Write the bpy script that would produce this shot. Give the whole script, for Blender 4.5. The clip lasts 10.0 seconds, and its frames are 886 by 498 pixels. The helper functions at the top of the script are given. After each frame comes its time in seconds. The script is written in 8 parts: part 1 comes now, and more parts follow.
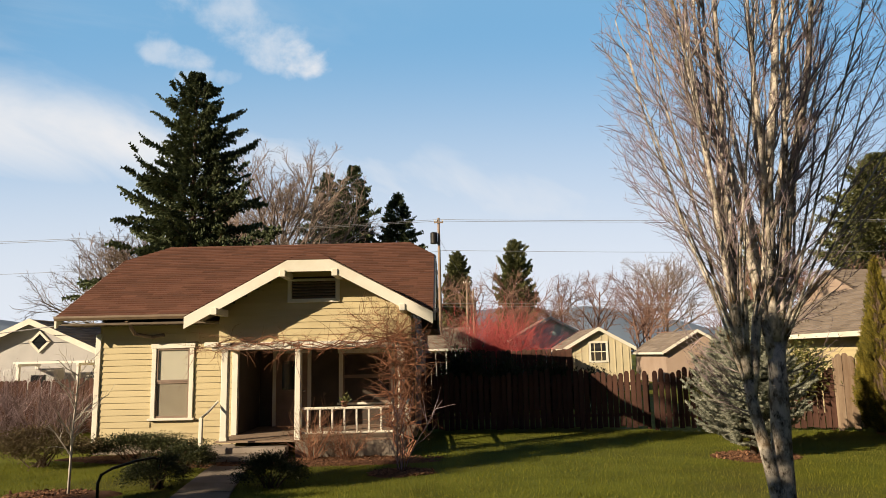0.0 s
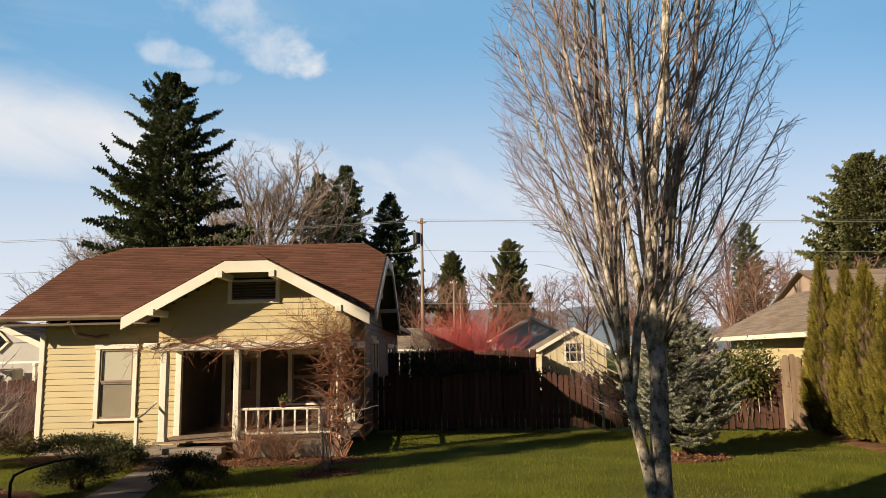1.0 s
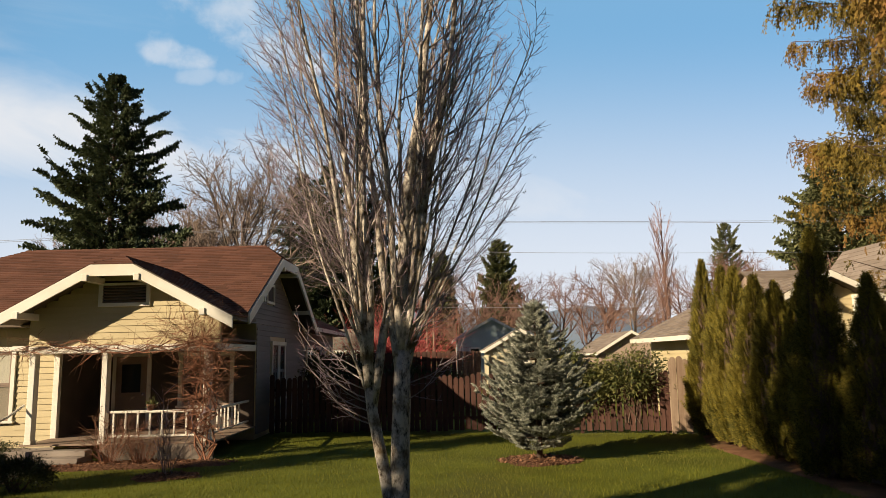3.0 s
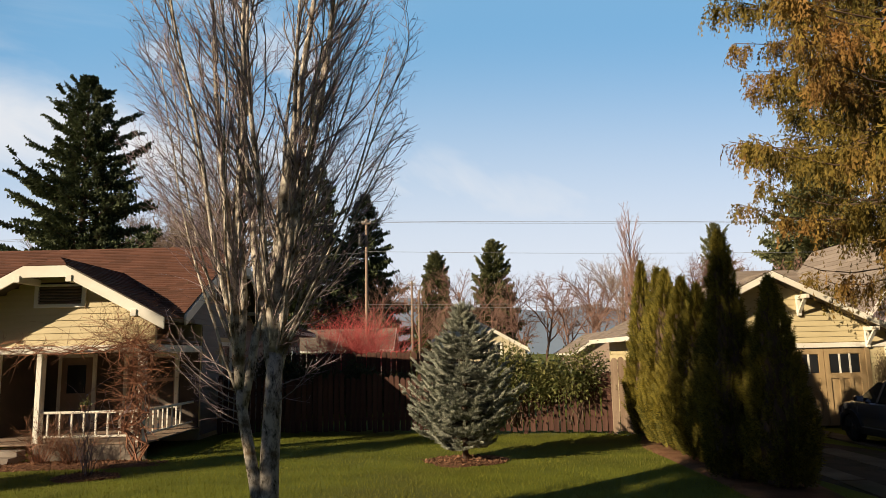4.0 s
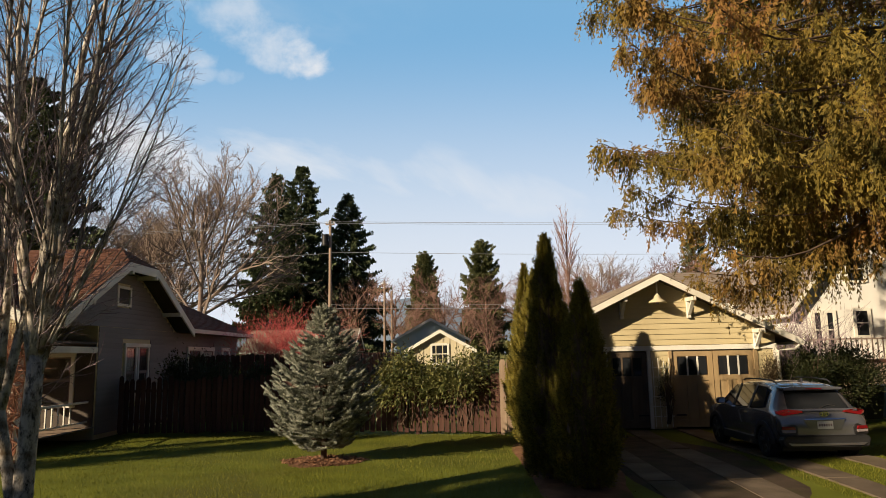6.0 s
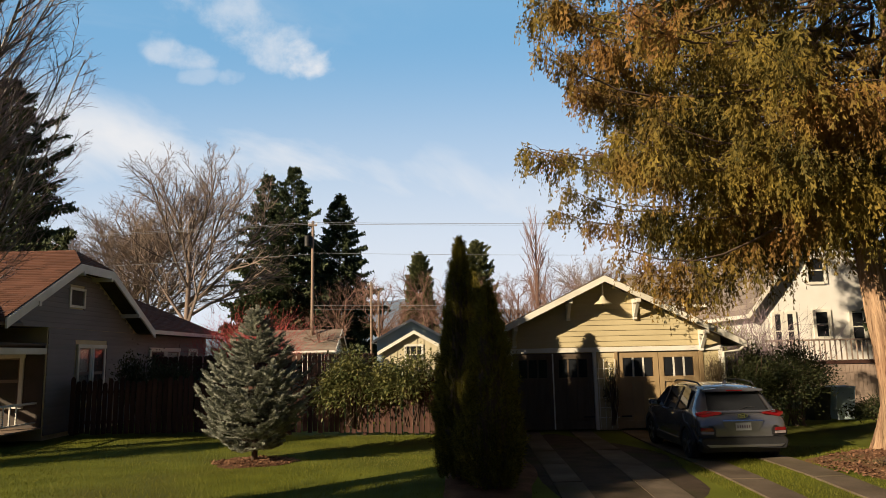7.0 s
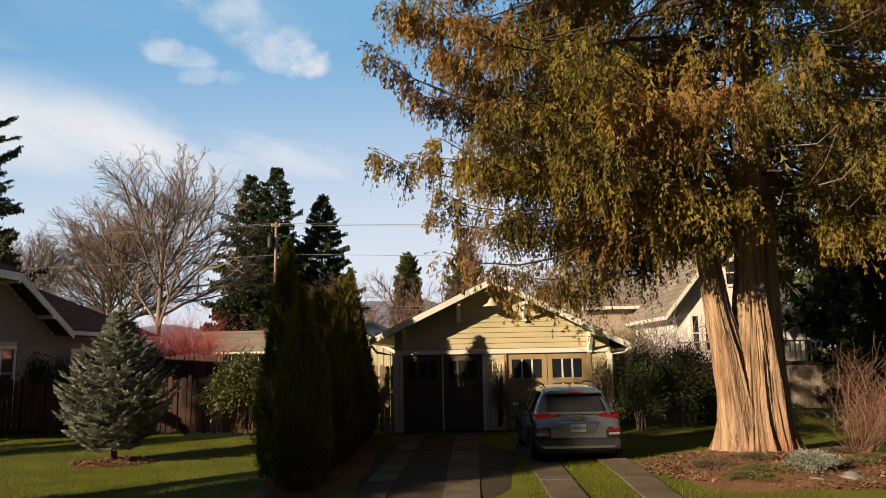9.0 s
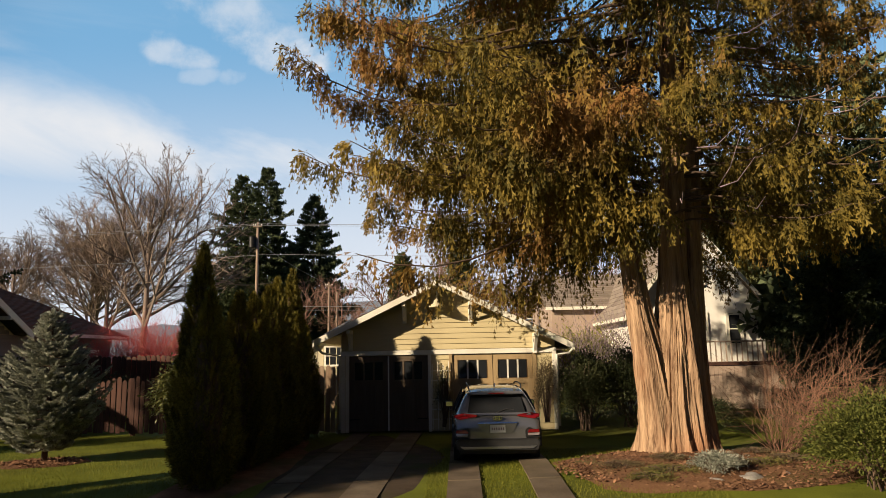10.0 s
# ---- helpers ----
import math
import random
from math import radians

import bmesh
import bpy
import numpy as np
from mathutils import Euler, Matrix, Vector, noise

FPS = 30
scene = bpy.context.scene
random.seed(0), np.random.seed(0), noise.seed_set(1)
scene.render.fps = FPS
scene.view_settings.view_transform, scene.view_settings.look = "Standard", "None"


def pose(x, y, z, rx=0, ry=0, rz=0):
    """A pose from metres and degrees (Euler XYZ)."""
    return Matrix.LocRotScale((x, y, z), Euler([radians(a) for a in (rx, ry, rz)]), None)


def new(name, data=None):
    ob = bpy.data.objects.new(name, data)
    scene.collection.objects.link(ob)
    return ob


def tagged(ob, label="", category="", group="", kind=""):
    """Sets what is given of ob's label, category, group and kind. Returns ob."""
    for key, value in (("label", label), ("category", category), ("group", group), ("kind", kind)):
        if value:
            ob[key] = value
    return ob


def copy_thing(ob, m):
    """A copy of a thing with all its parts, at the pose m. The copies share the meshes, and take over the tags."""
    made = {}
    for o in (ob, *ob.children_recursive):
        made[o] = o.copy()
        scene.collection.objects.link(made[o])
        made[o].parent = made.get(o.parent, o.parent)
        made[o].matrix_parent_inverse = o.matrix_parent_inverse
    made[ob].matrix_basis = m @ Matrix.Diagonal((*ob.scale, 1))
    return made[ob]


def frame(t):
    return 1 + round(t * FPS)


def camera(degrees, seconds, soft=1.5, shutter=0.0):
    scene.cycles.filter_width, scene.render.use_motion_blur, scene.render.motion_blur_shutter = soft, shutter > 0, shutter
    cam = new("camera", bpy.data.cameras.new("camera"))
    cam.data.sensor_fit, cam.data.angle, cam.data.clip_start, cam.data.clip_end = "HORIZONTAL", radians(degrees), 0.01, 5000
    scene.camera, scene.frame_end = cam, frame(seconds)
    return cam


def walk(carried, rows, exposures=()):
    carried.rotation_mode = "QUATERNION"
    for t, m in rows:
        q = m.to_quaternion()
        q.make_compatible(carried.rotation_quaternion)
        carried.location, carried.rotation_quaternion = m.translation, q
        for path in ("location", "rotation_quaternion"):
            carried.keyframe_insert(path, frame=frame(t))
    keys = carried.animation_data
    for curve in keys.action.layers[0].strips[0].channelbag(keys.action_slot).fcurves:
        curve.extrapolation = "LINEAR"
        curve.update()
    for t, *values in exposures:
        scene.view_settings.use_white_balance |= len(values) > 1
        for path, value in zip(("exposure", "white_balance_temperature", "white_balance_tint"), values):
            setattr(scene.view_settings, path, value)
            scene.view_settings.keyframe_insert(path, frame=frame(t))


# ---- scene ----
cam = camera(64.4, 10.0, 0.85)
# seconds, x, y, z, yaw, pitch, roll
ROWS = [
    (0.0, 0.0, 0.0, 2.27, 0.27, 8.61, 1.21),
    (0.5, 0.725, -0.02, 2.26, 0.27, 8.59, 1.21),
    (1.0, 1.475, -0.029, 2.262, 0.28, 8.6, 1.19),
    (1.5, 2.261, -0.02, 2.266, 0.3, 8.59, 1.18),
    (2.0, 3.069, -0.004, 2.271, 0.33, 8.58, 1.2),
    (3.5, 5.499, -0.099, 2.275, 0.39, 8.57, 1.22),
    (4.0, 6.312, -0.131, 2.269, 0.39, 8.56, 1.23),
    (4.5, 7.098, -0.156, 2.275, 0.37, 8.54, 1.24),
    (5.0, 7.899, -0.193, 2.267, 0.38, 8.53, 1.22),
    (5.5, 8.69, -0.252, 2.255, 0.4, 8.56, 1.2),
    (6.0, 9.474, -0.331, 2.243, 0.42, 8.56, 1.16),
    (7.5, 11.869, -0.467, 2.242, 0.51, 8.59, 1.14),
    (8.0, 12.667, -0.515, 2.225, 0.51, 8.59, 1.12),
    (8.5, 13.483, -0.558, 2.224, 0.51, 8.6, 1.08),
    (9.0, 14.325, -0.607, 2.22, 0.51, 8.6, 1.06),
    (9.5, 15.142, -0.632, 2.22, 0.53, 8.59, 1.08),
    (10.0, 15.957, -0.656, 2.216, 0.55, 8.58, 1.09),
]
walk(cam, [(t, pose(x, y, z, 90 + pitch, roll, yaw)) for t, x, y, z, yaw, pitch, roll in ROWS], [(0.0, 0.55), (10.0, 0.55)])

# ---- sun, sky ----
SUN_AZ, SUN_EL = radians(36.5), radians(20.5)
SUN_WAY = Vector((math.cos(SUN_AZ) * math.cos(SUN_EL), math.sin(SUN_AZ) * math.cos(SUN_EL), -math.sin(SUN_EL)))
sun = new("sun", bpy.data.lights.new("sun", "SUN"))
sun.data.energy, sun.data.angle, sun.data.color = 5.1, radians(0.5), (1.0, 0.81, 0.575)
sun.matrix_world = Matrix.Translation((-30, -20, 30)) @ SUN_WAY.to_track_quat("-Z", "Y").to_matrix().to_4x4()

world = bpy.data.worlds.new("sky")
scene.world = world
world.use_nodes = True
wt = world.node_tree
wt.nodes.clear()


def wn(kind, **inputs):
    n = wt.nodes.new(kind)
    for k, v in inputs.items():
        n.inputs[k].default_value = v
    return n


def wmath(op, a, b=0.0, clamp=False):
    n = wt.nodes.new("ShaderNodeMath")
    n.operation, n.use_clamp = op, clamp
    for i, v in enumerate((a, b)):
        if isinstance(v, (int, float)):
            n.inputs[i].default_value = v
        else:
            wt.links.new(v, n.inputs[i])
    return n.outputs[0]


def wrange(value, lo, hi, to0=0.0, to1=1.0):
    n = wt.nodes.new("ShaderNodeMapRange")
    n.interpolation_type = "SMOOTHSTEP"
    for k, v in (("From Min", lo), ("From Max", hi), ("To Min", to0), ("To Max", to1)):
        n.inputs[k].default_value = v
    wt.links.new(value, n.inputs["Value"])
    return n.outputs[0]


nish = wt.nodes.new("ShaderNodeTexSky")
nish.sky_type, nish.sun_disc = "NISHITA", False
nish.sun_elevation, nish.sun_rotation = SUN_EL, math.atan2(-SUN_WAY.x, -SUN_WAY.y)
nish.air_density, nish.dust_density, nish.ozone_density, nish.altitude = 0.45, 0.4, 2.0, 5000
wco = wt.nodes.new("ShaderNodeTexCoord")
wsep = wt.nodes.new("ShaderNodeSeparateXYZ")
wt.links.new(wco.outputs["Generated"], wsep.inputs[0])
sx, sy, sz = wsep.outputs
# sky seen ahead, flattened to sideways and upward slopes
sy_safe = wmath("MAXIMUM", sy, 0.08)
su, sv = wmath("DIVIDE", sx, sy_safe), wmath("DIVIDE", sz, sy_safe)
wcomb = wt.nodes.new("ShaderNodeCombineXYZ")
wt.links.new(wmath("ADD", wmath("MULTIPLY", su, 0.86), wmath("MULTIPLY", sv, -0.5)), wcomb.inputs[0])
wt.links.new(wmath("MULTIPLY", wmath("ADD", wmath("MULTIPLY", su, 0.35), sv), 2.6), wcomb.inputs[1])
streak = wn("ShaderNodeTexNoise", Scale=2.2, Detail=7.0, Roughness=0.55, Distortion=0.5)
wt.links.new(wcomb.outputs[0], streak.inputs["Vector"])
wcomb2 = wt.nodes.new("ShaderNodeCombineXYZ")
wt.links.new(su, wcomb2.inputs[0])
wt.links.new(sv, wcomb2.inputs[1])
puff = wn("ShaderNodeTexNoise", Scale=15.0, Detail=9.0, Roughness=0.6, Distortion=0.15)
wt.links.new(wcomb2.outputs[0], puff.inputs["Vector"])
# a broad veil of cirrus sinking to one side
veil_d = wmath("ADD", sv, wmath("MULTIPLY", su, 0.17))
veil = wmath("MULTIPLY", wrange(veil_d, 0.1, 0.24), wrange(veil_d, 0.36, 0.25))
veil = wmath("MULTIPLY", veil, wrange(streak.outputs["Fac"], 0.28, 0.62))
haze = wrange(sv, 0.5, 0.06, 0.0, 0.82)
high = wmath("MULTIPLY", wrange(streak.outputs["Fac"], 0.46, 0.78), wrange(su, 0.1, -0.5, 0.0, 0.75))


def puff_at(u, v, a, b, tilt):
    du, dv = wmath("SUBTRACT", su, u), wmath("SUBTRACT", sv, v)
    p = wmath("ADD", wmath("MULTIPLY", du, math.cos(tilt)), wmath("MULTIPLY", dv, math.sin(tilt)))
    q = wmath("SUBTRACT", wmath("MULTIPLY", dv, math.cos(tilt)), wmath("MULTIPLY", du, math.sin(tilt)))
    r = wmath("ADD", wmath("POWER", wmath("ABSOLUTE", wmath("DIVIDE", p, a)), 2.0), wmath("POWER", wmath("ABSOLUTE", wmath("DIVIDE", q, b)), 2.0))
    near = wrange(r, 2.6, 0.0)
    body = wrange(wmath("ADD", near, wmath("MULTIPLY", wmath("SUBTRACT", puff.outputs["Fac"], 0.5), 3.0)), 0.1, 1.45)
    return wmath("MULTIPLY", body, wrange(r, 5.0, 2.4))


cloud = wmath("ADD", wmath("MULTIPLY", veil, 0.75), wmath("MULTIPLY", high, 0.5), True)
for u, v, a, b, tilt, thick in ((-0.3, 0.505, 0.12, 0.036, -0.62, 0.5), (-0.26, 0.465, 0.06, 0.028, -0.6, 0.6), (-0.212, 0.446, 0.034, 0.024, -0.5, 0.9), (-0.4, 0.455, 0.05, 0.017, -0.25, 0.5), (-0.365, 0.42, 0.03, 0.012, 0.0, 0.34), (-0.318, 0.416, 0.02, 0.012, 0.0, 0.34)):
    cloud = wmath("MAXIMUM", cloud, wmath("MULTIPLY", puff_at(u, v, a, b, tilt), thick))
cloud = wmath("MAXIMUM", cloud, wmath("MULTIPLY", haze, wrange(sy, 0.48, 0.82)))
wmix = wt.nodes.new("ShaderNodeMix")
wmix.data_type = "RGBA"
wt.links.new(cloud, wmix.inputs["Factor"])
# extra blue added to the sky ahead only, leaving the rest of the dome dimmer
wadd = wt.nodes.new("ShaderNodeMix")
wadd.data_type, wadd.blend_type = "RGBA", "ADD"
ahead = wrange(sy, 0.48, 0.82)
wt.links.new(ahead, wadd.inputs["Factor"])
wt.links.new(nish.outputs[0], wadd.inputs["A"])
wadd.inputs["B"].default_value = (2.5, 5.45, 8.35, 1)
wt.links.new(wadd.outputs["Result"], wmix.inputs["A"])
wmix.inputs["B"].default_value = (11.8, 11.75, 11.9, 1)
wbg = wn("ShaderNodeBackground", Strength=0.05)
wt.links.new(wmix.outputs["Result"], wbg.inputs["Color"])
wt.links.new(wbg.outputs[0], wt.nodes.new("ShaderNodeOutputWorld").inputs[0])


# ---- materials ----
def nodes_of(name):
    m = bpy.data.materials.new(name)
    m.use_nodes = True
    return m, m.node_tree, m.node_tree.nodes["Principled BSDF"]


def surface(name, a, b, rough=0.7, scale=6.0, fine=60.0, bump=0.3, bump_size=0.01, metal=0.0, stretch=(1, 1, 1), third=None, island=0.0, per_object=0.0, spec=0.5, coat=0.0, leaf=0.0, lo=0.48, hi=0.98):
    """Two colours mixed by a coarse and a fine noise, with relief; third: stains. island, per_object: random lightness. leaf: light let through."""
    m, nt, bsdf = nodes_of(name)
    N, L = nt.nodes, nt.links
    co = N.new("ShaderNodeTexCoord")
    mp = N.new("ShaderNodeMapping")
    mp.inputs["Scale"].default_value = stretch
    L.new(co.outputs["Object"], mp.inputs[0])
    n1, n2 = N.new("ShaderNodeTexNoise"), N.new("ShaderNodeTexNoise")
    n1.inputs["Scale"].default_value, n1.inputs["Detail"].default_value = scale, 4
    n2.inputs["Scale"].default_value, n2.inputs["Detail"].default_value = fine, 3
    for n in (n1, n2):
        L.new(mp.outputs[0], n.inputs["Vector"])
    add = N.new("ShaderNodeMath")
    add.operation = "MULTIPLY_ADD"
    L.new(n2.outputs["Fac"], add.inputs[0])
    add.inputs[1].default_value = 0.45
    L.new(n1.outputs["Fac"], add.inputs[2])
    rng = N.new("ShaderNodeMapRange")
    rng.inputs["From Min"].default_value, rng.inputs["From Max"].default_value = lo, hi
    L.new(add.outputs[0], rng.inputs["Value"])
    mix = N.new("ShaderNodeMix")
    mix.data_type = "RGBA"
    mix.inputs["A"].default_value, mix.inputs["B"].default_value = (*a, 1), (*b, 1)
    fac = rng.outputs[0]
    col = mix.outputs["Result"]
    for amount, kind, out in ((island, "ShaderNodeNewGeometry", "Random Per Island"), (per_object, "ShaderNodeObjectInfo", "Random")):
        if amount:
            g = N.new(kind)
            ad = N.new("ShaderNodeMath")
            ad.operation = "MULTIPLY_ADD"
            L.new(g.outputs[out], ad.inputs[0])
            ad.inputs[1].default_value = amount
            sub = N.new("ShaderNodeMath")
            sub.operation, sub.use_clamp = "SUBTRACT", True
            L.new(fac, ad.inputs[2])
            L.new(ad.outputs[0], sub.inputs[0])
            sub.inputs[1].default_value = amount / 2
            fac = sub.outputs[0]
    L.new(fac, mix.inputs["Factor"])
    if third:
        n3 = N.new("ShaderNodeTexNoise")
        n3.inputs["Scale"].default_value, n3.inputs["Detail"].default_value = scale * 0.37, 6
        L.new(co.outputs["Object"], n3.inputs["Vector"])
        r3 = N.new("ShaderNodeMapRange")
        r3.inputs["From Min"].default_value, r3.inputs["From Max"].default_value = 0.5, 0.72
        L.new(n3.outputs["Fac"], r3.inputs["Value"])
        m3 = N.new("ShaderNodeMix")
        m3.data_type = "RGBA"
        L.new(r3.outputs[0], m3.inputs["Factor"])
        L.new(col, m3.inputs["A"])
        m3.inputs["B"].default_value = (*third, 1)
        col = m3.outputs["Result"]
    L.new(col, bsdf.inputs["Base Color"])
    bsdf.inputs["Roughness"].default_value, bsdf.inputs["Metallic"].default_value = rough, metal
    bsdf.inputs["Specular IOR Level"].default_value, bsdf.inputs["Coat Weight"].default_value = spec, coat
    if bump:
        bm = N.new("ShaderNodeBump")
        bm.inputs["Strength"].default_value, bm.inputs["Distance"].default_value = bump, bump_size
        L.new(add.outputs[0], bm.inputs["Height"])
        L.new(bm.outputs[0], bsdf.inputs["Normal"])
    if leaf:
        tr, mx = N.new("ShaderNodeBsdfTranslucent"), N.new("ShaderNodeMixShader")
        L.new(col, tr.inputs["Color"])
        mx.inputs[0].default_value = leaf
        L.new(bsdf.outputs[0], mx.inputs[1])
        L.new(tr.outputs[0], mx.inputs[2])
        L.new(mx.outputs[0], N["Material Output"].inputs["Surface"])
    return m


def glass_dark(name, tint=(0.02, 0.022, 0.025), rough=0.04):
    m, nt, bsdf = nodes_of(name)
    bsdf.inputs["Base Color"].default_value, bsdf.inputs["Roughness"].default_value = (*tint, 1), rough
    bsdf.inputs["Specular IOR Level"].default_value = 0.6
    return m


def shingle_mat(name, a, b, c):
    m, nt, bsdf = nodes_of(name)
    N, L = nt.nodes, nt.links
    g = N.new("ShaderNodeNewGeometry")
    co = N.new("ShaderNodeTexCoord")
    n1, n2 = N.new("ShaderNodeTexNoise"), N.new("ShaderNodeTexNoise")
    n1.inputs["Scale"].default_value, n2.inputs["Scale"].default_value = 0.9, 90
    n1.inputs["Detail"].default_value = 5
    for n in (n1, n2):
        L.new(co.outputs["Object"], n.inputs["Vector"])
    ramp = N.new("ShaderNodeValToRGB")
    ramp.color_ramp.elements[0].color, ramp.color_ramp.elements[1].color = (*a, 1), (*b, 1)
    e = ramp.color_ramp.elements.new(0.5)
    e.color = (*c, 1)
    s = N.new("ShaderNodeMath")
    s.operation = "MULTIPLY_ADD"
    L.new(g.outputs["Random Per Island"], s.inputs[0])
    s.inputs[1].default_value = 0.6
    s2 = N.new("ShaderNodeMath")
    s2.operation = "MULTIPLY_ADD"
    L.new(n1.outputs["Fac"], s2.inputs[0])
    s2.inputs[1].default_value = 0.7
    s2.inputs[2].default_value = -0.25
    L.new(s2.outputs[0], s.inputs[2])
    L.new(s.outputs[0], ramp.inputs[0])
    L.new(ramp.outputs[0], bsdf.inputs["Base Color"])
    bsdf.inputs["Roughness"].default_value = 0.95
    bsdf.inputs["Specular IOR Level"].default_value = 0.2
    bm = N.new("ShaderNodeBump")
    bm.inputs["Strength"].default_value, bm.inputs["Distance"].default_value = 0.5, 0.004
    L.new(n2.outputs["Fac"], bm.inputs["Height"])
    L.new(bm.outputs[0], bsdf.inputs["Normal"])
    return m


def emissive_free(name, colour, rough=0.5, metal=0.0, coat=0.0):
    m, nt, bsdf = nodes_of(name)
    bsdf.inputs["Base Color"].default_value = (*colour, 1)
    bsdf.inputs["Roughness"].default_value, bsdf.inputs["Metallic"].default_value = rough, metal
    bsdf.inputs["Coat Weight"].default_value = coat
    return m


M_LAWN = surface("lawn_soil", (0.085, 0.098, 0.012), (0.17, 0.188, 0.022), 0.95, 0.7, 38, 0.6, 0.03, third=(0.1, 0.1, 0.026), spec=0.1)
M_BLADE = surface("grass_blade", (0.116, 0.125, 0.012), (0.214, 0.21, 0.026), 0.7, 0.8, 12, 0, third=(0.18, 0.16, 0.04), island=0.5, spec=0.2, leaf=0.3)
M_SIDING = surface("yellow_siding_paint", (0.5, 0.42, 0.24), (0.58, 0.49, 0.285), 0.6, 1.7, 45, 0.15, 0.004, stretch=(0.35, 1, 3), third=(0.46, 0.38, 0.215), per_object=0.5, spec=0.3)
M_TRIM = surface("cream_trim_paint", (0.74, 0.7, 0.59), (0.83, 0.8, 0.7), 0.55, 2.2, 50, 0.15, 0.004, third=(0.62, 0.58, 0.46), spec=0.3)
M_ROOF = shingle_mat("red_brown_shingle", (0.105, 0.05, 0.033), (0.21, 0.1, 0.068), (0.155, 0.072, 0.048))
M_ROOF_GREY = shingle_mat("grey_tan_shingle", (0.2, 0.16, 0.125), (0.36, 0.3, 0.24), (0.28, 0.23, 0.185))
M_SOFFIT = surface("brown_soffit_boards", (0.1, 0.075, 0.05), (0.16, 0.12, 0.08), 0.8, 5, 40, 0.3, stretch=(1, 6, 1))
M_DARKWOOD = surface("dark_stained_wood", (0.05, 0.024, 0.018), (0.11, 0.055, 0.04), 0.85, 2.5, 30, 0.5, 0.01, stretch=(4, 4, 0.4), third=(0.13, 0.085, 0.065), per_object=0.9, spec=0.2)
M_GREYWOOD = surface("weathered_fence_wood", (0.22, 0.15, 0.1), (0.36, 0.27, 0.19), 0.9, 2.5, 30, 0.5, 0.01, stretch=(4, 4, 0.4), per_object=0.8, spec=0.2)
M_DECK = surface("worn_porch_boards", (0.2, 0.14, 0.1), (0.34, 0.26, 0.19), 0.85, 4, 40, 0.3, stretch=(0.4, 4, 1), spec=0.2)
M_DOOR = surface("tan_door_paint", (0.34, 0.24, 0.12), (0.42, 0.3, 0.16), 0.6, 2.5, 40, 0.2, 0.005, stretch=(3, 3, 0.5), third=(0.28, 0.2, 0.11), spec=0.3)
M_DOORDARK = surface("dark_brown_door", (0.085, 0.062, 0.042), (0.13, 0.095, 0.065), 0.6, 2.5, 40, 0.2, 0.005, stretch=(3, 3, 0.5), spec=0.3)
M_SASH = surface("brown_sash_paint", (0.2, 0.14, 0.1), (0.28, 0.2, 0.15), 0.6, 4, 40, 0.1)
M_GLASS = glass_dark("window_glass")
M_SCREEN = surface("screened_blind", (0.3, 0.26, 0.19), (0.36, 0.32, 0.24), 0.8, 3, 60, 0.1)
M_BLIND = surface("window_blind_fabric", (0.58, 0.56, 0.44), (0.64, 0.61, 0.5), 0.8, 3, 60, 0.1)
M_CONCRETE = surface("worn_concrete", (0.2, 0.165, 0.135), (0.33, 0.285, 0.24), 0.92, 1.4, 50, 0.4, 0.008, third=(0.15, 0.12, 0.09), spec=0.2)
M_DRIVE = surface("worn_driveway_concrete", (0.09, 0.068, 0.046), (0.2, 0.155, 0.11), 0.95, 1.2, 40, 0.5, 0.01, third=(0.08, 0.07, 0.034), spec=0.15)
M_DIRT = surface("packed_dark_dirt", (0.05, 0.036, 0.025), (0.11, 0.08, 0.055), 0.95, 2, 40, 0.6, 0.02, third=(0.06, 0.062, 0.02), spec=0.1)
M_MULCH = surface("bark_mulch", (0.09, 0.045, 0.028), (0.2, 0.1, 0.06), 0.95, 5, 45, 1.0, 0.03, spec=0.1)
M_DUFF = surface("needle_litter_soil", (0.13, 0.065, 0.035), (0.26, 0.14, 0.075), 0.95, 2.5, 35, 0.9, 0.03, third=(0.1, 0.085, 0.03), spec=0.1)
M_CHIP = surface("bark_chip", (0.1, 0.05, 0.03), (0.3, 0.16, 0.09), 0.95, 3, 20, 0, island=1.0, spec=0.1)
M_WHITE = surface("white_house_paint", (0.76, 0.73, 0.66), (0.84, 0.81, 0.74), 0.6, 1.5, 40, 0.1)
# near-black brown that carries the shade inside porch, rooms and vents
M_INSIDE = surface("shaded_interior", (0.05, 0.038, 0.028), (0.08, 0.06, 0.045), 0.8, 2, 40, 0.1)
M_METAL = surface("dark_iron", (0.015, 0.015, 0.015), (0.035, 0.033, 0.03), 0.5, 8, 60, 0.1, metal=0.6)
M_RUST = surface("old_gutter_metal", (0.16, 0.11, 0.07), (0.24, 0.17, 0.11), 0.6, 3, 30, 0.1)
M_SPRUCE = surface("blue_spruce_needles", (0.13, 0.142, 0.108), (0.46, 0.465, 0.375), 0.7, 1.6, 30, 0, island=0.9, spec=0.25, leaf=0.12)
M_FIR = surface("dark_fir_needles", (0.036, 0.05, 0.026), (0.13, 0.155, 0.072), 0.75, 0.35, 10, 0, island=0.9, spec=0.2, leaf=0.1)
M_FIR_OLIVE = surface("olive_conifer_needles", (0.06, 0.07, 0.026), (0.18, 0.18, 0.075), 0.75, 0.35, 10, 0, island=0.9, spec=0.2, leaf=0.1)
M_ARBOR = surface("golden_green_scale_leaf", (0.06, 0.058, 0.01), (0.24, 0.19, 0.028), 0.7, 1.2, 20, 0, island=0.9, third=(0.12, 0.085, 0.02), spec=0.2, leaf=0.2)
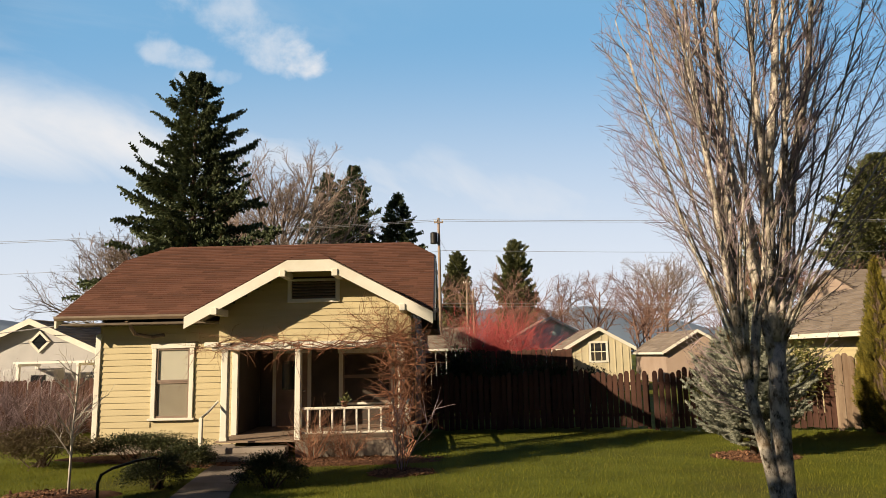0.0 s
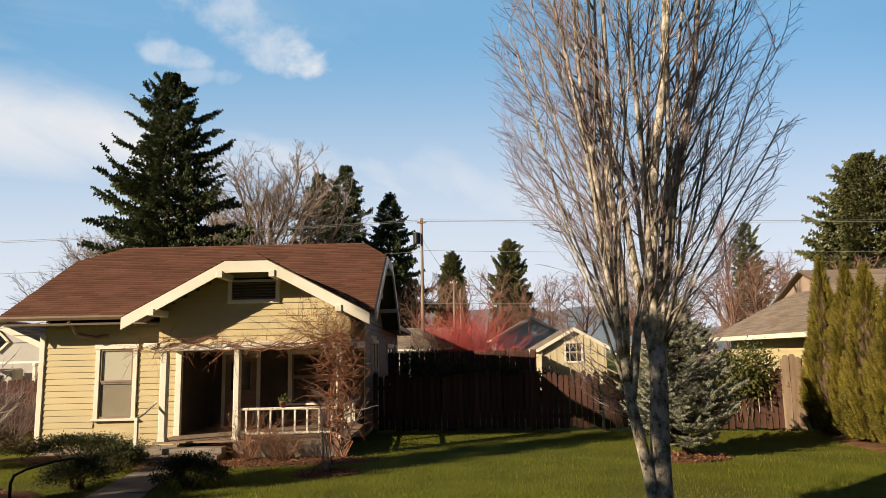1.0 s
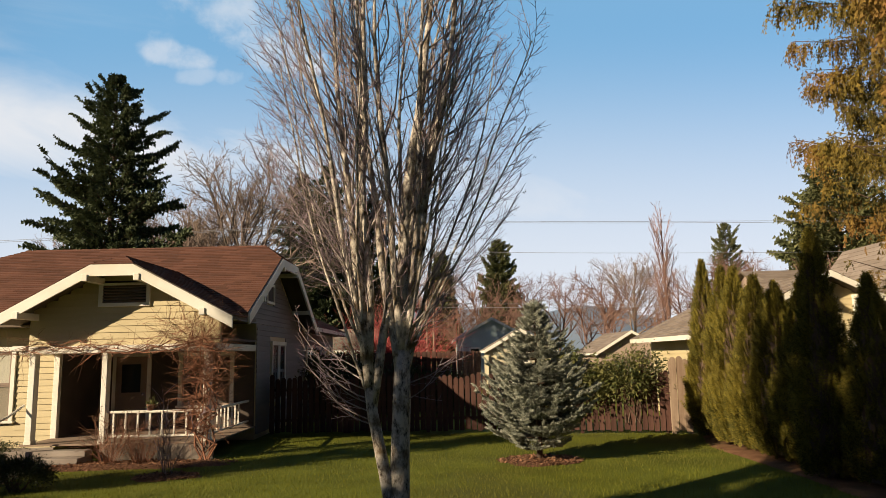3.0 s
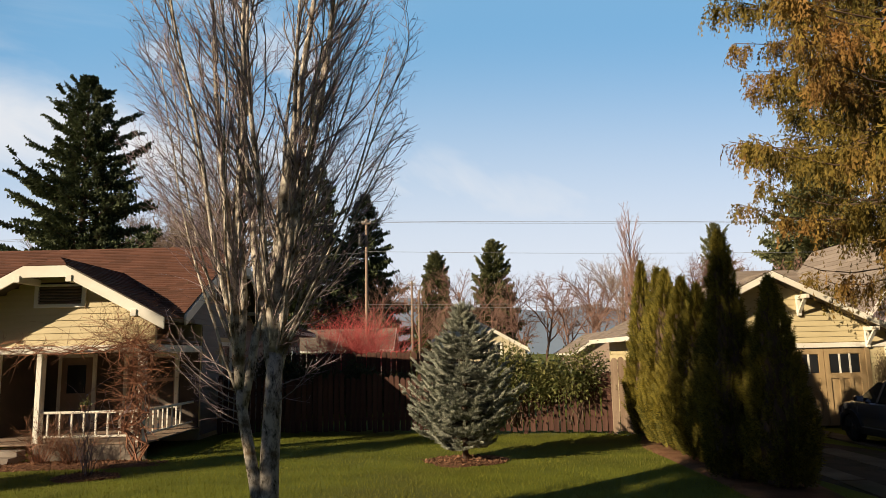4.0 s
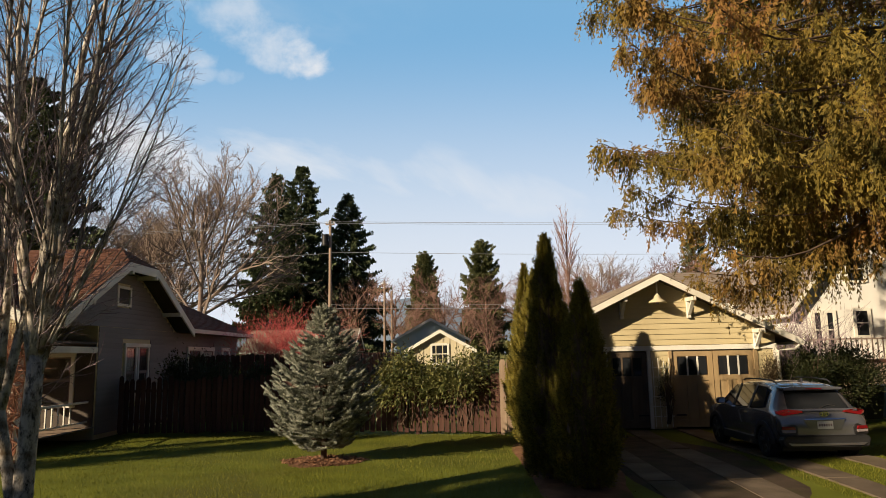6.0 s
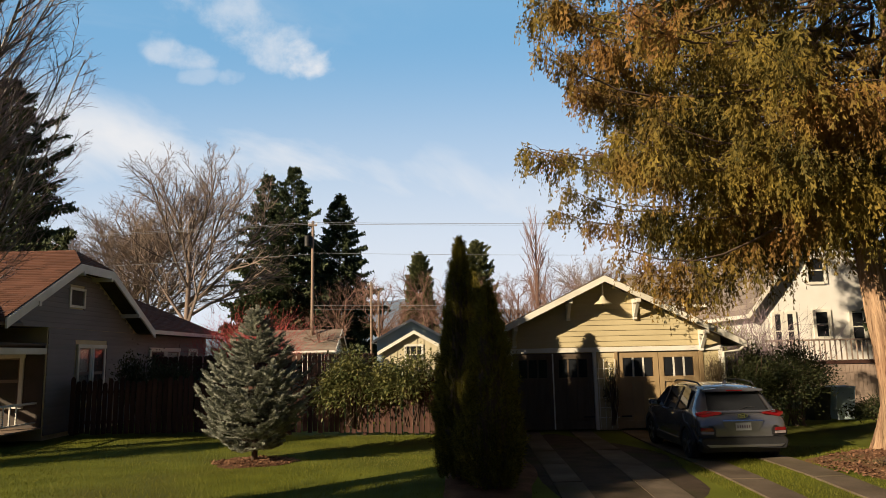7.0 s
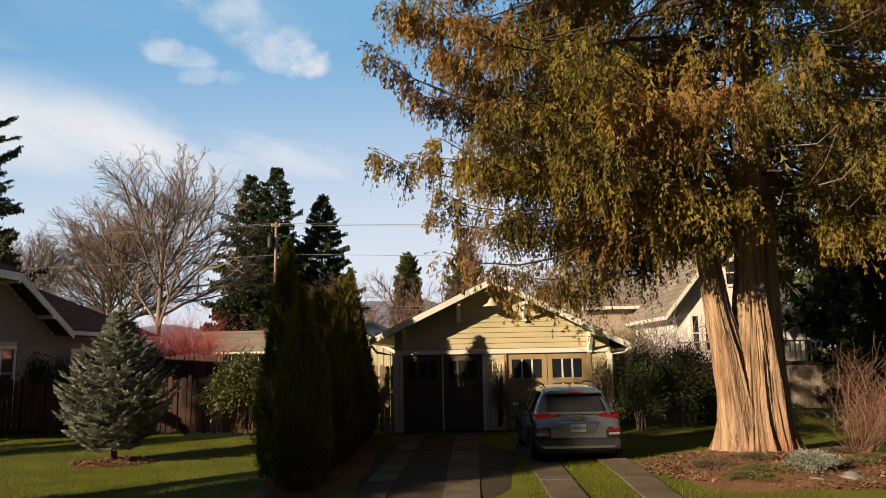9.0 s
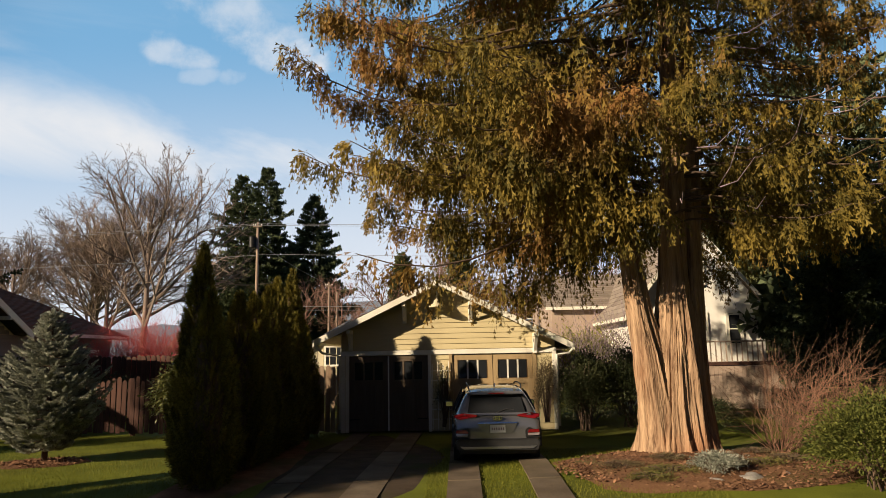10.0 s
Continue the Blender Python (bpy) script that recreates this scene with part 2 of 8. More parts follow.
M_CEDAR = surface("cedar_spray_leaf", (0.05, 0.047, 0.011), (0.3, 0.21, 0.038), 0.7, 0.8, 6, 0, island=0.5, third=(0.31, 0.14, 0.048), spec=0.2, leaf=0.22)
M_BARK = surface("pale_birch_bark", (0.055, 0.042, 0.03), (0.6, 0.54, 0.45), 0.85, 14, 50, 0.9, 0.014, stretch=(1, 1, 0.55), lo=0.52, hi=0.8, third=(0.13, 0.085, 0.04), spec=0.2)
M_BRANCH = surface("grey_branch_bark", (0.1, 0.08, 0.074), (0.45, 0.39, 0.36), 0.85, 5, 40, 0.5, 0.006, spec=0.2)
M_RUSTTWIG = surface("rusty_vine_bark", (0.13, 0.06, 0.038), (0.37, 0.18, 0.105), 0.85, 2, 20, 0, island=0.9, spec=0.2)
M_PALEBARK = surface("pale_sapling_bark", (0.4, 0.36, 0.31), (0.6, 0.55, 0.48), 0.8, 4, 30, 0.3)
# white darkened to grey, the colour standing in for shade at the neighbour's
M_GREYWHITE = surface("shaded_white_paint", (0.4, 0.39, 0.38), (0.5, 0.485, 0.47), 0.7, 1.5, 30, 0.2)
# grey copy of the yellow siding, with the side wall's shade in its colour
M_SIDEWALL = surface("shaded_yellow_siding", (0.17, 0.153, 0.146), (0.23, 0.208, 0.198), 0.7, 1.7, 45, 0.15, 0.004, stretch=(0.35, 1, 3), per_object=0.5, spec=0.3)
M_LICHEN = surface("lichen_tuft", (0.05, 0.038, 0.02), (0.22, 0.17, 0.075), 0.95, 5, 30, 0, island=0.8)
M_TWIG = surface("bare_twig_bark", (0.13, 0.094, 0.1), (0.41, 0.31, 0.335), 0.85, 2, 20, 0, island=0.9, spec=0.2)
M_DOGWOOD = surface("dogwood_stem", (0.12, 0.06, 0.04), (0.3, 0.17, 0.11), 0.8, 2, 20, 0, island=0.9, spec=0.2)
M_FARTWIG = surface("far_grey_twigs", (0.16, 0.122, 0.1), (0.32, 0.245, 0.2), 0.9, 0.3, 4, 0, island=0.7, spec=0.1)
M_REDTWIG = surface("red_dogwood_twigs", (0.3, 0.04, 0.045), (0.5, 0.1, 0.09), 0.8, 1, 10, 0, island=0.8)
M_PINKTWIG = surface("reddish_bare_twigs", (0.18, 0.105, 0.08), (0.3, 0.185, 0.145), 0.9, 0.4, 5, 0, island=0.8, spec=0.1)
M_CEDARBARK = surface("red_cedar_bark", (0.09, 0.042, 0.024), (0.57, 0.385, 0.235), 0.9, 1.3, 9, 1.0, 0.06, stretch=(6, 6, 0.3), third=(0.3, 0.14, 0.07), spec=0.15, lo=0.44, hi=1.0)
M_FIRBARK = surface("brown_conifer_bark", (0.07, 0.045, 0.03), (0.14, 0.09, 0.06), 0.95, 3, 20, 0.5)
M_BROADLEAF = surface("rhododendron_leaf", (0.056, 0.075, 0.02), (0.208, 0.195, 0.063), 0.45, 2, 15, 0, island=0.9, spec=0.4, leaf=0.15)
M_BOXLEAF = surface("small_hedge_leaf", (0.02, 0.03, 0.01), (0.07, 0.075, 0.025), 0.6, 2, 15, 0, island=0.9, spec=0.3, leaf=0.1)
M_GOLDLEAF = surface("yellow_green_scale_leaf", (0.1, 0.12, 0.015), (0.3, 0.3, 0.045), 0.65, 2, 15, 0, island=0.9, spec=0.25, leaf=0.2)
M_OLIVELEAF = surface("olive_scale_leaf", (0.045, 0.06, 0.012), (0.17, 0.175, 0.04), 0.7, 2, 15, 0, island=0.9, spec=0.2, leaf=0.15)
M_MOSS = surface("moss_cushion", (0.06, 0.065, 0.014), (0.16, 0.14, 0.03), 0.95, 3, 25, 0, island=0.9)
M_DRYLEAF = surface("dry_shrub_leaf", (0.09, 0.06, 0.03), (0.17, 0.13, 0.06), 0.8, 2, 15, 0, island=0.9, leaf=0.1)
M_POLE = surface("utility_pole_wood", (0.2, 0.145, 0.1), (0.38, 0.28, 0.21), 0.9, 1, 20, 0.3, stretch=(5, 5, 0.3))
M_WIRE = emissive_free("wire_rubber", (0.25, 0.25, 0.26), 0.6)
M_CARPAINT = surface("grey_car_paint", (0.2, 0.2, 0.213), (0.23, 0.23, 0.245), 0.26, 1, 400, 0, metal=0.6, coat=1.0)
M_BLACKPLASTIC = surface("black_car_plastic", (0.018, 0.018, 0.019), (0.03, 0.03, 0.03), 0.55, 8, 200, 0.05)
M_RUBBER = surface("tyre_rubber", (0.015, 0.015, 0.015), (0.03, 0.028, 0.026), 0.85, 6, 80, 0.2)
M_ALLOY = emissive_free("alloy_rim", (0.4, 0.4, 0.42), 0.3, 0.9)
M_REDLENS = emissive_free("red_lamp_lens", (0.24, 0.008, 0.012), 0.15, 0.0, 1.0)
M_CLEARLENS = emissive_free("clear_lamp_lens", (0.36, 0.3, 0.3), 0.12, 0.0, 1.0)
M_CHROME = emissive_free("chrome", (0.75, 0.75, 0.77), 0.12, 1.0)
M_PLATE = emissive_free("plate_enamel", (0.42, 0.43, 0.42), 0.4)
M_INK = emissive_free("dark_plate_ink", (0.1, 0.06, 0.07), 0.5)
M_ROCK = surface("grey_boulder", (0.2, 0.18, 0.16), (0.36, 0.33, 0.3), 0.9, 3, 25, 0.8, 0.03, third=(0.14, 0.14, 0.09))
M_BLUEHOUSE = surface("pale_blue_siding", (0.4, 0.49, 0.51), (0.48, 0.57, 0.59), 0.7, 1, 30, 0.1)
M_CREAMHOUSE = surface("pale_yellow_boards", (0.522, 0.46, 0.294), (0.594, 0.524, 0.357), 0.7, 1, 30, 0.1)
M_TAN = surface("tan_house_paint", (0.34, 0.25, 0.19), (0.42, 0.32, 0.25), 0.8, 1, 20, 0.1)
M_TURQ = emissive_free("turquoise_plastic", (0.12, 0.6, 0.5), 0.4)
# blue-grey base colour that paints in the haze of distance
M_HILL = surface("hazed_blue_hill", (0.16, 0.22, 0.3), (0.2, 0.26, 0.34), 1.0, 0.004, 0.05, 0)
M_BRICK = surface("red_foundation_brick", (0.2, 0.09, 0.06), (0.33, 0.17, 0.12), 0.9, 4, 40, 0.3)


# ---- mesh helpers ----
ORIGIN = {}


class Build:
    """Collects vertices and faces in world metres."""

    def __init__(self):
        self.v, self.f = [], []

    def add(self, verts, faces):
        k = len(self.v)
        self.v.extend(tuple(p) for p in verts)
        self.f.extend(tuple(i + k for i in f) for f in faces)
        return self

    def box(self, x0, x1, y0, y1, z0, z1, m=None):
        p = [(x, y, z) for z in (z0, z1) for y in (y0, y1) for x in (x0, x1)]
        if m is not None:
            p = [m @ Vector(q) for q in p]
        return self.add(p, [(0, 2, 3, 1), (4, 5, 7, 6), (0, 1, 5, 4), (2, 6, 7, 3), (0, 4, 6, 2), (1, 3, 7, 5)])

    def chamfered(self, x0, x1, y0, y1, z0, z1, c=0.01, m=None):
        cx, cy, cz = (x0 + x1) / 2, (y0 + y1) / 2, (z0 + z1) / 2
        hx, hy, hz = (x1 - x0) / 2, (y1 - y0) / 2, (z1 - z0) / 2
        c = min(c, hx * 0.6, hy * 0.6, hz * 0.6)
        bm = bmesh.new()
        bmesh.ops.create_cube(bm, size=1.0)
        for q in bm.verts:
            q.co = Vector((q.co.x * 2 * hx, q.co.y * 2 * hy, q.co.z * 2 * hz))
        bmesh.ops.bevel(bm, geom=bm.edges[:], offset=c, segments=1, affect="EDGES")
        bm.verts.index_update()
        p = [q.co + Vector((cx, cy, cz)) for q in bm.verts]
        if m is not None:
            p = [m @ q for q in p]
        fs = [[q.index for q in f.verts] for f in bm.faces]
        bm.free()
        return self.add(p, fs)

    def prism(self, loop, way):
        """A closed loop of points, pushed along way."""
        n = len(loop)
        a = [Vector(p) for p in loop]
        b = [p + Vector(way) for p in a]
        return self.add(a + b, [tuple(range(n)), tuple(reversed(range(n, 2 * n)))] + [(i, i + n, (i + 1) % n + n, (i + 1) % n) for i in range(n)])

    def tube(self, points, radii, sides=6, cap=True):
        n = len(points)
        P = [Vector(p) for p in points]
        ref = Vector((0.31, 0.87, 0.38))
        vs, fs = [], []
        for i, p in enumerate(P):
            d = (P[min(i + 1, n - 1)] - P[max(i - 1, 0)])
            d = d.normalized() if d.length > 1e-9 else Vector((0, 0, 1))
            a = d.cross(ref)
            if a.length < 0.05:
                a = d.cross(Vector((1, 0, 0)))
            a.normalize()
            b = d.cross(a)
            r = radii[i] if isinstance(radii, (list, tuple)) else radii
            for k in range(sides):
                t = 2 * math.pi * k / sides
                vs.append(p + (a * math.cos(t) + b * math.sin(t)) * r)
        for i in range(n - 1):
            for k in range(sides):
                q = (k + 1) % sides
                fs.append((i * sides + k, i * sides + q, (i + 1) * sides + q, (i + 1) * sides + k))
        if cap:
            fs.append(tuple(reversed(range(sides))))
            fs.append(tuple(range((n - 1) * sides, n * sides)))
        return self.add(vs, fs)

    def lathe(self, profile, centre, sides=20, axis="z"):
        vs, fs = [], []
        n = len(profile)
        for r, h in profile:
            for k in range(sides):
                t = 2 * math.pi * k / sides
                a, b = r * math.cos(t), r * math.sin(t)
                q = {"z": (a, b, h), "x": (h, a, b), "y": (a, h, b)}[axis]
                vs.append(Vector(centre) + Vector(q))
        for i in range(n - 1):
            for k in range(sides):
                q = (k + 1) % sides
                fs.append((i * sides + k, i * sides + q, (i + 1) * sides + q, (i + 1) * sides + k))
        fs.append(tuple(reversed(range(sides))))
        fs.append(tuple(range((n - 1) * sides, n * sides)))
        return self.add(vs, fs)


def mesh_of(name, verts, faces, mat, smooth=False):
    me = bpy.data.meshes.new(name)
    me.from_pydata([tuple(p) for p in verts], [], [tuple(f) for f in faces])
    me.materials.append(mat)
    if smooth:
        me.shade_smooth()
    me.update()
    return me


def fast_mesh(name, verts, tris, mat):
    """A mesh of triangles from numpy arrays."""
    me = bpy.data.meshes.new(name)
    nv, nt_ = len(verts), len(tris)
    me.vertices.add(nv)
    me.vertices.foreach_set("co", np.ascontiguousarray(verts, dtype=np.float32).ravel())
    me.loops.add(nt_ * 3)
    me.loops.foreach_set("vertex_index", np.ascontiguousarray(tris, dtype=np.int32).ravel())
    me.polygons.add(nt_)
    me.polygons.foreach_set("loop_start", np.arange(0, nt_ * 3, 3, dtype=np.int32))
    me.materials.append(mat)
    me.update(calc_edges=True)
    return me


def thing(name, at, label, category, group="", kind=""):
    e = new(name)
    e.empty_display_size = 0.2
    e.location = at
    ORIGIN[e.name] = Vector(at)
    return tagged(e, label, category, group, kind)


def part(name, build, mat, parent=None, label="", smooth=False):
    """One mesh object from a Build in world metres, under a thing or a part."""
    o = ORIGIN.get(parent.name, Vector((0, 0, 0))) if parent else Vector((0, 0, 0))
    ob = new(name, mesh_of(name, [Vector(p) - o for p in build.v], build.f, mat, smooth))
    if parent:
        ob.parent = parent
        ORIGIN[ob.name] = o
    if label:
        tagged(ob, label)
    return ob


def solo(name, build, mat, at, label, category, group="", kind="", smooth=False):
    """A thing of one mesh, its origin at its base."""
    ob = new(name, mesh_of(name, [Vector(p) - Vector(at) for p in build.v], build.f, mat, smooth))
    ob.location = at
    ORIGIN[ob.name] = Vector(at)
    return tagged(ob, label, category, group, kind)


def piece(name, me, parent, at, turn=(0, 0, 0), scale=(1, 1, 1)):
    ob = new(name, me)
    ob.parent = parent
    ob.location = Vector(at) - ORIGIN.get(parent.name, Vector((0, 0, 0)))
    ob.rotation_euler, ob.scale = turn, scale
    return ob


def fast_part(name, verts, tris, mat, parent, label=""):
    o = ORIGIN.get(parent.name, Vector((0, 0, 0)))
    ob = new(name, fast_mesh(name, np.asarray(verts) - np.array(o), tris, mat))
    ob.parent = parent
    ORIGIN[ob.name] = o
    if label:
        tagged(ob, label)
    return ob


def scatter(tv, tt, pos, fwd, up, size, width=None):
    """Copies of a small template (tv: along x, flat in xy) laid along fwd with normal near up."""
    tv = np.asarray(tv, float)
    pos, fwd, up = np.asarray(pos, float), np.asarray(fwd, float), np.asarray(up, float)
    size = np.asarray(size, float)
    width = size if width is None else np.asarray(width, float)
    x = fwd / (np.linalg.norm(fwd, axis=1, keepdims=True) + 1e-9)
    y = np.cross(up, x)
    y /= np.linalg.norm(y, axis=1, keepdims=True) + 1e-9
    z = np.cross(x, y)
    V = pos[:, None] + tv[None, :, 0:1] * (x * size[:, None])[:, None] + tv[None, :, 1:2] * (y * width[:, None])[:, None] + tv[None, :, 2:3] * (z * width[:, None])[:, None]
    T = np.asarray(tt)[None] + (np.arange(len(pos)) * len(tv))[:, None, None]
    return V.reshape(-1, 3), T.reshape(-1, 3)


def feather(pairs, sweep=0.25, sag=0.15, thin=0.11):
    """A flat spray: a stem with leaflets to both sides."""
    v, t = [], []
    for i in range(pairs):
        s = (i + 0.3) / pairs
        w = 0.34 * (1 - 0.75 * abs(s - 0.4) ** 1.2) * (1 - s * 0.35)
        for side in (-1, 1):
            k = len(v)
            v += [(s, 0, -sag * s * s), (s + thin, side * 0.02, -sag * s * s), (s + sweep * 0.9, side * w, -sag * s * s - 0.1 * w)]
            t.append((k, k + 1, k + 2) if side > 0 else (k, k + 2, k + 1))
    k = len(v)
    v += [(0, -0.015, 0), (0, 0.015, 0), (1.15, 0, -sag)]
    t.append((k, k + 2, k + 1))
    return v, t


def brush(rings, blades, length=0.3, broad=0.1):
    """A twig with needles all round."""
    v, t = [], []
    for i in range(rings):
        s = (i + 0.5) / rings
        for j in range(blades):
            a = 2 * math.pi * (j + 0.5 * (i % 2)) / blades
            k = len(v)
            r = length * (1 - 0.45 * s)
            v += [(s - 0.4 * broad, 0.2 * broad * math.cos(a + 1.5), 0.2 * broad * math.sin(a + 1.5)), (s + 0.6 * broad, 0, 0), (s + 0.22, r * math.cos(a), r * math.sin(a))]
            t.append((k, k + 1, k + 2))
    return v, t


def leaf_template():
    return [(0, 0, 0), (0.45, 0.2, 0.05), (1, 0, -0.08), (0.45, -0.2, 0.05)], [(0, 1, 2), (0, 2, 3)]


def unit(v):
    v = np.asarray(v, float)
    return v / (np.linalg.norm(v, axis=-1, keepdims=True) + 1e-9)


# ---- ground ----
def height(x, y):
    """The lawn is level, with a low mound under the big cedar; it falls to the street behind the camera."""
    z = -0.03 + 0.02 * math.sin(x * 0.5 + 1) + 0.02 * math.sin(y * 0.6)
    z += 0.22 * math.exp(-(((x - 20.6) / 2.6) ** 2 + ((y - 13.4) / 2.2) ** 2))
    if y < 9:
        z -= 0.05 * (9 - max(y, 0)) * 0.5
    return z


def build_ground():
    b = Build()
    xs = [-3000, -900, -300, -120, -60, -35] + [-25 + i * 0.5 for i in range(121)] + [45, 70, 130, 320, 900, 3000]
    ys = [-300, -80, -30, -12] + [-6 + i * 0.5 for i in range(73)] + [36, 45, 60, 90, 150, 300, 900, 3500]
    vs = [(x, y, height(x, y) if -25 <= x <= 35 and -6 <= y <= 30 else height(min(max(x, -25), 35), min(max(y, -6), 30))) for y in ys for x in xs]
    n = len(xs)
    b.add(vs, [(j * n + i, j * n + i + 1, (j + 1) * n + i + 1, (j + 1) * n + i) for j in range(len(ys) - 1) for i in range(n - 1)])
    return tagged(part("ground", b, M_LAWN, smooth=True), "mown green winter lawn with patchy colour", "ground", kind="structure")


ground = build_ground()

# unseen dark boxes added behind the walk; they close it and block low sky light
belt = Build()
for k in range(44):
    x0, x1 = -110 + k * 5, -105 + k * 5
    h0 = 6.4 + 1.2 * math.sin(k * 1.7) + 0.8 * math.sin(k * 0.6)
    belt.box(x0, x1 + 0.5, -24 + 0.6 * math.sin(k * 2.3), -20 + 0.6 * math.sin(k * 1.1), -1, h0)
tagged(part("unseen_sky_block", belt, M_BOXLEAF), "unseen dark belt added behind the walk to block low sky light", "hedge", kind="structure")


def blob_patch(name, cx, cy, rx, ry, mat, label, lift=0.02, seed=0, dome=0.03):
    """A thin mound with an uneven rim lying on the ground."""
    rnd = random.Random(seed)
    n, rings = 40, 6
    ph = [rnd.uniform(0, 6.28) for _ in range(4)]
    b = Build()
    vs = [(cx, cy, height(cx, cy) + lift + dome)]
    for r in range(1, rings + 1):
        for k in range(n):
            a = 2 * math.pi * k / n
            w = 1 + 0.09 * math.sin(3 * a + ph[0]) + 0.06 * math.sin(5 * a + ph[1]) + 0.03 * math.sin(9 * a + ph[2])
            x, y = cx + rx * w * r / rings * math.cos(a), cy + ry * w * r / rings * math.sin(a)
            vs.append((x, y, height(x, y) + lift + dome * (1 - (r / rings) ** 2) - (0.04 if r == rings else 0) + rnd.uniform(0, 0.008)))
    fs = [(0, 1 + k, 1 + (k + 1) % n) for k in range(n)]
    for r in range(rings - 1):
        fs += [(1 + r * n + k, 1 + (r + 1) * n + k, 1 + (r + 1) * n + (k + 1) % n, 1 + r * n + (k + 1) % n) for k in range(n)]
    b.add(vs, fs)
    return tagged(part(name, b, mat, smooth=True), label, "mulch bed", kind="structure")


blob_patch("mulch_ring", 6.66, 15.8, 0.97, 0.85, M_MULCH, "ring of red-brown bark mulch under the spruce", seed=1)
blob_patch("mulch_ring", -6.6, 12.7, 0.85, 0.6, M_MULCH, "ring of bark mulch round the sapling", seed=2)
blob_patch("mulch_ring", -0.95, 14.35, 0.7, 0.5, M_MULCH, "ring of bark mulch round the rose stems", seed=3)
blob_patch("planting_bed", 20.7, 12.9, 2.9, 2.1, M_DUFF, "bed of reddish needle litter round the cedar", seed=4, lift=0.03)
blob_patch("planting_bed", -3.0, 16.3, 3.0, 0.75, M_MULCH, "dark bark bed in front of the porch", seed=5)
blob_patch("planting_bed", -7.2, 17.6, 2.2, 0.9, M_MULCH, "dark bark bed along the house wall", seed=6)
blob_patch("planting_bed", 11.75, 14.6, 0.95, 5.0, M_DUFF, "strip of needle litter under the arborvitae row", seed=7)


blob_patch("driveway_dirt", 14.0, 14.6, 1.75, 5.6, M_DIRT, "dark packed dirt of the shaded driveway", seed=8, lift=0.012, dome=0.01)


def slab_path(name, left, right, mat, label, joints):
    """A strip of concrete slabs between two edge lines."""
    root = thing(name, (0, 0, 0), label, "path", kind="structure")
    for i in range(joints):
        a, c = i / joints + 0.002, (i + 1) / joints - 0.002
        pts = [Vector(left[0]).lerp(Vector(left[1]), a), Vector(right[0]).lerp(Vector(right[1]), a), Vector(right[0]).lerp(Vector(right[1]), c), Vector(left[0]).lerp(Vector(left[1]), c)]
        b = Build()
        b.prism([(p.x, p.y, height(p.x, p.y) + 0.035 + 0.004 * (i % 2)) for p in pts], (0, 0, -0.1))
        part("slab", b, mat, root)
    return root


slab_path("path", ((-5.3, 16.5, 0), (-4.1, 8.0, 0)), ((-4.5, 16.5, 0), (-2.9, 8.0, 0)), M_CONCRETE, "worn grey concrete garden path to the porch steps", 9)
slab_path("driveway_strip", ((15.98, 20.4, 0), (15.8, 6.0, 0)), ((16.62, 20.4, 0), (16.33, 6.0, 0)), M_DRIVE, "worn concrete wheel strip with grass beside it", 7)
slab_path("driveway_strip", ((17.42, 20.4, 0), (17.22, 6.0, 0)), ((17.98, 20.4, 0), (17.78, 6.0, 0)), M_DRIVE, "worn concrete wheel strip with grass beside it", 7)
slab_path("driveway_strip", ((14.5, 20.4, 0), (14.0, 6.0, 0)), ((15.1, 20.4, 0), (14.6, 6.0, 0)), M_DRIVE, "shaded concrete wheel strip with grass beside it", 7)
slab_path("driveway_strip", ((13.1, 20.4, 0), (12.6, 6.0, 0)), ((13.6, 20.4, 0), (13.1, 6.0, 0)), M_DRIVE, "shaded concrete wheel strip with grass beside it", 7)


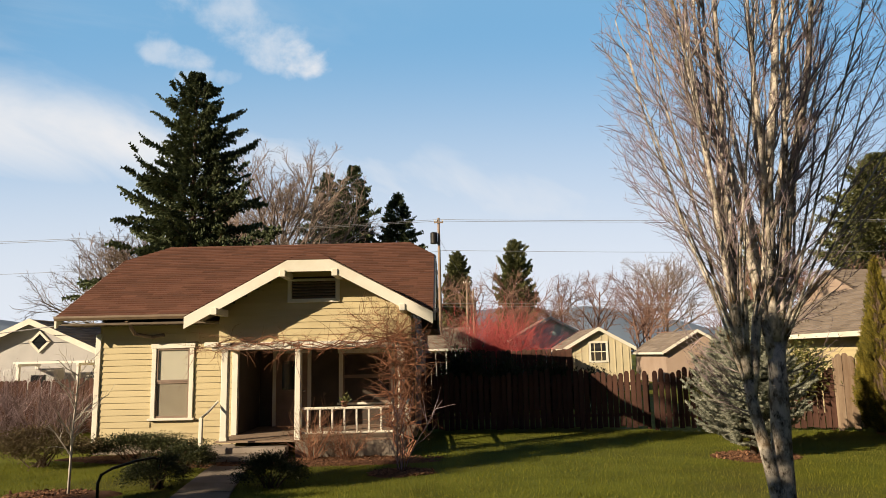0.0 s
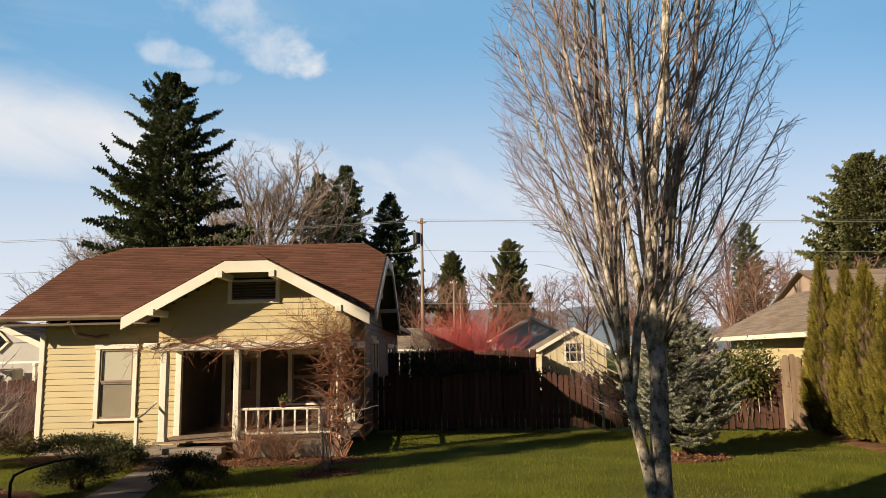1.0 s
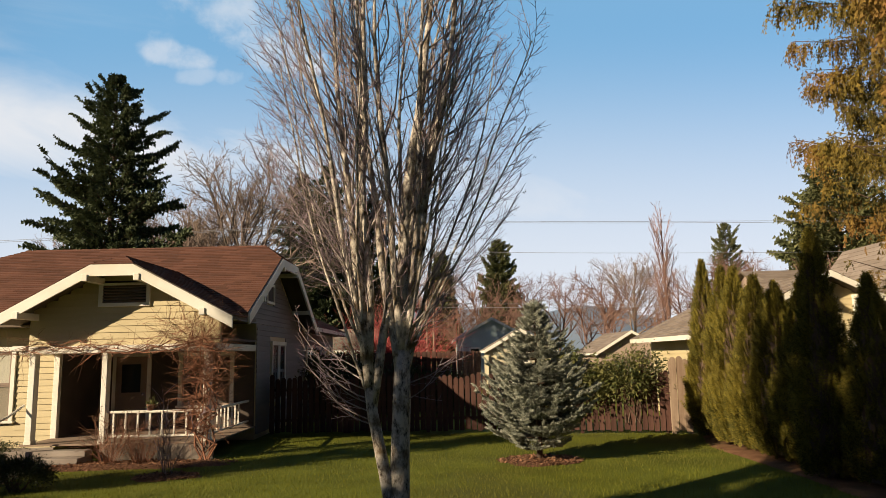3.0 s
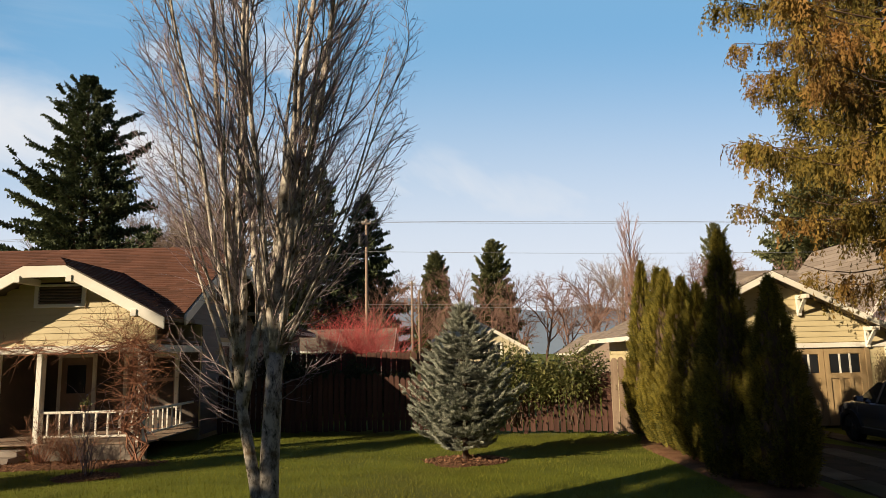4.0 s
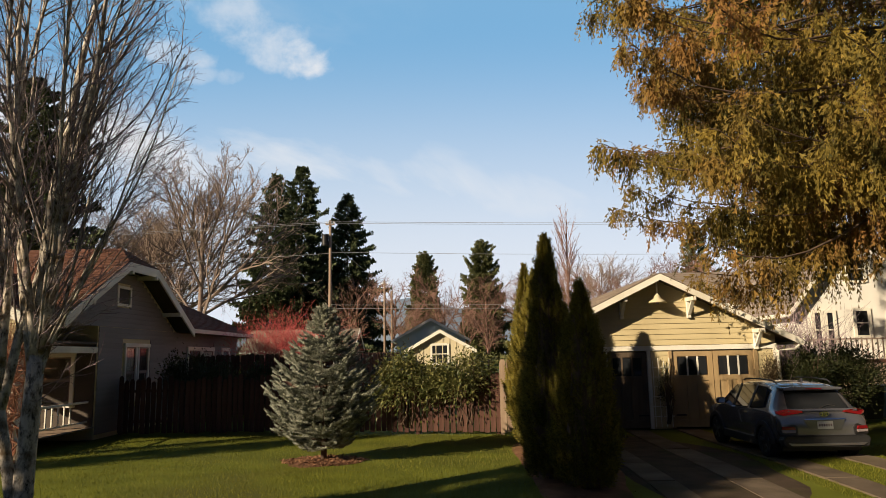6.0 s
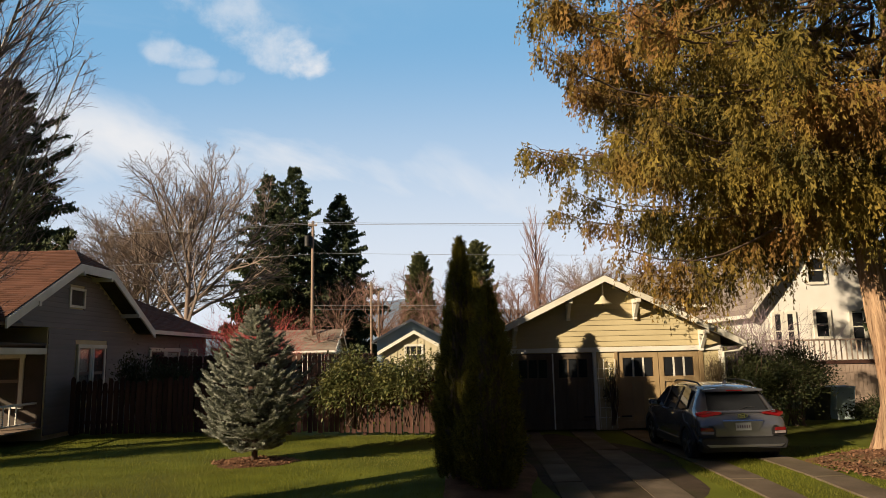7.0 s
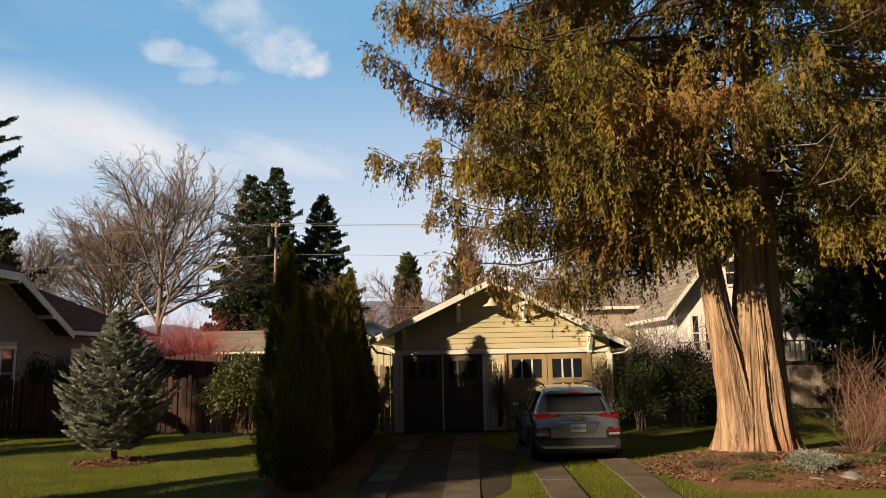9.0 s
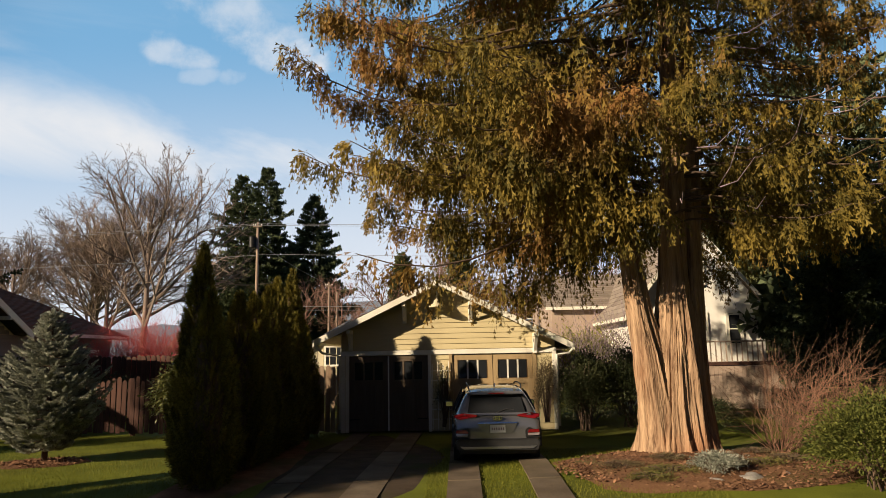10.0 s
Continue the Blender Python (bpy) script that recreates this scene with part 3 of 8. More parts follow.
def grass(seed=3):
    rnd = np.random.default_rng(seed)
    n = 150000
    y = 9.8 + 11.5 * rnd.random(n) ** 1.5
    x = -11 + 25.5 * rnd.random(n)
    keep = np.ones(n, bool)
    for cx, cy, rx, ry in ((6.66, 15.8, 0.92, 0.8), (-6.95, 12.7, 0.8, 0.55), (-0.95, 14.35, 0.6, 0.45), (-3.0, 16.3, 3.0, 0.7), (-7.2, 17.6, 2.2, 0.9), (11.75, 14.6, 0.85, 4.9)):
        keep &= ((x - cx) / rx) ** 2 + ((y - cy) / ry) ** 2 > 1
    t = (16.5 - y) / 8.5
    keep &= ~((x > -5.35 + 1.2 * t) & (x < -4.45 + 1.6 * t) & (y < 16.6))
    keep &= ~((x < -0.8) & (y > 17.0)) & ~((x > 12.45) & (y > 6))
    x, y = x[keep], y[keep]
    m = 30000
    xd, yd = 15.5 + 4.7 * rnd.random(m), 9.6 + 7 * rnd.random(m)
    s = (20.4 - yd) / 14.4
    on = np.zeros(m, bool)
    for l0, l1, r0, r1 in ((15.98, 15.8, 16.62, 16.33), (17.42, 17.22, 17.98, 17.78)):
        on |= (xd > l0 + (l1 - l0) * s) & (xd < r0 + (r1 - r0) * s)
    on |= ((xd - 20.7) / 2.8) ** 2 + ((yd - 12.9) / 2.0) ** 2 < 1
    x, y = np.concatenate([x, xd[~on]]), np.concatenate([y, yd[~on]])
    z = np.array([height(a, c) for a, c in zip(x, y)])
    k = len(x)
    a = rnd.random(k) * 6.283
    h = 0.02 + 0.035 * rnd.random(k)
    lean = np.stack([np.cos(a), np.sin(a), 1.2 + rnd.random(k)], 1)
    side = np.stack([-np.sin(a), np.cos(a), 0 * a], 1)
    V, T = scatter([(0, -0.2, 0), (0, 0.2, 0), (1, 0, 0)], [(0, 1, 2)], np.stack([x, y, z - 0.004], 1), unit(lean), np.cross(unit(lean), side), h * 1.3, h * 0.5)
    ob = new("grass", fast_mesh("grass", V, T, M_BLADE))
    tagged(ob, "short green lawn grass blades", "grass", kind="stuff")


grass()


# ---- pieces of buildings ----
def shingles(b, origin, u, up, length, span, course=0.145, tab=0.8, seed=0, lift=0.02):
    """Courses of shingle tabs on a roof plane. u: along the eave; up: up the slope; span(s): the two ends at slope length s."""
    rnd = random.Random(seed)
    o, u, up = Vector(origin), Vector(u).normalized(), Vector(up).normalized()
    n = u.cross(up).normalized()
    if n.z < 0:
        n = -n
    k = 0
    s = -0.03
    while s < length:
        e = min(s + course * 1.08, length)
        a0, a1 = span(max(s, 0.0))
        c0, c1 = span(e)
        x = min(a0, c0) - rnd.uniform(0, tab)
        hi = max(a1, c1)
        while x < hi:
            w = tab * rnd.uniform(0.35, 1.0)
            p0, p1 = min(max(x, a0), a1), min(max(x + w, a0), a1)
            q0, q1 = min(max(x, c0), c1), min(max(x + w, c0), c1)
            if p1 - p0 > 0.01 or q1 - q0 > 0.01:
                r = lift + rnd.uniform(0, 0.005)
                lo, top = o + up * s, o + up * e
                b.add([lo + u * p0 + n * r, lo + u * p1 + n * r, top + u * q1 + n * 0.002, top + u * q0 + n * 0.002, lo + u * p0 - n * 0.004, lo + u * p1 - n * 0.004], [(0, 1, 2, 3), (0, 4, 5, 1)])
            x += w
        s += course
        k += 1


def slab(b, loop, down=0.09):
    b.prism(loop, (0, 0, -down))


BOARD_CACHE = {}


def board_mesh(w, mat, h=0.2, t=0.03):
    """A lap siding board: thick at its lower edge, thin at the top; along x, facing -y."""
    key = (round(w, 3), mat.name, h)
    if key not in BOARD_CACHE:
        v = [(0, -t, 0), (w, -t, 0), (w, -0.004, h), (0, -0.004, h), (0, 0.004, 0), (w, 0.004, 0), (w, 0.004, h), (0, 0.004, h)]
        f = [(0, 1, 2, 3), (4, 7, 6, 5), (0, 4, 5, 1), (3, 2, 6, 7), (0, 3, 7, 4), (1, 5, 6, 2)]
        BOARD_CACHE[key] = mesh_of("siding_board", v, f, mat)
    return BOARD_CACHE[key]


def siding(parent, y, z0, z1, span, holes, mat, step=0.157, turn=0.0, x_of=None):
    """Lap boards across a wall that faces -y (or, with turn, along another way); span(z): the ends; holes: (x0, x1, z0, z1)."""
    z = z0
    while z < z1 - 0.02:
        zt = min(z + step, z1)
        a, c = span(z + step * 0.5)
        cuts = [(a, c)]
        for h0, h1, hz0, hz1 in holes:
            if z < hz1 - 0.02 and zt > hz0 + 0.02:
                nxt = []
                for p, q in cuts:
                    if h1 <= p or h0 >= q:
                        nxt.append((p, q))
                    else:
                        if h0 - p > 0.03:
                            nxt.append((p, h0))
                        if q - h1 > 0.03:
                            nxt.append((h1, q))
                cuts = nxt
        for p, q in cuts:
            if q - p > 0.05:
                hgt = round(zt - z + 0.012, 3)
                me = board_mesh(q - p, mat, hgt)
                at = (p, y, z) if x_of is None else x_of(p, z)
                piece("siding_board", me, parent, at, (0, 0, turn))
        z += step


def sash_window(root, x0, x1, z0, z1, y, blind=True, name="window", trim=None, width=0.11, turn=None, sash_mat=None):
    """A double-hung window that faces -y: casing, sill, two sashes, panes and a blind behind."""
    trim = trim or M_TRIM
    sash_mat = sash_mat or M_SASH
    T = turn if turn is not None else Matrix.Identity(4)
    zm = (z0 + z1) / 2 + 0.03
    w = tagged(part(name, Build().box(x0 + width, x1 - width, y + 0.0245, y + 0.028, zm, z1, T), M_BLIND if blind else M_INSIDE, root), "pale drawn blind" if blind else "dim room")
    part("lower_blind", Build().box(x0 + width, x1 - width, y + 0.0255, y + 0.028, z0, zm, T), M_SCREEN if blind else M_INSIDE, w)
    b = Build()
    b.chamfered(x0, x0 + width, y - 0.045, y + 0.02, z0, z1, 0.006, T)
    b.chamfered(x1 - width, x1, y - 0.045, y + 0.02, z0, z1, 0.006, T)
    b.chamfered(x0 - 0.03, x1 + 0.03, y - 0.055, y + 0.02, z1, z1 + width * 1.1, 0.006, T)
    part("casing", b, trim, w, "cream painted casing")
    part("sill", Build().chamfered(x0 - 0.05, x1 + 0.05, y - 0.09, y + 0.02, z0 - 0.06, z0, 0.008, T), trim, w, "cream painted sill")
    for k, (a, c, dy) in enumerate(((zm, z1, -0.02), (z0, zm, -0.006))):
        s = Build()
        i0, i1 = x0 + width, x1 - width
        s.box(i0, i0 + 0.045, y + dy, y + dy + 0.03, a, c, T).box(i1 - 0.045, i1, y + dy, y + dy + 0.03, a, c, T)
        s.box(i0 + 0.045, i1 - 0.045, y + dy, y + dy + 0.03, a, a + 0.05, T).box(i0 + 0.045, i1 - 0.045, y + dy, y + dy + 0.03, c - 0.045, c, T)
        part("sash", s, sash_mat, w)
        part("pane", Build().box(i0 + 0.045, i1 - 0.045, y + dy + 0.012, y + dy + 0.018, a + 0.05, c - 0.045, T), M_PANE, w)
    return w


M_PANE, nt_, bs_ = nodes_of("clear_pane")
bs_.inputs["Base Color"].default_value = (0.9, 0.92, 0.92, 1)
bs_.inputs["Roughness"].default_value = 0.03
tr_ = nt_.nodes.new("ShaderNodeBsdfTransparent")
gl_ = nt_.nodes.new("ShaderNodeBsdfGlossy")
gl_.inputs["Roughness"].default_value = 0.03
fr_ = nt_.nodes.new("ShaderNodeLayerWeight")
fr_.inputs["Blend"].default_value = 0.12
mx_ = nt_.nodes.new("ShaderNodeMixShader")
nt_.links.new(fr_.outputs["Facing"], mx_.inputs[0])
nt_.links.new(tr_.outputs[0], mx_.inputs[1])
nt_.links.new(gl_.outputs[0], mx_.inputs[2])
nt_.links.new(mx_.outputs[0], nt_.nodes["Material Output"].inputs["Surface"])


# ---- the yellow bungalow ----
def build_bungalow():
    h = thing("house", (-5, 22, 0), "pale yellow clapboard bungalow with brown shingle roof and porch", "house")
    XL, XR, YF, YB = -9.0, -0.9, 18.4, 26.6
    S, EY, EZ, RY, RZ = 0.524, 17.6, 3.44, 22.2, 5.85
    # body, with the porch recess
    b = Build()
    b.box(XL, -5.4, YF + 0.02, YB, 0.0, 3.3)
    part("back_wall", Build().box(-5.4, XR, 20.6, YB, 0.0, 3.3), M_SIDING, h)
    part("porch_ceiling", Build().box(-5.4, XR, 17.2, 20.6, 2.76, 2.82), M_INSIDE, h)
    # dark sheet added over the yellow side wall to paint in porch shade
    part("porch_side_lining", Build().box(-5.398, -5.38, YF + 0.11, 20.55, 0.38, 2.76), M_INSIDE, h, "dark lining that holds the porch side wall's shade")
    # gable ends above the side walls
    for x in (XL, XR - 0.12):
        part("gable_end", Build().prism([(x, YF + 0.02, 3.31), (x, YB, 3.31), (x, 23.25, 5.1), (x, 21.15, 5.1)], (0.12, 0, 0)), M_SIDING, h)
    wall = part("wall", b, M_SIDING, h, "pale yellow painted wall")
    # foundation
    part("foundation", Build().box(XL - 0.02, -5.42, YF - 0.03, YF + 0.015, -0.1, 0.16), M_CONCRETE, h)
    holes = [(-7.62, -6.5, 0.7, 2.84)]
    siding(wall, YF + 0.015, 0.14, 3.2, lambda z: (XL + 0.06, -5.52), holes, M_SIDING)
    # right side wall boards, in the shaded copy of the yellow
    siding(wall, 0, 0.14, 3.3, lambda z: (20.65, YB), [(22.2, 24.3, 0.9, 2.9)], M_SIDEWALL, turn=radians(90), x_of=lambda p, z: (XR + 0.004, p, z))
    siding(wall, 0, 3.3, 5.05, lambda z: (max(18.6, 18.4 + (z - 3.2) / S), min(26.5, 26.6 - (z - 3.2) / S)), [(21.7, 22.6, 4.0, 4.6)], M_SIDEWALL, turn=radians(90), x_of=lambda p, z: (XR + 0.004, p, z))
    c = Build()
    c.chamfered(XL - 0.08, XL + 0.06, YF - 0.05, YF + 0.12, 0.1, 3.0, 0.008)
    part("corner_board", c, M_TRIM, h, "cream painted corner board")
    part("corner_board", Build().chamfered(-5.53, -5.38, YF - 0.03, YF + 0.1, 0.35, 2.75, 0.008), M_TRIM, h)
    sash_window(h, -7.6, -6.52, 0.84, 2.6, YF - 0.01)
    Tr = Matrix.Translation((XR, 0, 0)) @ Matrix.Rotation(radians(90), 4, "Z")
    sash_window(h, 22.3, 23.2, 1.0, 2.7, -0.03, turn=Tr, blind=True)
    sash_window(h, 23.25, 24.15, 1.0, 2.7, -0.03, turn=Tr, blind=False)
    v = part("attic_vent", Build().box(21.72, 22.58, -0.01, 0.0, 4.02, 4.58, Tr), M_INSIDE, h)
    f = Build()
    for p in ((21.66, 21.76, 3.98, 4.62), (22.54, 22.64, 3.98, 4.62), (21.76, 22.54, 3.98, 4.06), (21.76, 22.54, 4.54, 4.62)):
        f.box(p[0], p[1], -0.05, 0.0, p[2], p[3], Tr)
    part("casing", f, M_TRIM, v)
    # main roof
    deck, sh = Build(), Build()
    clip_y, clip_z = 1.05, RZ - S * 1.05
    bl, br = -9.72, -0.3
    rl, rr = -8.75, -1.05
    deck.prism([(bl, EY, EZ), (br, EY, EZ), (br, RY - clip_y, clip_z), (rr, RY, RZ), (rl, RY, RZ), (bl, RY - clip_y, clip_z)], (0, 0, -0.09))
    be = 26.85
    bz = RZ - S * (be - RY)
    deck.prism([(bl, be, bz), (br, be, bz), (br, RY + clip_y, clip_z), (rr, RY, RZ - 0.001), (rl, RY, RZ - 0.001), (bl, RY + clip_y, clip_z)], (0, 0, -0.09))
    deck.prism([(br, RY - clip_y, clip_z), (br, RY + clip_y, clip_z), (rr, RY, RZ)], (0, 0, -0.09))
    deck.prism([(bl, RY - clip_y, clip_z), (bl, RY + clip_y, clip_z), (rl, RY, RZ)], (0, 0, -0.09))
    roof = part("roof", deck, M_SOFFIT, h, "dark underside boards of the roof")
    q = math.sqrt(1 + S * S)
    L = (RY - EY) * q
    lc = (RY - clip_y - EY) * q

    def span(s):
        if s <= lc:
            return bl, br
        t = (s - lc) / (L - lc)
        return bl + (rl - bl) * t, br + (rr - br) * t
    shingles(sh, (0, EY, EZ), (1, 0, 0), (0, 1, S), L, span, seed=1)
    Lb = (be - RY) * q
    lcb = (be - RY - clip_y) * q

    def span_b(s):
        if s <= lcb:
            return bl, br
        t = (s - lcb) / (Lb - lcb)
        return bl + (rl - bl) * t, br + (rr - br) * t
    shingles(sh, (0, be, bz), (1, 0, 0), (0, -1, S), Lb, span_b, seed=2)
    for x0, x1, sg in ((br, rr, -1), (bl, rl, 1)):
        run = abs(x1 - x0)
        rise = RZ - clip_z
        le = math.hypot(run, rise)
        shingles(sh, (x0, RY, clip_z), (0, 1, 0), (sg * run, 0, rise), le, lambda s: (-clip_y * (1 - s / le), clip_y * (1 - s / le)), seed=3)
    # ridge caps
    for i in range(26):
        x = rl + (rr - rl) * i / 26
        w = (rr - rl) / 26
        sh.add([(x, RY - 0.14, RZ - 0.05), (x + w, RY - 0.14, RZ - 0.055), (x + w, RY, RZ + 0.022), (x, RY, RZ + 0.03), (x, RY + 0.14, RZ - 0.05), (x + w, RY + 0.14, RZ - 0.055)], [(0, 1, 2, 3), (3, 2, 5, 4)])
    # porch gable roof
    PX, PY, PS, PZ, HW, cl = -3.17, 16.35, 0.54, 4.85, 2.86, 0.5
    pe = PZ - PS * HW
    pcz = PZ - PS * cl
    deck2 = Build()
    for sg in (-1, 1):
        deck2.prism([(PX + sg * HW, PY, pe), (PX + sg * HW, 18.4, pe), (PX, 20.6, PZ), (PX, PY + 0.6, PZ), (PX + sg * cl, PY, pcz)], (0, 0, -0.08))
    deck2.prism([(PX - cl, PY, pcz), (PX + cl, PY, pcz), (PX, PY + 0.6, PZ)], (0, 0, -0.08))
    part("porch_roof", deck2, M_SOFFIT, h, "dark underside boards of the porch roof")
    pq = math.sqrt(1 + PS * PS)
    PL = HW * pq

    def span_p(s):
        x = HW - s / pq
        lo = PY if x >= cl else PY + 0.6 * (1 - x / cl)
        zz = PZ - PS * x
        hi = EY + (zz - EZ) / S + 0.1
        return lo, max(hi, lo + 0.05)
    for sg in (-1, 1):
        shingles(sh, (PX + sg * HW, 0, pe), (0, 1, 0), (-sg, 0, PS), PL, span_p, seed=4 + sg, tab=0.6)
    le = math.hypot(0.6, PZ - pcz)
    shingles(sh, (PX, PY, pcz), (1, 0, 0), (0, 0.6, PZ - pcz), le, lambda s: (-cl * (1 - s / le), cl * (1 - s / le)), seed=8)
    tagged(part("shingles", sh, M_ROOF, roof, "red-brown asphalt shingles in courses"), kind="stuff")
    # barge boards of the porch gable
    t, d = 0.055, 0.27

    def barge(pts, name, way):
        for (p, r) in zip(pts, pts[1:]):
            bb = Build()
            bb.prism([p, r, (r[0], r[1], r[2] - d), (p[0], p[1], p[2] - d)], way)
            part(name, bb, M_TRIM, h, "cream painted board")
    z_ = -0.03
    barge([(PX - HW - 0.02, PY - 0.01, pe + z_), (PX - cl, PY - 0.01, pcz + z_), (PX + cl, PY - 0.01, pcz + z_), (PX + HW + 0.02, PY - 0.01, pe + z_)], "barge_board", (0, -t, 0))
    for x in (br, bl - t):
        barge([(x, EY, EZ + z_), (x, RY - clip_y, clip_z + z_), (x, RY + clip_y, clip_z + z_), (x, be, bz + z_)], "barge_board", (t, 0, 0))
    # lookout beams under the barge boards
    for x in (-5.35, -3.78, -2.56, -1.0):
        zt = PZ - PS * abs(x - PX) - 0.2
        zt = min(zt, pcz - 0.2)
        part("lookout", Build().chamfered(x - 0.07, x + 0.07, PY - 0.1, 17.15, zt - 0.16, zt, 0.01), M_TRIM, h, "cream painted beam end")
    for y, zt in ((19.0, 3.95), (21.3, 5.05), (23.1, 5.05), (25.3, 3.95)):
        part("lookout", Build().chamfered(XR - 0.05, br + 0.08, y - 0.06, y + 0.06, zt - 0.14, zt, 0.01), M_TRIM, h)
    # gutters
    g = Build()
    g.prism([(-9.74, EY - 0.11, EZ - 0.01), (-9.74, EY + 0.0, EZ - 0.01), (-9.74, EY + 0.0, EZ - 0.12), (-9.74, EY - 0.07, EZ - 0.12), (-9.74, EY - 0.11, EZ - 0.06)], (3.66, 0, 0))
    part("gutter", g, M_RUST, h, "old brown metal gutter")
    part("soffit", Build().box(-9.6, -5.4, EY, YF + 0.03, 3.2, 3.25), M_SOFFIT, h)
    dp = Build().tube([(-7.95, EY, 3.3), (-7.9, 17.95, 2.98), (-7.6, 18.28, 2.9), (-7.3, 18.34, 2.95)], 0.05, 8)
    part("downspout_elbow", dp, M_RUST, h)
    # porch gable wall
    gw = Build()
    gw.prism([(-5.5, 17.18, 2.66), (-0.84, 17.18, 2.66), (-0.84, 17.18, 3.4), (PX + 0.9, 17.18, 4.2), (PX - 0.9, 17.18, 4.2), (-5.5, 17.18, 3.4)], (0, 0.1, 0))
    gw2 = part("gable_wall", gw, M_SIDING, h, "pale yellow gable wall")
    siding(gw2, 17.175, 2.68, 4.45, lambda z: (max(-5.5, PX - (PZ - 0.09 - z) / PS), min(-0.84, PX + (PZ - 0.09 - z) / PS)), [(-3.84, -2.57, 3.62, 4.24)], M_SIDING)
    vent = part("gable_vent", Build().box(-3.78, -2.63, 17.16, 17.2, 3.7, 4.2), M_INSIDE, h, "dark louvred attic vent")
    vc = Build()
    for p in ((-3.84, -3.74, 3.62, 4.2), (-2.67, -2.57, 3.62, 4.2), (-3.74, -2.67, 3.62, 3.71), (-3.74, -2.67, 4.14, 4.2)):
        vc.chamfered(p[0], p[1], 17.1, 17.18, p[2], p[3], 0.006)
    part("casing", vc, M_TRIM, vent, "cream painted casing")
    for i in range(6):
        m = Matrix.Translation((0, 17.14, 3.745 + i * 0.072)) @ Matrix.Rotation(radians(35), 4, "X")
        part("louvre", Build().box(-3.74, -2.67, -0.04, 0.03, -0.006, 0.006, m), M_SASH, vent)
    # porch beam, posts, floor
    part("porch_beam", Build().chamfered(-5.62, -0.86, 16.98, 17.2, 2.5, 2.68, 0.012), M_TRIM, h, "cream painted beam")
    part("porch_beam", Build().chamfered(-5.6, -5.42, 17.2, 18.38, 2.5, 2.68, 0.012), M_TRIM, h)
    part("porch_beam", Build().chamfered(-1.06, -0.88, 17.2, 20.6, 2.5, 2.68, 0.012), M_TRIM, h)
    for x0, x1 in ((-5.38, -5.22), (-3.62, -3.48), (-1.17, -1.01)):
        part("porch_post", Build().chamfered(x0, x1, 17.0, 17.2, 0.38, 2.5, 0.015), M_TRIM, h, "cream painted square post")
        part("post_base", Build().chamfered(x0 - 0.012, x1 + 0.012, 16.985, 17.215, 0.38, 0.46, 0.008), M_TRIM, h)
    part("end_block", Build().chamfered(-5.78, -5.44, 16.94, 17.22, 2.58, 2.7, 0.012), M_TRIM, h)
    for i in range(24):
        y = 17.0 + i * 0.15
        part("floor_board", Build().chamfered(-5.5, -0.88, y, y + 0.142, 0.34, 0.38, 0.004), M_DECK, h)
    part("porch_skirt", Build().box(-3.6, -0.9, 17.02, 17.08, -0.1, 0.34), M_CONCRETE, h, "pinkish concrete porch base")
    part("porch_wall", Build().box(-5.38, -0.92, 20.56, 20.598, 0.38, 2.76), M_INSIDE, h, "inner porch wall with its shade painted in")
    for i, (z, y0) in enumerate(((0.26, 16.68), (0.13, 16.36))):
        part("step", Build().chamfered(-5.55, -3.75, y0, 17.03, z - 0.13, z, 0.012), M_CONCRETE, h, "worn concrete step")
    # front door and porch window, in deep shade
    d = part("door", Build().chamfered(-4.9, -4.0, 20.5, 20.55, 0.38, 2.42, 0.006), M_SASH, h, "dark brown front door")
    part("door_pane", Build().box(-4.72, -4.18, 20.485, 20.5, 1.4, 2.2), M_GLASS, d)
    part("door_knob", Build().lathe([(0.01, 0.0), (0.035, -0.02), (0.03, -0.05), (0.005, -0.06)], (-4.1, 20.5, 1.35), 10, "y"), M_CHROME, d)
    dc = Build()
    dc.box(-5.0, -4.9, 20.5, 20.56, 0.38, 2.52).box(-4.0, -3.9, 20.5, 20.56, 0.38, 2.52).box(-4.9, -4.0, 20.5, 20.56, 2.42, 2.52)
    part("casing", dc, M_TRIM, d)
    sash_window(h, -3.1, -1.5, 1.0, 2.4, 20.55, blind=False)
    # porch railing
    part("rail", Build().chamfered(-3.5, -1.18, 17.07, 17.14, 1.06, 1.12, 0.012), M_TRIM, h, "cream painted handrail")
    part("rail", Build().chamfered(-3.5, -1.18, 17.08, 17.13, 0.5, 0.55, 0.01), M_TRIM, h)
    for i in range(8):
        x = -3.32 + i * 0.29
        part("baluster", Build().chamfered(x - 0.022, x + 0.022, 17.085, 17.125, 0.55, 1.06, 0.005), M_TRIM, h)
    part("rail", Build().chamfered(-1.1, -1.04, 17.2, 20.55, 1.06, 1.12, 0.012), M_TRIM, h)
    part("rail", Build().chamfered(-1.1, -1.05, 17.2, 20.55, 0.5, 0.55, 0.01), M_TRIM, h)
    for i in range(8):
        y = 17.5 + i * 0.3
        part("baluster", Build().chamfered(-1.09, -1.05, y - 0.02, y + 0.02, 0.55, 1.06, 0.005), M_TRIM, h)
    # stair rail
    part("stair_post", Build().chamfered(-5.62, -5.54, 16.25, 16.33, 0.0, 0.98, 0.01), M_TRIM, h)
    part("stair_rail", Build().tube([(-5.58, 16.26, 0.98), (-5.56, 16.6, 1.06), (-5.45, 17.05, 1.3)], 0.03, 8), M_TRIM, h)
    # the rear half under a hipped roof, its side wall flush with the front half
    yb, ye, ez, hk = 34.4, 35.2, EZ, 4.7
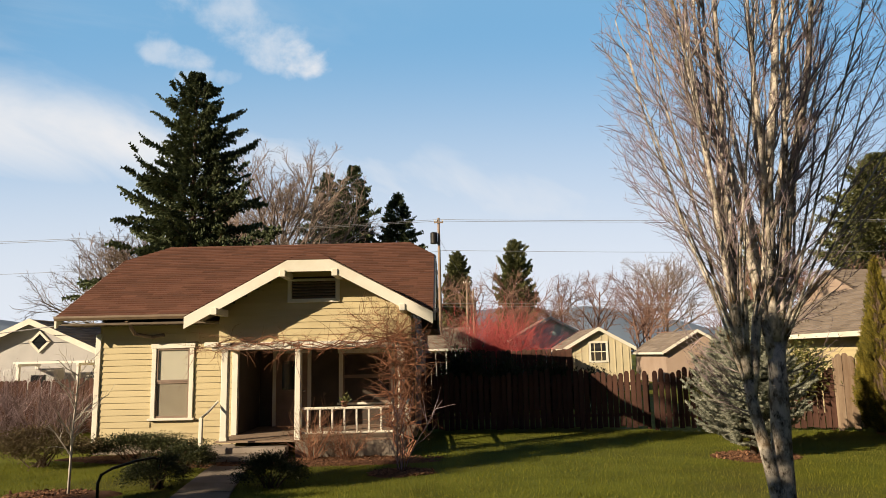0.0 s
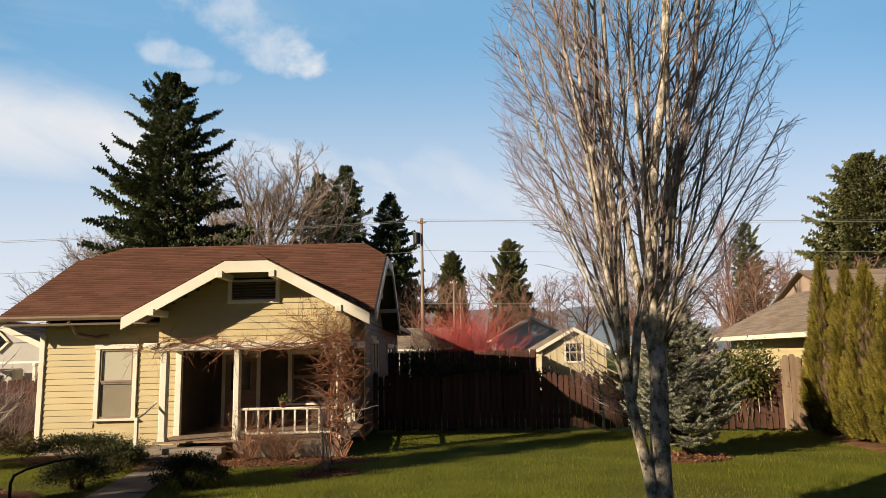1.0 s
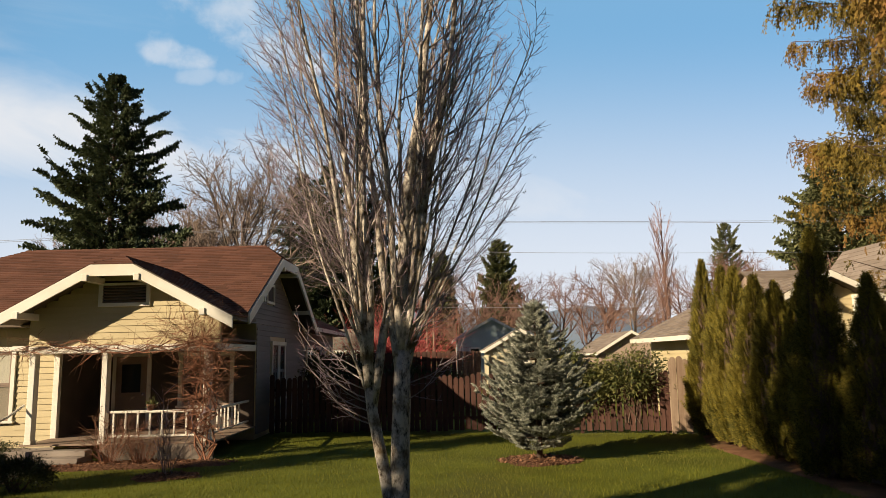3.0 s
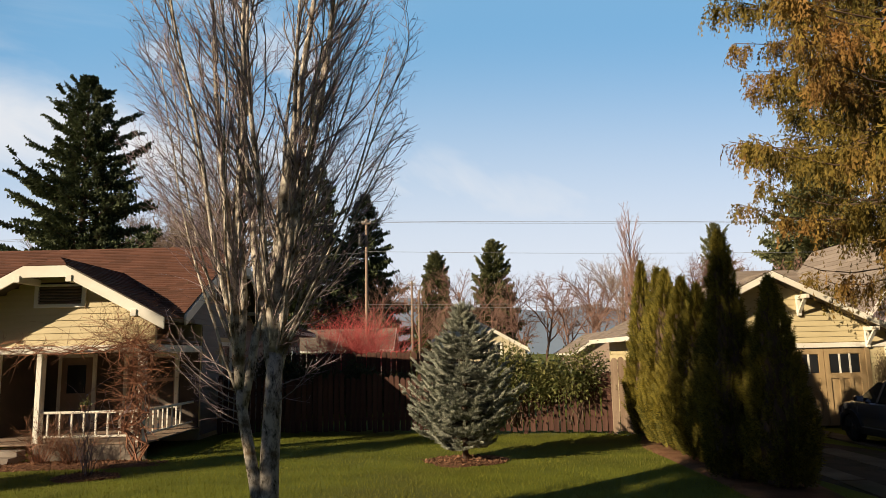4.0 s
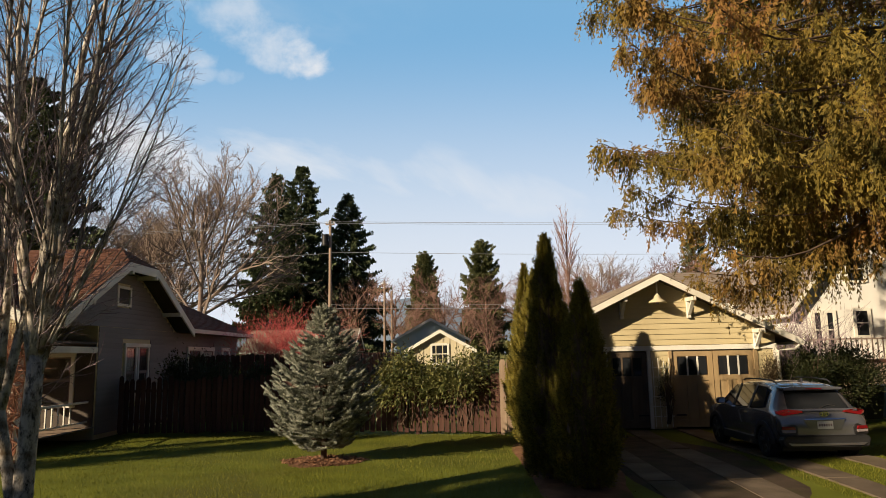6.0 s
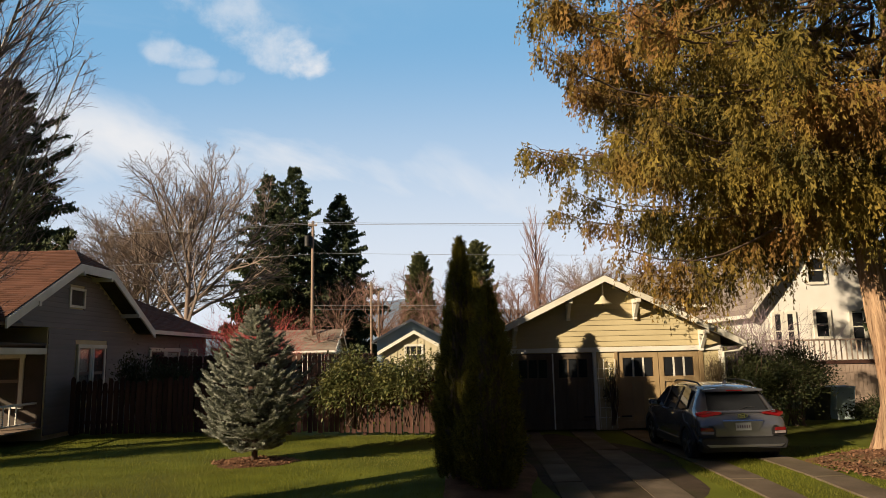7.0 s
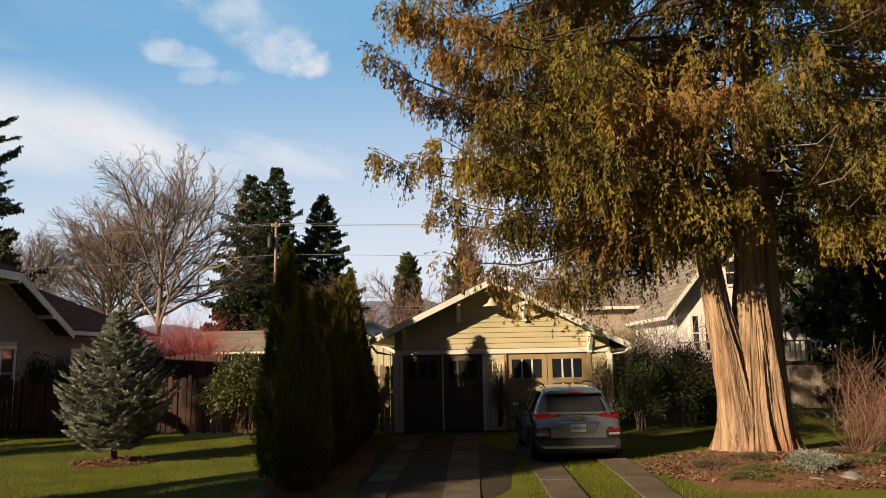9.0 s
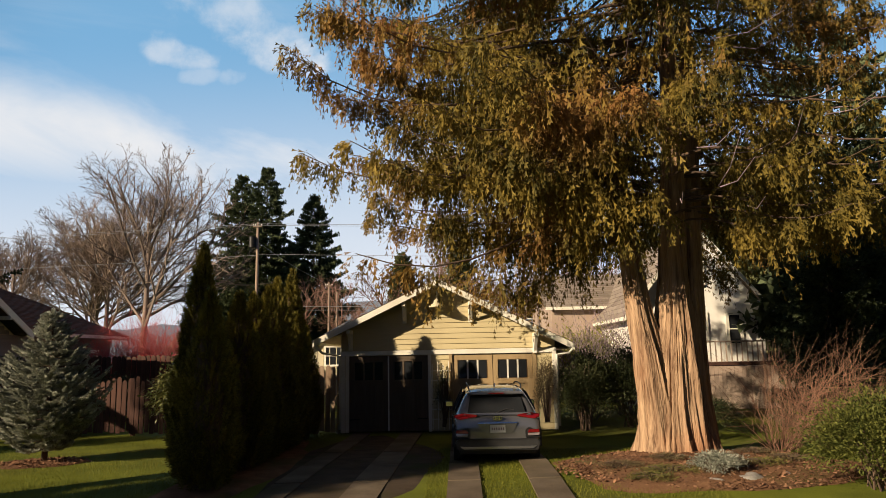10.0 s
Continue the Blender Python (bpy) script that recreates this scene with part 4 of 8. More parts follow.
    w = part("rear_wing", Build().box(XL, XR - 0.01, YB + 0.004, yb, 0.0, 3.3), M_SIDEWALL, h, "clapboard rear wing with the shade put into its grey")
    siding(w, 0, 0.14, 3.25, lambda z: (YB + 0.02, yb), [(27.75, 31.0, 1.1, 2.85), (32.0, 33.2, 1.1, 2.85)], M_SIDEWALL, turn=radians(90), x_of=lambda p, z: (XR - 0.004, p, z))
    for y0, y1, drawn in ((27.8, 29.35, False), (29.4, 30.95, True), (32.05, 33.15, False)):
        sash_window(h, y0, y1, 1.2, 2.62, -0.03, turn=Tr, blind=drawn, width=0.14)
    rb, rs = Build(), Build()
    hx, hy, hz = br - hk, ye - hk, ez + S * hk
    rb.prism([(br, be, ez), (br, ye, ez), (hx, hy, hz), (hx, 23.0, hz), (br - 0.6, 26.2, ez + S * 0.6)], (0, 0, -0.09))
    rb.prism([(bl, be, ez), (bl, ye, ez), (hx, hy, hz), (hx, 23.0, hz), (bl + 0.6, 26.2, ez + S * 0.6)], (0, 0, -0.09))
    rb.prism([(bl, ye, ez), (br, ye, ez), (hx, hy, hz)], (0, 0, -0.09))
    r2 = part("rear_roof", rb, M_SOFFIT, h)
    ll = hk * q
    shingles(rs, (br, 0, ez), (0, 1, 0), (-1, 0, S), ll, lambda s: (be - s / q * 0.82, ye - s / q), seed=11)
    shingles(rs, (bl, 0, ez), (0, 1, 0), (1, 0, S), ll, lambda s: (be - s / q * 0.82, ye - s / q), seed=12)
    shingles(rs, (0, ye, ez), (1, 0, 0), (0, -1, S), ll, lambda s: (bl + s / q, br - s / q), seed=13)
    tagged(part("shingles", rs, M_ROOF, r2, "red-brown asphalt shingles in courses"), kind="stuff")
    part("fascia", Build().box(br, br + 0.03, be + 0.06, ye, ez - 0.16, ez - 0.01), M_TRIM, h)
    part("soffit", Build().box(XR, br, be + 0.06, ye, ez - 0.17, ez - 0.13), M_SOFFIT, h)
    # chimney-less attic: close the underside of the roof
    part("attic_floor", Build().box(XL + 0.1, XR - 0.2, YF + 0.3, YB - 0.1, 3.3, 3.34), M_SOFFIT, h)


build_bungalow()


# ---- the garage ----
def build_garage():
    g = thing("garage", (15.9, 24, 0), "pale yellow clapboard double garage with tan carriage doors", "garage")
    YF, YB, XL, XR = 20.6, 28.0, 12.72, 19.1
    PX, PZ, BY = 15.63, 4.46, 19.95
    LX, LZ, RX, RZ = 12.05, 2.74, 19.54, 2.5
    sl, sr = (PZ - LZ) / (PX - LX), (PZ - RZ) / (RX - PX)

    def roof_z(x):
        return PZ - (PX - x) * sl if x < PX else PZ - (x - PX) * sr
    b = Build()
    b.box(XL, XL + 0.12, YF + 0.02, YB, 0, 2.85).box(XR - 0.12, XR, YF + 0.02, YB, 0, 2.5).box(XL + 0.12, XR - 0.12, YB - 0.12, YB, 0, 2.5)
    b.box(XL + 0.12, XR - 0.12, YF + 0.3, YF + 0.34, 0, 2.3)
    b.prism([(XL, YF + 0.02, 2.3), (XR, YF + 0.02, 2.3), (XR, YF + 0.02, roof_z(XR) - 0.1), (PX, YF + 0.02, PZ - 0.12), (XL, YF + 0.02, roof_z(XL) - 0.1)], (0, 0.1, 0))
    b.prism([(XL, YB - 0.12, 2.3), (XR, YB - 0.12, 2.3), (XR, YB - 0.12, roof_z(XR) - 0.1), (PX, YB - 0.12, PZ - 0.12), (XL, YB - 0.12, roof_z(XL) - 0.1)], (0, 0.1, 0))
    b.box(XL + 0.12, 12.86, YF + 0.02, YF + 0.12, 0, 2.3).box(15.34, 15.98, YF + 0.02, YF + 0.12, 0, 2.3).box(18.46, XR - 0.12, YF + 0.02, YF + 0.12, 0, 2.3)
    wall = part("wall", b, M_SIDING, g, "pale yellow painted wall")
    siding(wall, YF + 0.015, 0.05, 2.24, lambda z: (15.42, 15.94), [], M_SIDING)
    siding(wall, YF + 0.015, 0.05, 2.24, lambda z: (18.55, XR - 0.06), [], M_SIDING)
    siding(wall, YF + 0.015, 2.4, 4.35, lambda z: (max(XL + 0.02, PX - (PZ - 0.1 - z) / sl), min(XR - 0.02, PX + (PZ - 0.1 - z) / sr)), [], M_SIDING)
    siding(wall, 0, 0.1, 2.8, lambda z: (YF, YB), [], M_SIDING, turn=radians(-90), x_of=lambda p, z: (XL - 0.002, YB + YF - p, z))
    part("head_board", Build().chamfered(XL - 0.02, XR + 0.02, YF - 0.05, YF + 0.02, 2.24, 2.38, 0.008), M_TRIM, g, "cream painted band over the doors")
    for x in (XL - 0.02, XR - 0.1):
        part("corner_board", Build().chamfered(x, x + 0.12, YF - 0.04, YF + 0.03, 0, 2.24, 0.008), M_TRIM, g, "cream painted corner board")
    for x0, x1 in ((12.84, 12.94), (15.3, 15.4), (15.93, 16.03), (18.42, 18.54)):
        part("door_jamb", Build().chamfered(x0, x1, YF - 0.03, YF + 0.1, 0, 2.24, 0.006), M_TRIM if x0 < 15.5 else M_DOOR, g)
    # carriage doors
    for x0, x1 in ((12.95, 14.11), (14.13, 15.29), (16.04, 17.22), (17.24, 18.41)):
        # the left pair is a darker brown than the right
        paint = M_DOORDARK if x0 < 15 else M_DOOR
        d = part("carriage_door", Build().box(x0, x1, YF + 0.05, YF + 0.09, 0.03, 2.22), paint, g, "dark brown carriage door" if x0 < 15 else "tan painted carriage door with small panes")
        f = Build()
        w = x1 - x0
        y0, y1 = YF + 0.015, YF + 0.05
        f.box(x0, x0 + 0.14, y0, y1, 0.03, 2.22).box(x1 - 0.14, x1, y0, y1, 0.03, 2.22)
        for z0, z1 in ((0.03, 0.25), (1.36, 1.5), (2.06, 2.22)):
            f.box(x0 + 0.14, x1 - 0.14, y0, y1, z0, z1)
        part("door_frame", f, paint, d)
        for k in range(2):
            xm = x0 + 0.14 + (w - 0.28) * (k + 1) / 3
            part("mullion", Build().box(xm - 0.05, xm + 0.05, y0 - 0.0, y1, 0.25, 1.36), paint, d)
            part("mullion", Build().box(xm - 0.025, xm + 0.025, y0 + 0.002, y1, 1.5, 2.06), M_TRIM if x0 > 15 else paint, d)
        for k in range(3):
            a = x0 + 0.14 + (w - 0.28) * k / 3
            part("pane", Build().box(a + 0.03, a + (w - 0.28) / 3 - 0.03, YF + 0.03, YF + 0.045, 1.52, 2.04), M_GLASS, d)
        part("hinge", Build().box(x0 + 0.02 if x0 in (12.95, 16.04) else x1 - 0.32, x0 + 0.32 if x0 in (12.95, 16.04) else x1 - 0.02, y0 - 0.012, y0, 0.36, 0.4), M_METAL, d)
    part("astragal", Build().box(14.1, 14.14, YF - 0.005, YF + 0.012, 0.03, 2.22), M_TRIM, g, "cream painted door edge")
    # roof
    deck, sh = Build(), Build()
    deck.prism([(LX, BY, LZ), (PX, BY, PZ), (RX, BY, RZ), (RX, BY, RZ - 0.09), (PX, BY, PZ - 0.1), (LX, BY, LZ - 0.09)], (0, YB + 0.5 - BY, 0))
    roof = part("roof", deck, M_SOFFIT, g, "brown underside boards of the roof")
    shingles(sh, (LX, 0, LZ), (0, 1, 0), (1, 0, sl), math.hypot(PX - LX, PZ - LZ), lambda s: (BY, YB + 0.5), seed=21)
    shingles(sh, (RX, 0, RZ), (0, 1, 0), (-1, 0, sr), math.hypot(RX - PX, PZ - RZ), lambda s: (BY, YB + 0.5), seed=22)
    tagged(part("shingles", sh, M_ROOF_GREY, roof, "weathered grey-tan asphalt shingles"), kind="stuff")
    d = 0.2
    for p, r in (((LX - 0.03, LZ), (PX, PZ)), ((PX, PZ), (RX + 0.03, RZ))):
        bb = Build()
        bb.prism([(p[0], BY - 0.005, p[1] - 0.02), (r[0], BY - 0.005, r[1] - 0.02), (r[0], BY - 0.005, r[1] - d), (p[0], BY - 0.005, p[1] - d)], (0, -0.05, 0))
        part("barge_board", bb, M_TRIM, g, "cream painted barge board")
    part("fascia", Build().box(LX - 0.03, LX, BY, YB + 0.5, LZ - 0.16, LZ - 0.01), M_TRIM, g)
    part("fascia", Build().box(RX, RX + 0.03, BY, YB + 0.5, RZ - 0.16, RZ - 0.01), M_TRIM, g)
    # knee braces
    for x in (13.0, 14.62, 16.6, 18.5):
        zt = roof_z(x) - 0.2
        br = Build()
        br.chamfered(x - 0.06, x + 0.06, BY + 0.02, YF, zt - 0.12, zt, 0.01)
        br.chamfered(x - 0.06, x + 0.06, YF - 0.1, YF - 0.01, zt - 0.6, zt - 0.12, 0.01)
        m = Matrix.Translation((x, YF - 0.06, zt - 0.52)) @ Matrix.Rotation(radians(45), 4, "X")
        br.box(-0.045, 0.045, -0.03, 0.03, 0, 0.62, m)
        part("knee_brace", br, M_TRIM, g, "cream painted knee brace")
    # gutter return and downspout
    part("downspout", Build().tube([(RX, BY + 0.1, RZ - 0.16), (RX - 0.1, BY + 0.2, RZ - 0.28), (XR + 0.05, YF - 0.03, RZ - 0.32), (XR + 0.05, YF - 0.03, 0.1)], 0.035, 8), M_TRIM, g, "cream painted downspout", True)
    part("downspout", Build().tube([(LX, BY + 0.1, LZ - 0.2), (LX + 0.15, BY + 0.3, LZ - 0.4), (XL - 0.05, YF - 0.02, LZ - 0.5), (XL - 0.05, YF - 0.02, 0.1)], 0.035, 8), M_TRIM, g, "", True)
    # bell-shaped lamp under the peak
    lamp = thing("gable_lamp", (15.6, 20.2, 3.62), "cream enamel bell-shaped lamp hanging under the gable peak", "lamp")
    part("stem", Build().tube([(15.6, 20.2, 4.3), (15.6, 20.2, 3.82)], [0.02, 0.03], 8), M_TRIM, lamp)
    part("shade", Build().lathe([(0.03, 0.25), (0.07, 0.21), (0.11, 0.12), (0.22, 0.05), (0.26, 0.0), (0.235, 0.0), (0.1, 0.07)], (15.6, 20.2, 3.62), 24), M_CREAMHOUSE, lamp, "cream enamel shade", True)
    part("bulb", Build().lathe([(0.01, -0.05), (0.045, -0.02), (0.04, 0.03), (0.02, 0.06)], (15.6, 20.2, 3.62), 12), M_CLEARLENS, lamp, "", True)
    # trellis
    t = thing("trellis", (15.7, 20.5, 0), "thin wooden trellis with a climbing shrub between the doors", "trellis")
    for i in range(4):
        part("slat", Build().box(15.42 + i * 0.16, 15.44 + i * 0.16, 20.5, 20.52, 0.05, 1.95 + 0.08 * (i % 2)), M_TRIM, t)
    for i in range(6):
        part("slat", Build().box(15.36, 15.98, 20.52, 20.535, 0.35 + i * 0.28, 0.37 + i * 0.28), M_TRIM, t)


build_garage()


# ---- plants ----
def arr(v):
    return np.array(v, float)


def turned(d, axis, angle):
    return Matrix.Rotation(angle, 3, axis) @ d


def conifer(name, at, H, R, mat, label, seed, branches=170, per=20, size=0.55, droop=0.25, power=0.85, z_low=0.06, lift=0.35, trunk_r=0.28, template=None, gap=0.0, bark=None, group="", width=1.0, lean=(0, 0), skirt=1.0, ragged=0.2):
    """A tapered trunk with limbs in whorls; every limb is a pointed plume of needle sprays with a rising tip."""
    rnd = np.random.default_rng(seed)
    root = thing(name, at, label, "tree", group)
    x0, y0, z0 = at
    pts = [(x0 + lean[0] * k * k, y0 + lean[1] * k * k, z0 - 0.1 + (H - 0.02) * k) for k in np.linspace(0, 1, 9)]
    part("trunk", Build().tube(pts, [trunk_r * (1 - 0.95 * k) + 0.015 for k in np.linspace(0, 1, 9)], 8), bark or M_FIRBARK, root, "", True)
    tv, tt = template or brush(3, 3, 0.42, 0.34)
    P, F, U, S = [], [], [], []
    limbs = Build()
    lump = [rnd.uniform(0, 6.28) for _ in range(6)]
    for i in range(branches):
        h = z_low + (1 - z_low) * ((i + rnd.random() * 0.8) / branches) ** 0.9
        h = min(h, 0.985)
        az = i * 2.39996 + rnd.uniform(-0.5, 0.5)
        L = R * max(1 - h, 0.02) ** power * rnd.uniform(0.9 - 1.4 * ragged, 1 + 0.7 * ragged)
        L *= 1 + 0.16 * math.sin(2 * az + lump[0] + 7 * h) + 0.12 * math.sin(3 * az + lump[1] - 11 * h)
        if rnd.random() < gap:
            L *= 0.5
        L *= min(1.0, skirt + h * 2.2) * min(1.0, 0.12 + (1 - h) / 0.1)
        out = arr((math.cos(az), math.sin(az), 0))
        tilt = lift * (2 * h - 0.7) + rnd.uniform(-0.12, 0.12)
        rise = rnd.uniform(0.1, 0.34)
        base = arr((x0 + lean[0] * h * h, y0 + lean[1] * h * h, z0 + H * h))
        q = np.linspace(0, 1, 5)
        path = [base + out * L * t + arr((0, 0, L * (tilt * t - droop * t * t + rise * t ** 3))) for t in q]
        limbs.tube(path, [trunk_r * 0.22 * (1 - h) * (1 - 0.8 * t) + 0.004 + 0.0006 * R for t in q], 4, False)
        k = max(4, int(per * (0.35 + 0.65 * L / R)))
        s = 0.14 + 0.86 * rnd.random(k) ** 0.8
        side = rnd.choice([-1, 1], k)
        turn = side * rnd.uniform(0.05, 0.95, k) * (1.15 - 0.75 * s)
        ang = az + turn
        pos = base + out * (L * s)[:, None]
        pos[:, 2] += L * (tilt * s - droop * s * s + rise * s ** 3)
        climb = tilt - 2 * droop * s + 3 * rise * s * s
        f = np.stack([np.cos(ang), np.sin(ang), climb * 0.7 + rnd.uniform(-0.45, 0.35, k)], 1)
        sz = size * rnd.uniform(0.6, 1.2, k) * (0.32 + 0.68 * (1 - h)) * (1.15 - 0.5 * s)
        spread = 0.26 * L * (1 - s) * rnd.random(k) * side
        pos[:, 0] += -out[1] * spread
        pos[:, 1] += out[0] * spread
        P.append(pos)
        F.append(f)
        U.append(np.stack([rnd.uniform(-1.4, 1.4, k), rnd.uniform(-1.6, 1.2, k), np.ones(k)], 1))
        S.append(sz)
    k = 14
    zt = rnd.uniform(0.93, 0.99, k)
    P.append(np.stack([np.full(k, x0 + lean[0]), np.full(k, y0 + lean[1]), z0 + H * zt], 1))
    F.append(np.stack([rnd.uniform(-0.7, 0.7, k), rnd.uniform(-0.7, 0.7, k), np.ones(k)], 1))
    U.append(np.stack([rnd.uniform(-1, 1, k), rnd.uniform(-1, 1, k), 0.1 * np.ones(k)], 1))
    S.append(np.full(k, size * 0.32))
    tagged(part("branchwork", limbs, bark or M_FIRBARK, root), kind="stuff")
    Sx = np.concatenate(S)
    V, T = scatter(tv, tt, np.concatenate(P), np.concatenate(F), np.concatenate(U), Sx, Sx * width)
    fast_part("crown", V, T, mat, root)
    return root


def grow(b, rnd, p, d, length, r, level, spec, twigs, thin=0.0035):
    """One bare branch and all that grows on it. spec: a row for each level."""
    kids, angle, ratio, up, bend = spec[level]
    last = level == len(spec) - 1
    n = 1 if last and thin > 0.02 else (2 if last else 4)
    pts, P, D = [p.copy()], p.copy(), d.copy()
    for i in range(n):
        D = (D + Vector((rnd.gauss(0, bend), rnd.gauss(0, bend), rnd.gauss(0, bend) + up))).normalized()
        P = P + D * (length / n)
        pts.append(P.copy())
    end = 0.45 if not last else 0.35
    radii = [r * (1 - (1 - end) * i / n) for i in range(n + 1)]
    target = b if level < 1 else twigs
    target.tube(pts, radii, 8 if level == 0 else (5 if level == 1 else 3), level < 2)
    if last:
        return
    for k in range(kids):
        s = (0.22 if level else 0.3) + (0.78 if level else 0.68) * (k + rnd.random()) / kids
        j = min(int(s * n), n - 1)
        f = s * n - j
        q = pts[j].lerp(pts[j + 1], f)
        t = (pts[j + 1] - pts[j]).normalized()
        ax = t.cross(Vector((rnd.gauss(0, 1), rnd.gauss(0, 1), rnd.gauss(0, 1)))).normalized()
        dd = turned(t, ax, radians(angle) * rnd.uniform(0.65, 1.25))
        grow(b, rnd, q, dd, length * ratio * rnd.uniform(0.65, 1.15) * (1.15 - 0.55 * s), max(radii[j] * 0.62, thin), level + 1, spec, twigs, thin)


def bare_tree(name, at, trunk_len, r, spec, mat, twig_mat, label, seed, lean=(0, 0), category="tree", group="", thin=0.0035):
    rnd = random.Random(seed)
    root = thing(name, at, label, category, group)
    b, tw = Build(), Build()
    grow(b, rnd, Vector(at) + Vector((0, 0, -0.1)), Vector((lean[0], lean[1], 1)).normalized(), trunk_len, r, 0, spec, tw, thin)
    part("trunk", b, mat, root, "", True)
    if tw.v:
        tagged(part("twig_growth", tw, twig_mat, root), kind="stuff")
    return root


def build_birch():
    """A vase of upright stems, forked near the ground; side branches arch up to an oval outline and end in fine twigs."""
    rnd = random.Random(11)
    base = Vector((4.0, 8.85, 0))
    root = thing("birch_tree", base, "tall bare multi-stemmed tree with pale lichened bark", "tree")
    branches, twigs, tufts = Build(), Build(), []

    def reach(z):
        """Radius of the crown's outline at a height."""
        return float(np.interp(z, (1.2, 2.2, 2.9, 3.8, 5.0, 6.5, 8.0, 9.4), (0.75, 0.95, 1.15, 1.5, 1.82, 1.98, 1.75, 0.9)))

    def outside(p, slack):
        away = math.hypot(p.x - base.x - 0.03 * max(0.0, p.z - 4), p.y - base.y)
        return away > reach(p.z) * slack

    def run(b, pts, r0, r1, sides):
        n = len(pts) - 1
        b.tube(pts, [r0 + (r1 - r0) * (i / n) ** 0.8 for i in range(n + 1)], sides)

    def shoot(q, D, L, n, jit, up, slack):
        pp, P = [q.copy()], q.copy()
        for _ in range(n):
            D = (D + Vector((rnd.gauss(0, jit), rnd.gauss(0, jit), rnd.gauss(0, jit * 0.7) + up))).normalized()
            P = P + D * (L / n)
            if len(pp) > 2 and outside(P, slack):
                break
            pp.append(P.copy())
        return pp

    STEP, ANGLE = (0.27, 0.12, 0.105), ((24, 46), (24, 52), (28, 65))
    LENGTH, RISE = ((0.7, 2.2), (0.16, 0.6), (0.06, 0.19)), (0.115, 0.08, 0.05)

    def side_twigs(pts, r, level, start=0.08):
        total = sum((b - a).length for a, b in zip(pts, pts[1:]))
        count = int(total / STEP[level])
        for k in range(count):
            s = start + (1 - start) * (k + rnd.random()) / count
            j = min(int(s * (len(pts) - 1)), len(pts) - 2)
            q = pts[j].lerp(pts[j + 1], s * (len(pts) - 1) - j)
            if level == 0 and (q.z < 2.3 or (q.z < 3.6 and rnd.random() < 0.5)):
                continue
            t = (pts[j + 1] - pts[j]).normalized()
            away = Vector((q.x - base.x, q.y - base.y, 0))
            out = away.normalized() if away.length > 0.15 else Vector((0, 0, 0))
            ax = t.cross(out * (1.2, 0.5, 0.2)[level] + Vector((rnd.gauss(0, 1), rnd.gauss(0, 1), rnd.gauss(0, 0.3))))
            if ax.length < 0.05:
                continue
            D = turned(t, ax.normalized(), radians(rnd.uniform(*ANGLE[level])))
            L = rnd.uniform(*LENGTH[level]) * (1.1 - 0.4 * s)
            pp = shoot(q, D, L, (7, 4, 2)[level], (0.11, 0.14, 0.15)[level], RISE[level], (1.0, 1.06, 1.1)[level])
            if len(pp) < 2:
                continue
            rr = (max(0.007, min(0.018, r * 0.24)), 0.0046, 0.0026)[level]
            run((branches, twigs, twigs)[level], pp, rr, rr * 0.4, (5, 3, 3)[level])
            if level < 2:
                side_twigs(pp, rr, level + 1)
            if level == 0:
                tufts.extend((pp[1], pp[len(pp) // 2]))
            elif level == 1 and rnd.random() < 0.2:
                tufts.append(pp[len(pp) // 2])
    fork_l = [base + Vector((0.0, 0.0, -0.15)), base + Vector((-0.02, 0, 0.35)), base + Vector((-0.12, -0.02, 0.9)), base + Vector((-0.26, -0.03, 1.6)), base + Vector((-0.33, -0.02, 2.3))]
    fork_r = [base + Vector((0.05, 0.02, -0.15)), base + Vector((0.06, 0.02, 0.4)), base + Vector((0.07, 0.03, 1.0)), base + Vector((0.1, 0.03, 1.7)), base + Vector((0.12, 0.04, 2.4))]
    part("stem", Build().tube(fork_l, [0.1, 0.085, 0.074, 0.068, 0.062], 12), M_BARK, root, "", True)
    part("stem", Build().tube(fork_r, [0.155, 0.128, 0.12, 0.112, 0.095], 12), M_BARK, root, "", True)
    # main stems: fork, height of the parting, bearing, lean and thickness
    plan = ((0, 1.9, 175, 7, 0.062), (0, 2.2, 100, 3, 0.07), (0, 2.25, 215, 11, 0.05), (0, 2.1, 160, 15, 0.042), (0, 1.7, 190, 20, 0.034), (0, 2.0, 240, 17, 0.036), (0, 2.2, 130, 12, 0.045), (1, 2.35, 190, 2, 0.088), (1, 2.3, 20, 5, 0.078), (1, 2.2, 330, 9, 0.06), (1, 2.0, 60, 11, 0.055), (1, 1.8, 5, 16, 0.045), (1, 2.25, 280, 7, 0.05), (1, 2.1, 300, 18, 0.034), (1, 2.35, 90, 8, 0.058), (1, 2.1, 10, 25, 0.036), (1, 2.3, 35, 21, 0.034), (0, 2.28, 185, 25, 0.03), (1, 2.2, 345, 30, 0.03), (0, 1.65, 5, 5, 0.055), (1, 1.95, 185, 7, 0.06), (0, 2.1, 20, 3, 0.05))
    for which, z, az, tilt, r in plan:
        f = (fork_l, fork_r)[which]
        j = max(i for i in range(4) if f[i].z <= z)
        q = f[j].lerp(f[j + 1], (z - f[j].z) / (f[j + 1].z - f[j].z))
        a, th = radians(az + rnd.uniform(-8, 8)), radians(tilt * 0.95 + 1)
        D = Vector((math.cos(a) * math.sin(th), math.sin(a) * math.sin(th), math.cos(th)))
        pp = shoot(q, D, rnd.uniform(6.2, 7.2) if tilt < 13 else rnd.uniform(4.6, 5.6), 14, 0.045, 0.032, 0.97)
        st = Build()
        r *= 1.15 if tilt < 8 else (0.9 if tilt < 13 else 0.62)
